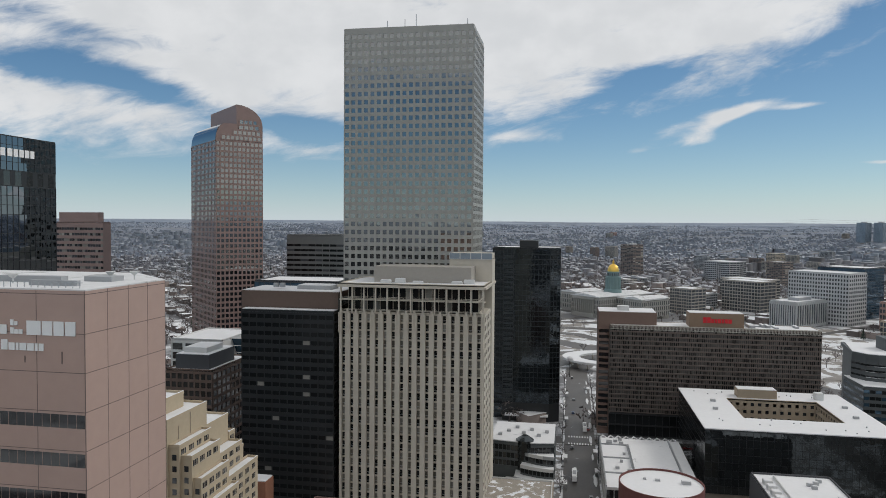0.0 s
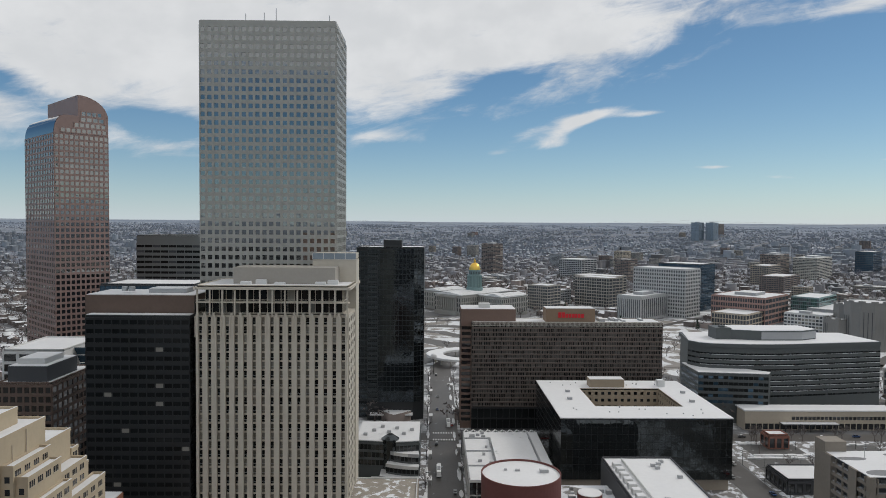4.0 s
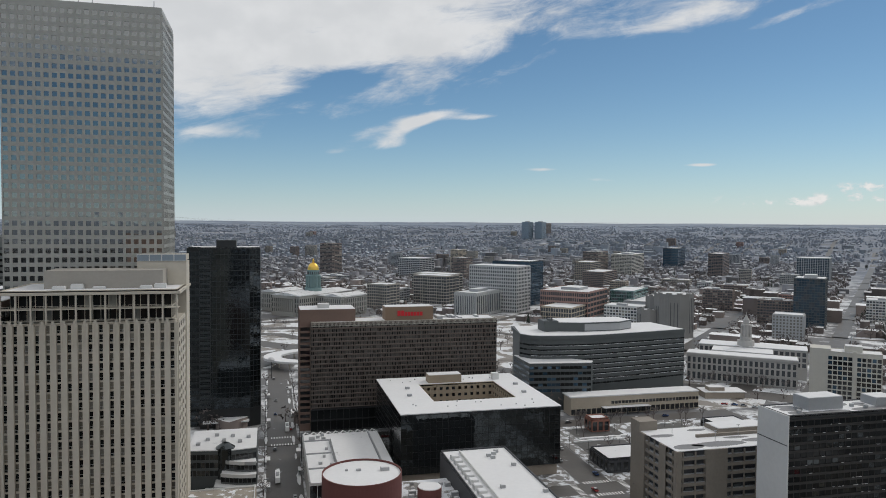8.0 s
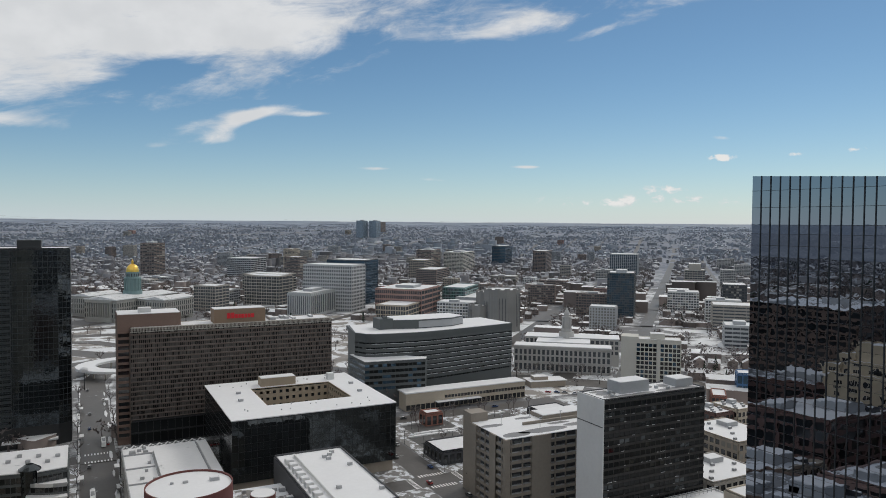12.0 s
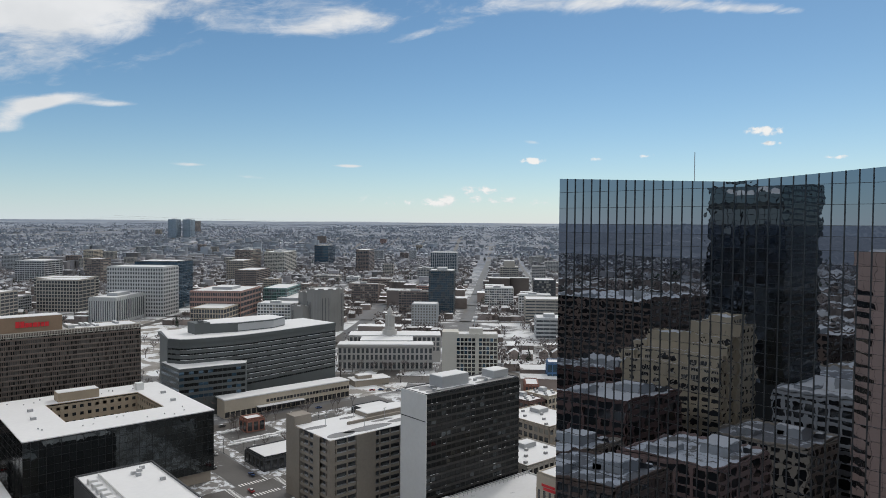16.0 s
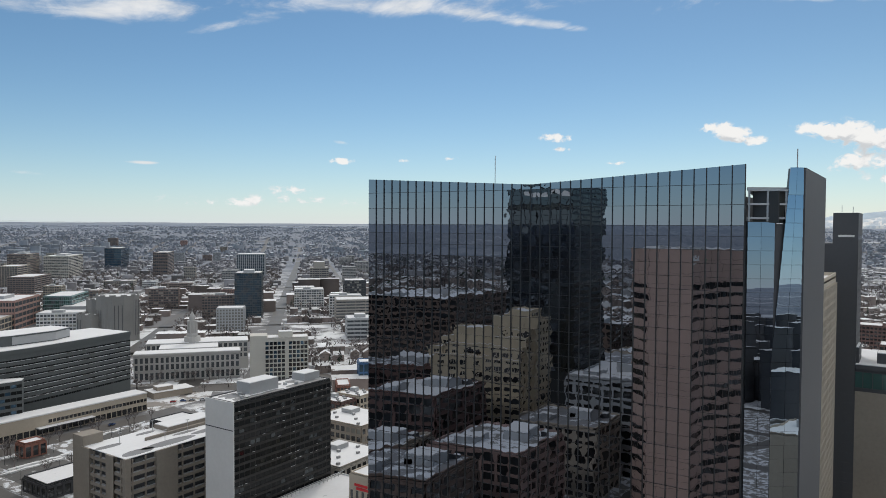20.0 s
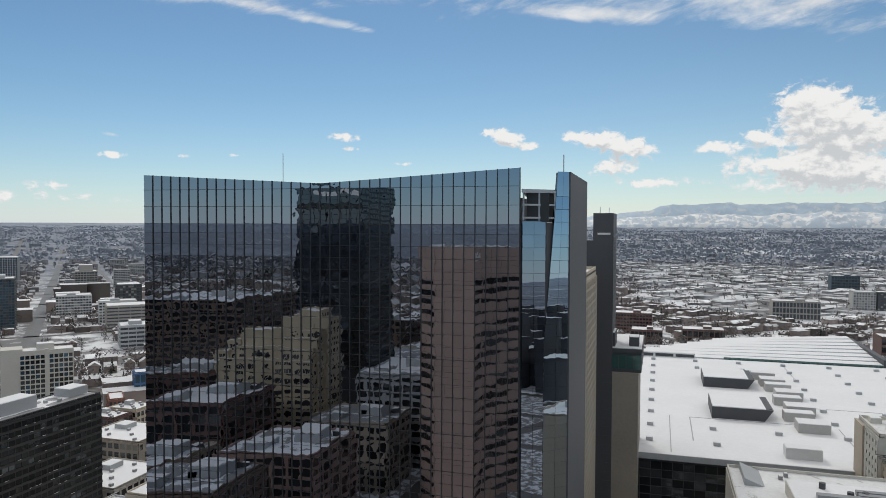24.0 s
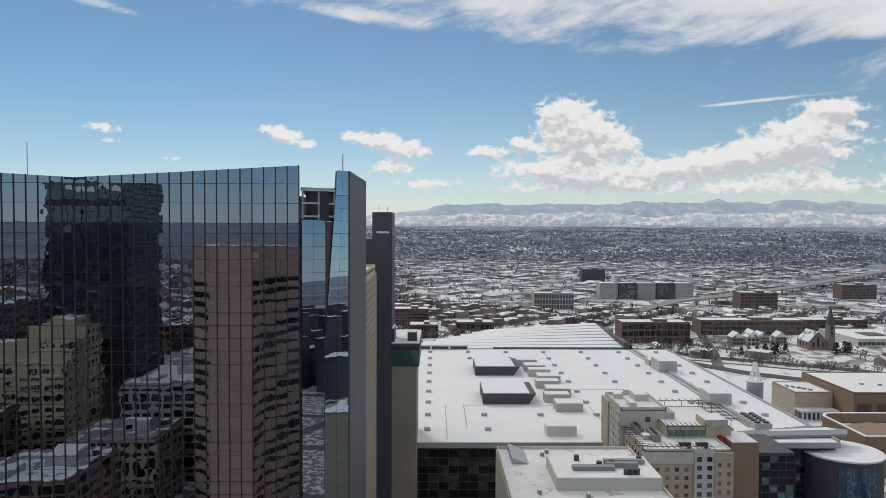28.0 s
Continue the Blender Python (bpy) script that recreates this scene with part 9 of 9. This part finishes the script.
def make_city():
    near, mid, sheds, plain, trees, firs, woods, woods2 = Bulk(), Bulk(), Bulk(), Bulk(), Bulk(), Bulk(), Bulk(), Bulk()
    n_t = 0
    for i in range(-36, 40):
        for j in range(-10, 60):
            a0, b0 = -172 + i * 132, 760 + j * 95 - 900
            cx, cy = to_city(a0 + 66, b0 + 47)
            d = math.hypot(cx, cy)
            if d > 3450 or d < 420 or not seen_way(cx, cy) or (cx < -0.9 * cy and d > 2700):
                continue
            dense = noise.noise(Vector((cx * 0.0011, cy * 0.0011, 3.3)))
            kind = "flats" if cx > 0 and cy < 0.12 * cx - 150 and 1150 < d < 2600 else ("works" if dense > 0.28 else "homes")
            step = 15 if d < 1500 else (20 if d < 2600 else 30)
            if kind == "homes":
                for side in (0, 1):
                    p = 15
                    while p < 124:
                        w_ = rngc.uniform(8, 13)
                        a, b = a0 + p + rngc.uniform(-1, 1), b0 + (22 if side == 0 else 73) + rngc.uniform(-6, 6)
                        if d > 1300:
                            a, b = a0 + rngc.uniform(15, 122), b0 + rngc.uniform(8, 88)
                        p += step + rngc.uniform(-2, 3)
                        x, y = to_city(a, b)
                        if not open_site(x, y) or rngc.random() < 0.1:
                            continue
                        z = lift(math.hypot(x, y))
                        big = rngc.random()
                        if d < 1300 and big < 0.66:
                            put_box(near, x, y, z, rngc.uniform(11, 24), rngc.uniform(9, 17), rngc.uniform(4, 9.5), -math.pi / 4 + (math.pi / 2 if rngc.random() < 0.4 else 0), False)
                        elif big < 0.12:
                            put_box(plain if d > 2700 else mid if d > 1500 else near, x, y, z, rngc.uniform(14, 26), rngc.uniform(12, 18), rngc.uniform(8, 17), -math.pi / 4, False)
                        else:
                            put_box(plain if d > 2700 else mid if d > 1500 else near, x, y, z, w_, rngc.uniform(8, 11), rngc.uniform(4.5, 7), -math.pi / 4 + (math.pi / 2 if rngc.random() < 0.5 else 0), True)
            else:
                for k in range(5 if kind == "works" else 6):
                    x, y = to_city(a0 + rngc.uniform(18, 114), b0 + rngc.uniform(16, 80))
                    if not open_site(x, y, 20):
                        continue
                    z = lift(math.hypot(x, y))
                    hh = rngc.uniform(2.5, 6) if kind == "flats" else rngc.choice([8, 12, 16, 24, 34], p=[0.3, 0.3, 0.2, 0.14, 0.06])
                    if kind == "flats":
                        put_box(sheds, x, y, z, rngc.uniform(16, 84), rngc.uniform(12, 30), hh, -math.pi / 4 + rngc.choice([0, 0.785, 0.785, 0.2, 1.57]), False)
                        continue
                    put_box(plain if d > 2700 else mid if d > 1500 else near, x, y, z, rngc.uniform(18, 50), rngc.uniform(14, 34), hh, -math.pi / 4, False)
            nt = (34 if kind == "homes" else 8 if kind == "flats" else 12) if d < 2600 else (20 if kind == "homes" else 8)
            for k in range(nt):
                a, b = a0 + rngc.uniform(13, 119), b0 + rngc.choice([8, 47, 87, 30, 65]) + rngc.uniform(-5, 5)
                x, y = to_city(a, b)
                if not open_site(x, y, -2):
                    continue
                z = lift(math.hypot(x, y))
                h = rngc.uniform(8, 15) / reach(d) ** 0.7
                n_t += 1
                if rngc.random() < 0.07:
                    put_tree(firs, x, y, z, h, FIR, n_t, 0)
                else:
                    # farther trees take the bluer wood colours that carry haze
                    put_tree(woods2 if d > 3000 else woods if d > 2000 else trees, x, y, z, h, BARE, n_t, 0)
    # scrub and bare trees along the creek and the campus lawns
    for k in range(230):
        f = rngc.random()
        x, y = 735 - 130 * f + rngc.normal(0, 9), -235 - 175 * f + rngc.normal(0, 12)
        if k % 2:
            x, y = rngc.uniform(735, 850), rngc.uniform(-420, -180)
        if x < 575:
            continue
        put_tree(trees, x, y, 0.0, rngc.uniform(4, 9), BARE, k, 0)
    # hazed woods, hedges and sheds on the far plain, ever smaller towards the rim
    for k in range(9000):
        az_, r = rngc.uniform(-50, 128), 2700 + 1750 * rngc.random() ** 0.8
        x, y = r * math.sin(radians(az_)), r * math.cos(radians(az_))
        q = reach(r)
        wild = noise.noise(Vector((x * 0.0016 * q ** 0.5, y * 0.0016 * q ** 0.5, 1.7)))
        if k % 4 == 0:
            if wild > -0.05 and open_site(x, y):
                put_box(plain, x, y, lift(r), rngc.uniform(20, 60), rngc.uniform(14, 30), rngc.uniform(7, 16), rngc.uniform(0, 3), False)
            continue
        if wild > 0.22 or not open_site(x, y):
            continue
        n, sp, h = 9, 30.0, 12.0 / q ** 0.5
        c = rngc.normal(0, sp, (n, 2))
        v = np.zeros((n * 3, 3))
        wd = rngc.uniform(3, 8, n) / q ** 0.3
        t_ = np.array((math.cos(radians(az_)), -math.sin(radians(az_))))
        for i in range(n):
            p0 = np.array((x, y)) + c[i]
            v[3 * i, :2], v[3 * i + 1, :2], v[3 * i + 2, :2] = p0 - t_ * wd[i], p0 + t_ * wd[i], p0 + t_ * rngc.uniform(-4, 4)
            v[3 * i, 2] = v[3 * i + 1, 2] = lift(math.hypot(*p0)) - 1
            v[3 * i + 2, 2] = lift(math.hypot(*p0)) + h * rngc.uniform(0.5, 1.1)
        woods2.add(v, np.arange(n * 3).reshape(n, 3), np.zeros(n, dtype=int))
    near.to("house_field", [HOUSE, NEARROOF], "close-set small houses and shops with snowy gabled roofs", "houses")
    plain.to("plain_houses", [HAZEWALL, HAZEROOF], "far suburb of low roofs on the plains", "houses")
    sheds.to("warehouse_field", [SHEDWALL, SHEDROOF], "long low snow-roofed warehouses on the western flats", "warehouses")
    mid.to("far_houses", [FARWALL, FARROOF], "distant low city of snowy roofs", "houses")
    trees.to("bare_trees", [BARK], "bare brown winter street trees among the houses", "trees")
    woods.to("far_woods", [FARWOOD], "distant winter woods between the roofs, hazed blue-grey", "trees")
    woods2.to("plain_woods", [FARWOOD2], "woods on the far plains, hazed pale blue-grey", "trees")
    firs.to("dark_conifers", [PINE], "scattered dark conifers among the houses", "trees")


def far_towers():
    """Small distant mid-rises on the far flats."""
    rg = random.Random(12)
    for k in range(64):
        a = radians(rg.uniform(-14, 62) if k < 46 else rg.uniform(-40, 128))
        r = rg.uniform(1500, 3500)
        x, y = r * math.sin(a), r * math.cos(a)
        if not open_site(x, y, 30) or (x > 900 and y < 200):
            continue
        h, w_ = rg.uniform(18, 44) / reach(r) ** 0.6, rg.uniform(22, 48) / reach(r) ** 0.6
        m = rg.choice([MIDBROWN, TAUPE, TAN, STONE, GREY, SALMON, TAUPE])
        block("distant_building", {"mid_brown_brick": "distant brown brick mid-rise", "salmon_brick": "distant pale red brick mid-rise"}.get(m.name, "distant pale mid-rise building with snowy roof"), "building", x, y, -45, w_, rg.uniform(14, 24), h, m,
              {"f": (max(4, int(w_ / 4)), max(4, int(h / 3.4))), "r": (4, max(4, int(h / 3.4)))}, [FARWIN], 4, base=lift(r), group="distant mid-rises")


def mountains():
    """The snowy foothills and the haze-blue range behind them, on the western horizon."""
    # both mountain colours are lightened and blued to hold the distance haze
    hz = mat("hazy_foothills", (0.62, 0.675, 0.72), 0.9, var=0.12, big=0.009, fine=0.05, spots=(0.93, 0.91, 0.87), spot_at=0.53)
    bl = mat("hazed_range", (0.60, 0.69, 0.76), 0.95, var=0.08, big=0.007, fine=0.04, spots=(0.76, 0.78, 0.79), spot_at=0.57)
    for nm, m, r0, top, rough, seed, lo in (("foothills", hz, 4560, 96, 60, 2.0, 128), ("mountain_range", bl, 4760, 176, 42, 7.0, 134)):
        v, t = [], []
        n, rows = 420, 9
        for i in range(n + 1):
            a = radians(40 + 125 * i / n)
            fade = min(1.0, max(0.0, (math.degrees(a) - 78) / 16)) if nm == "mountain_range" else min(1.0, max(0.0, (math.degrees(a) - 70) / 25))
            crest = top * (0.86 + 0.30 * noise.fractal(Vector((a * 11, seed, 0)), 0.8, 2.1, 7)) * fade
            for j in range(rows):
                f = j / (rows - 1)
                r = r0 + 130 * f
                z = lo + max(0, crest) * f ** 0.8 + rough * 0.5 * fade * math.sin(math.pi * f) * noise.fractal(Vector((a * 60, f * 4, seed)), 0.8, 2.0, 5)
                v.append((r * math.sin(a), r * math.cos(a), z if j else 90))
        for i in range(n):
            for j in range(rows - 1):
                k = i * rows + j
                t += [(k, k + 1, k + rows), (k + 1, k + rows + 1, k + rows)]
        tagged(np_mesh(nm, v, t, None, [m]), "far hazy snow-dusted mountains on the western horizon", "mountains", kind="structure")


def mid_rises():
    """Ordinary blocks of three to nine storeys between the houses."""
    rg = random.Random(44)
    n = 0
    while n < 38:
        a, r = radians(rg.uniform(-4, 66)), rg.uniform(720, 1750)
        x, y = r * math.sin(a), r * math.cos(a)
        if not open_site(x, y, 34):
            continue
        n += 1
        h, w_ = rg.choice((11, 14, 18, 24, 31)), rg.uniform(26, 62)
        m = rg.choice((MIDBROWN, TAUPE, TAN, LIGHT, GREY, SALMON, TAUPE, MIDBROWN, STONE))
        tint = {"mid_brown_brick": "brown brick", "salmon_brick": "pale red brick", "grey_beige_plaster": "grey beige", "tan_concrete": "tan concrete"}.get(m.name, "pale grey")
        b = block("midrise_block", tint + " mid-rise block with snow on its flat roof", "building", x, y, -45, w_, rg.uniform(16, 34), h, m, {"f": (max(5, int(w_ / 3.6)), int(h / 3.5)), "r": (6, int(h / 3.5))}, [FARWIN, WINLIT], 4, group="mid-rise blocks", lit=0.2)
        roof_box(b, w_ * 0.3, 4, w_ * 0.55, 12, h, h + 3, GREY)
        CLEAR.append((x + 15, y, 30))


def rear_downtown():
    """Random unseen blocks added behind the eye, to darken what the glass towers mirror."""
    rg = random.Random(71)
    bk = Bulk()
    for i in range(-13, 7):
        for j in range(-16, -5):
            for k in range(2):
                x, y = i * 73 + rg.uniform(-8, 8), j * 106 + 30 + k * 44
                if x > 420 or y > -560:
                    continue
                put_box(bk, x, y, 0, rg.uniform(30, 56), rg.uniform(26, 38), rg.choice((18, 30, 44, 60, 78) if j > -9 else (12, 18, 26, 40, 62)), 0, False)
    bk.to("downtown_field", [CHAR, NEARROOF], "unseen dark stand-in blocks under snowy roofs, for the reflections", "buildings")


mid_rises()
make_city()
rear_downtown()
far_towers()
mountains()
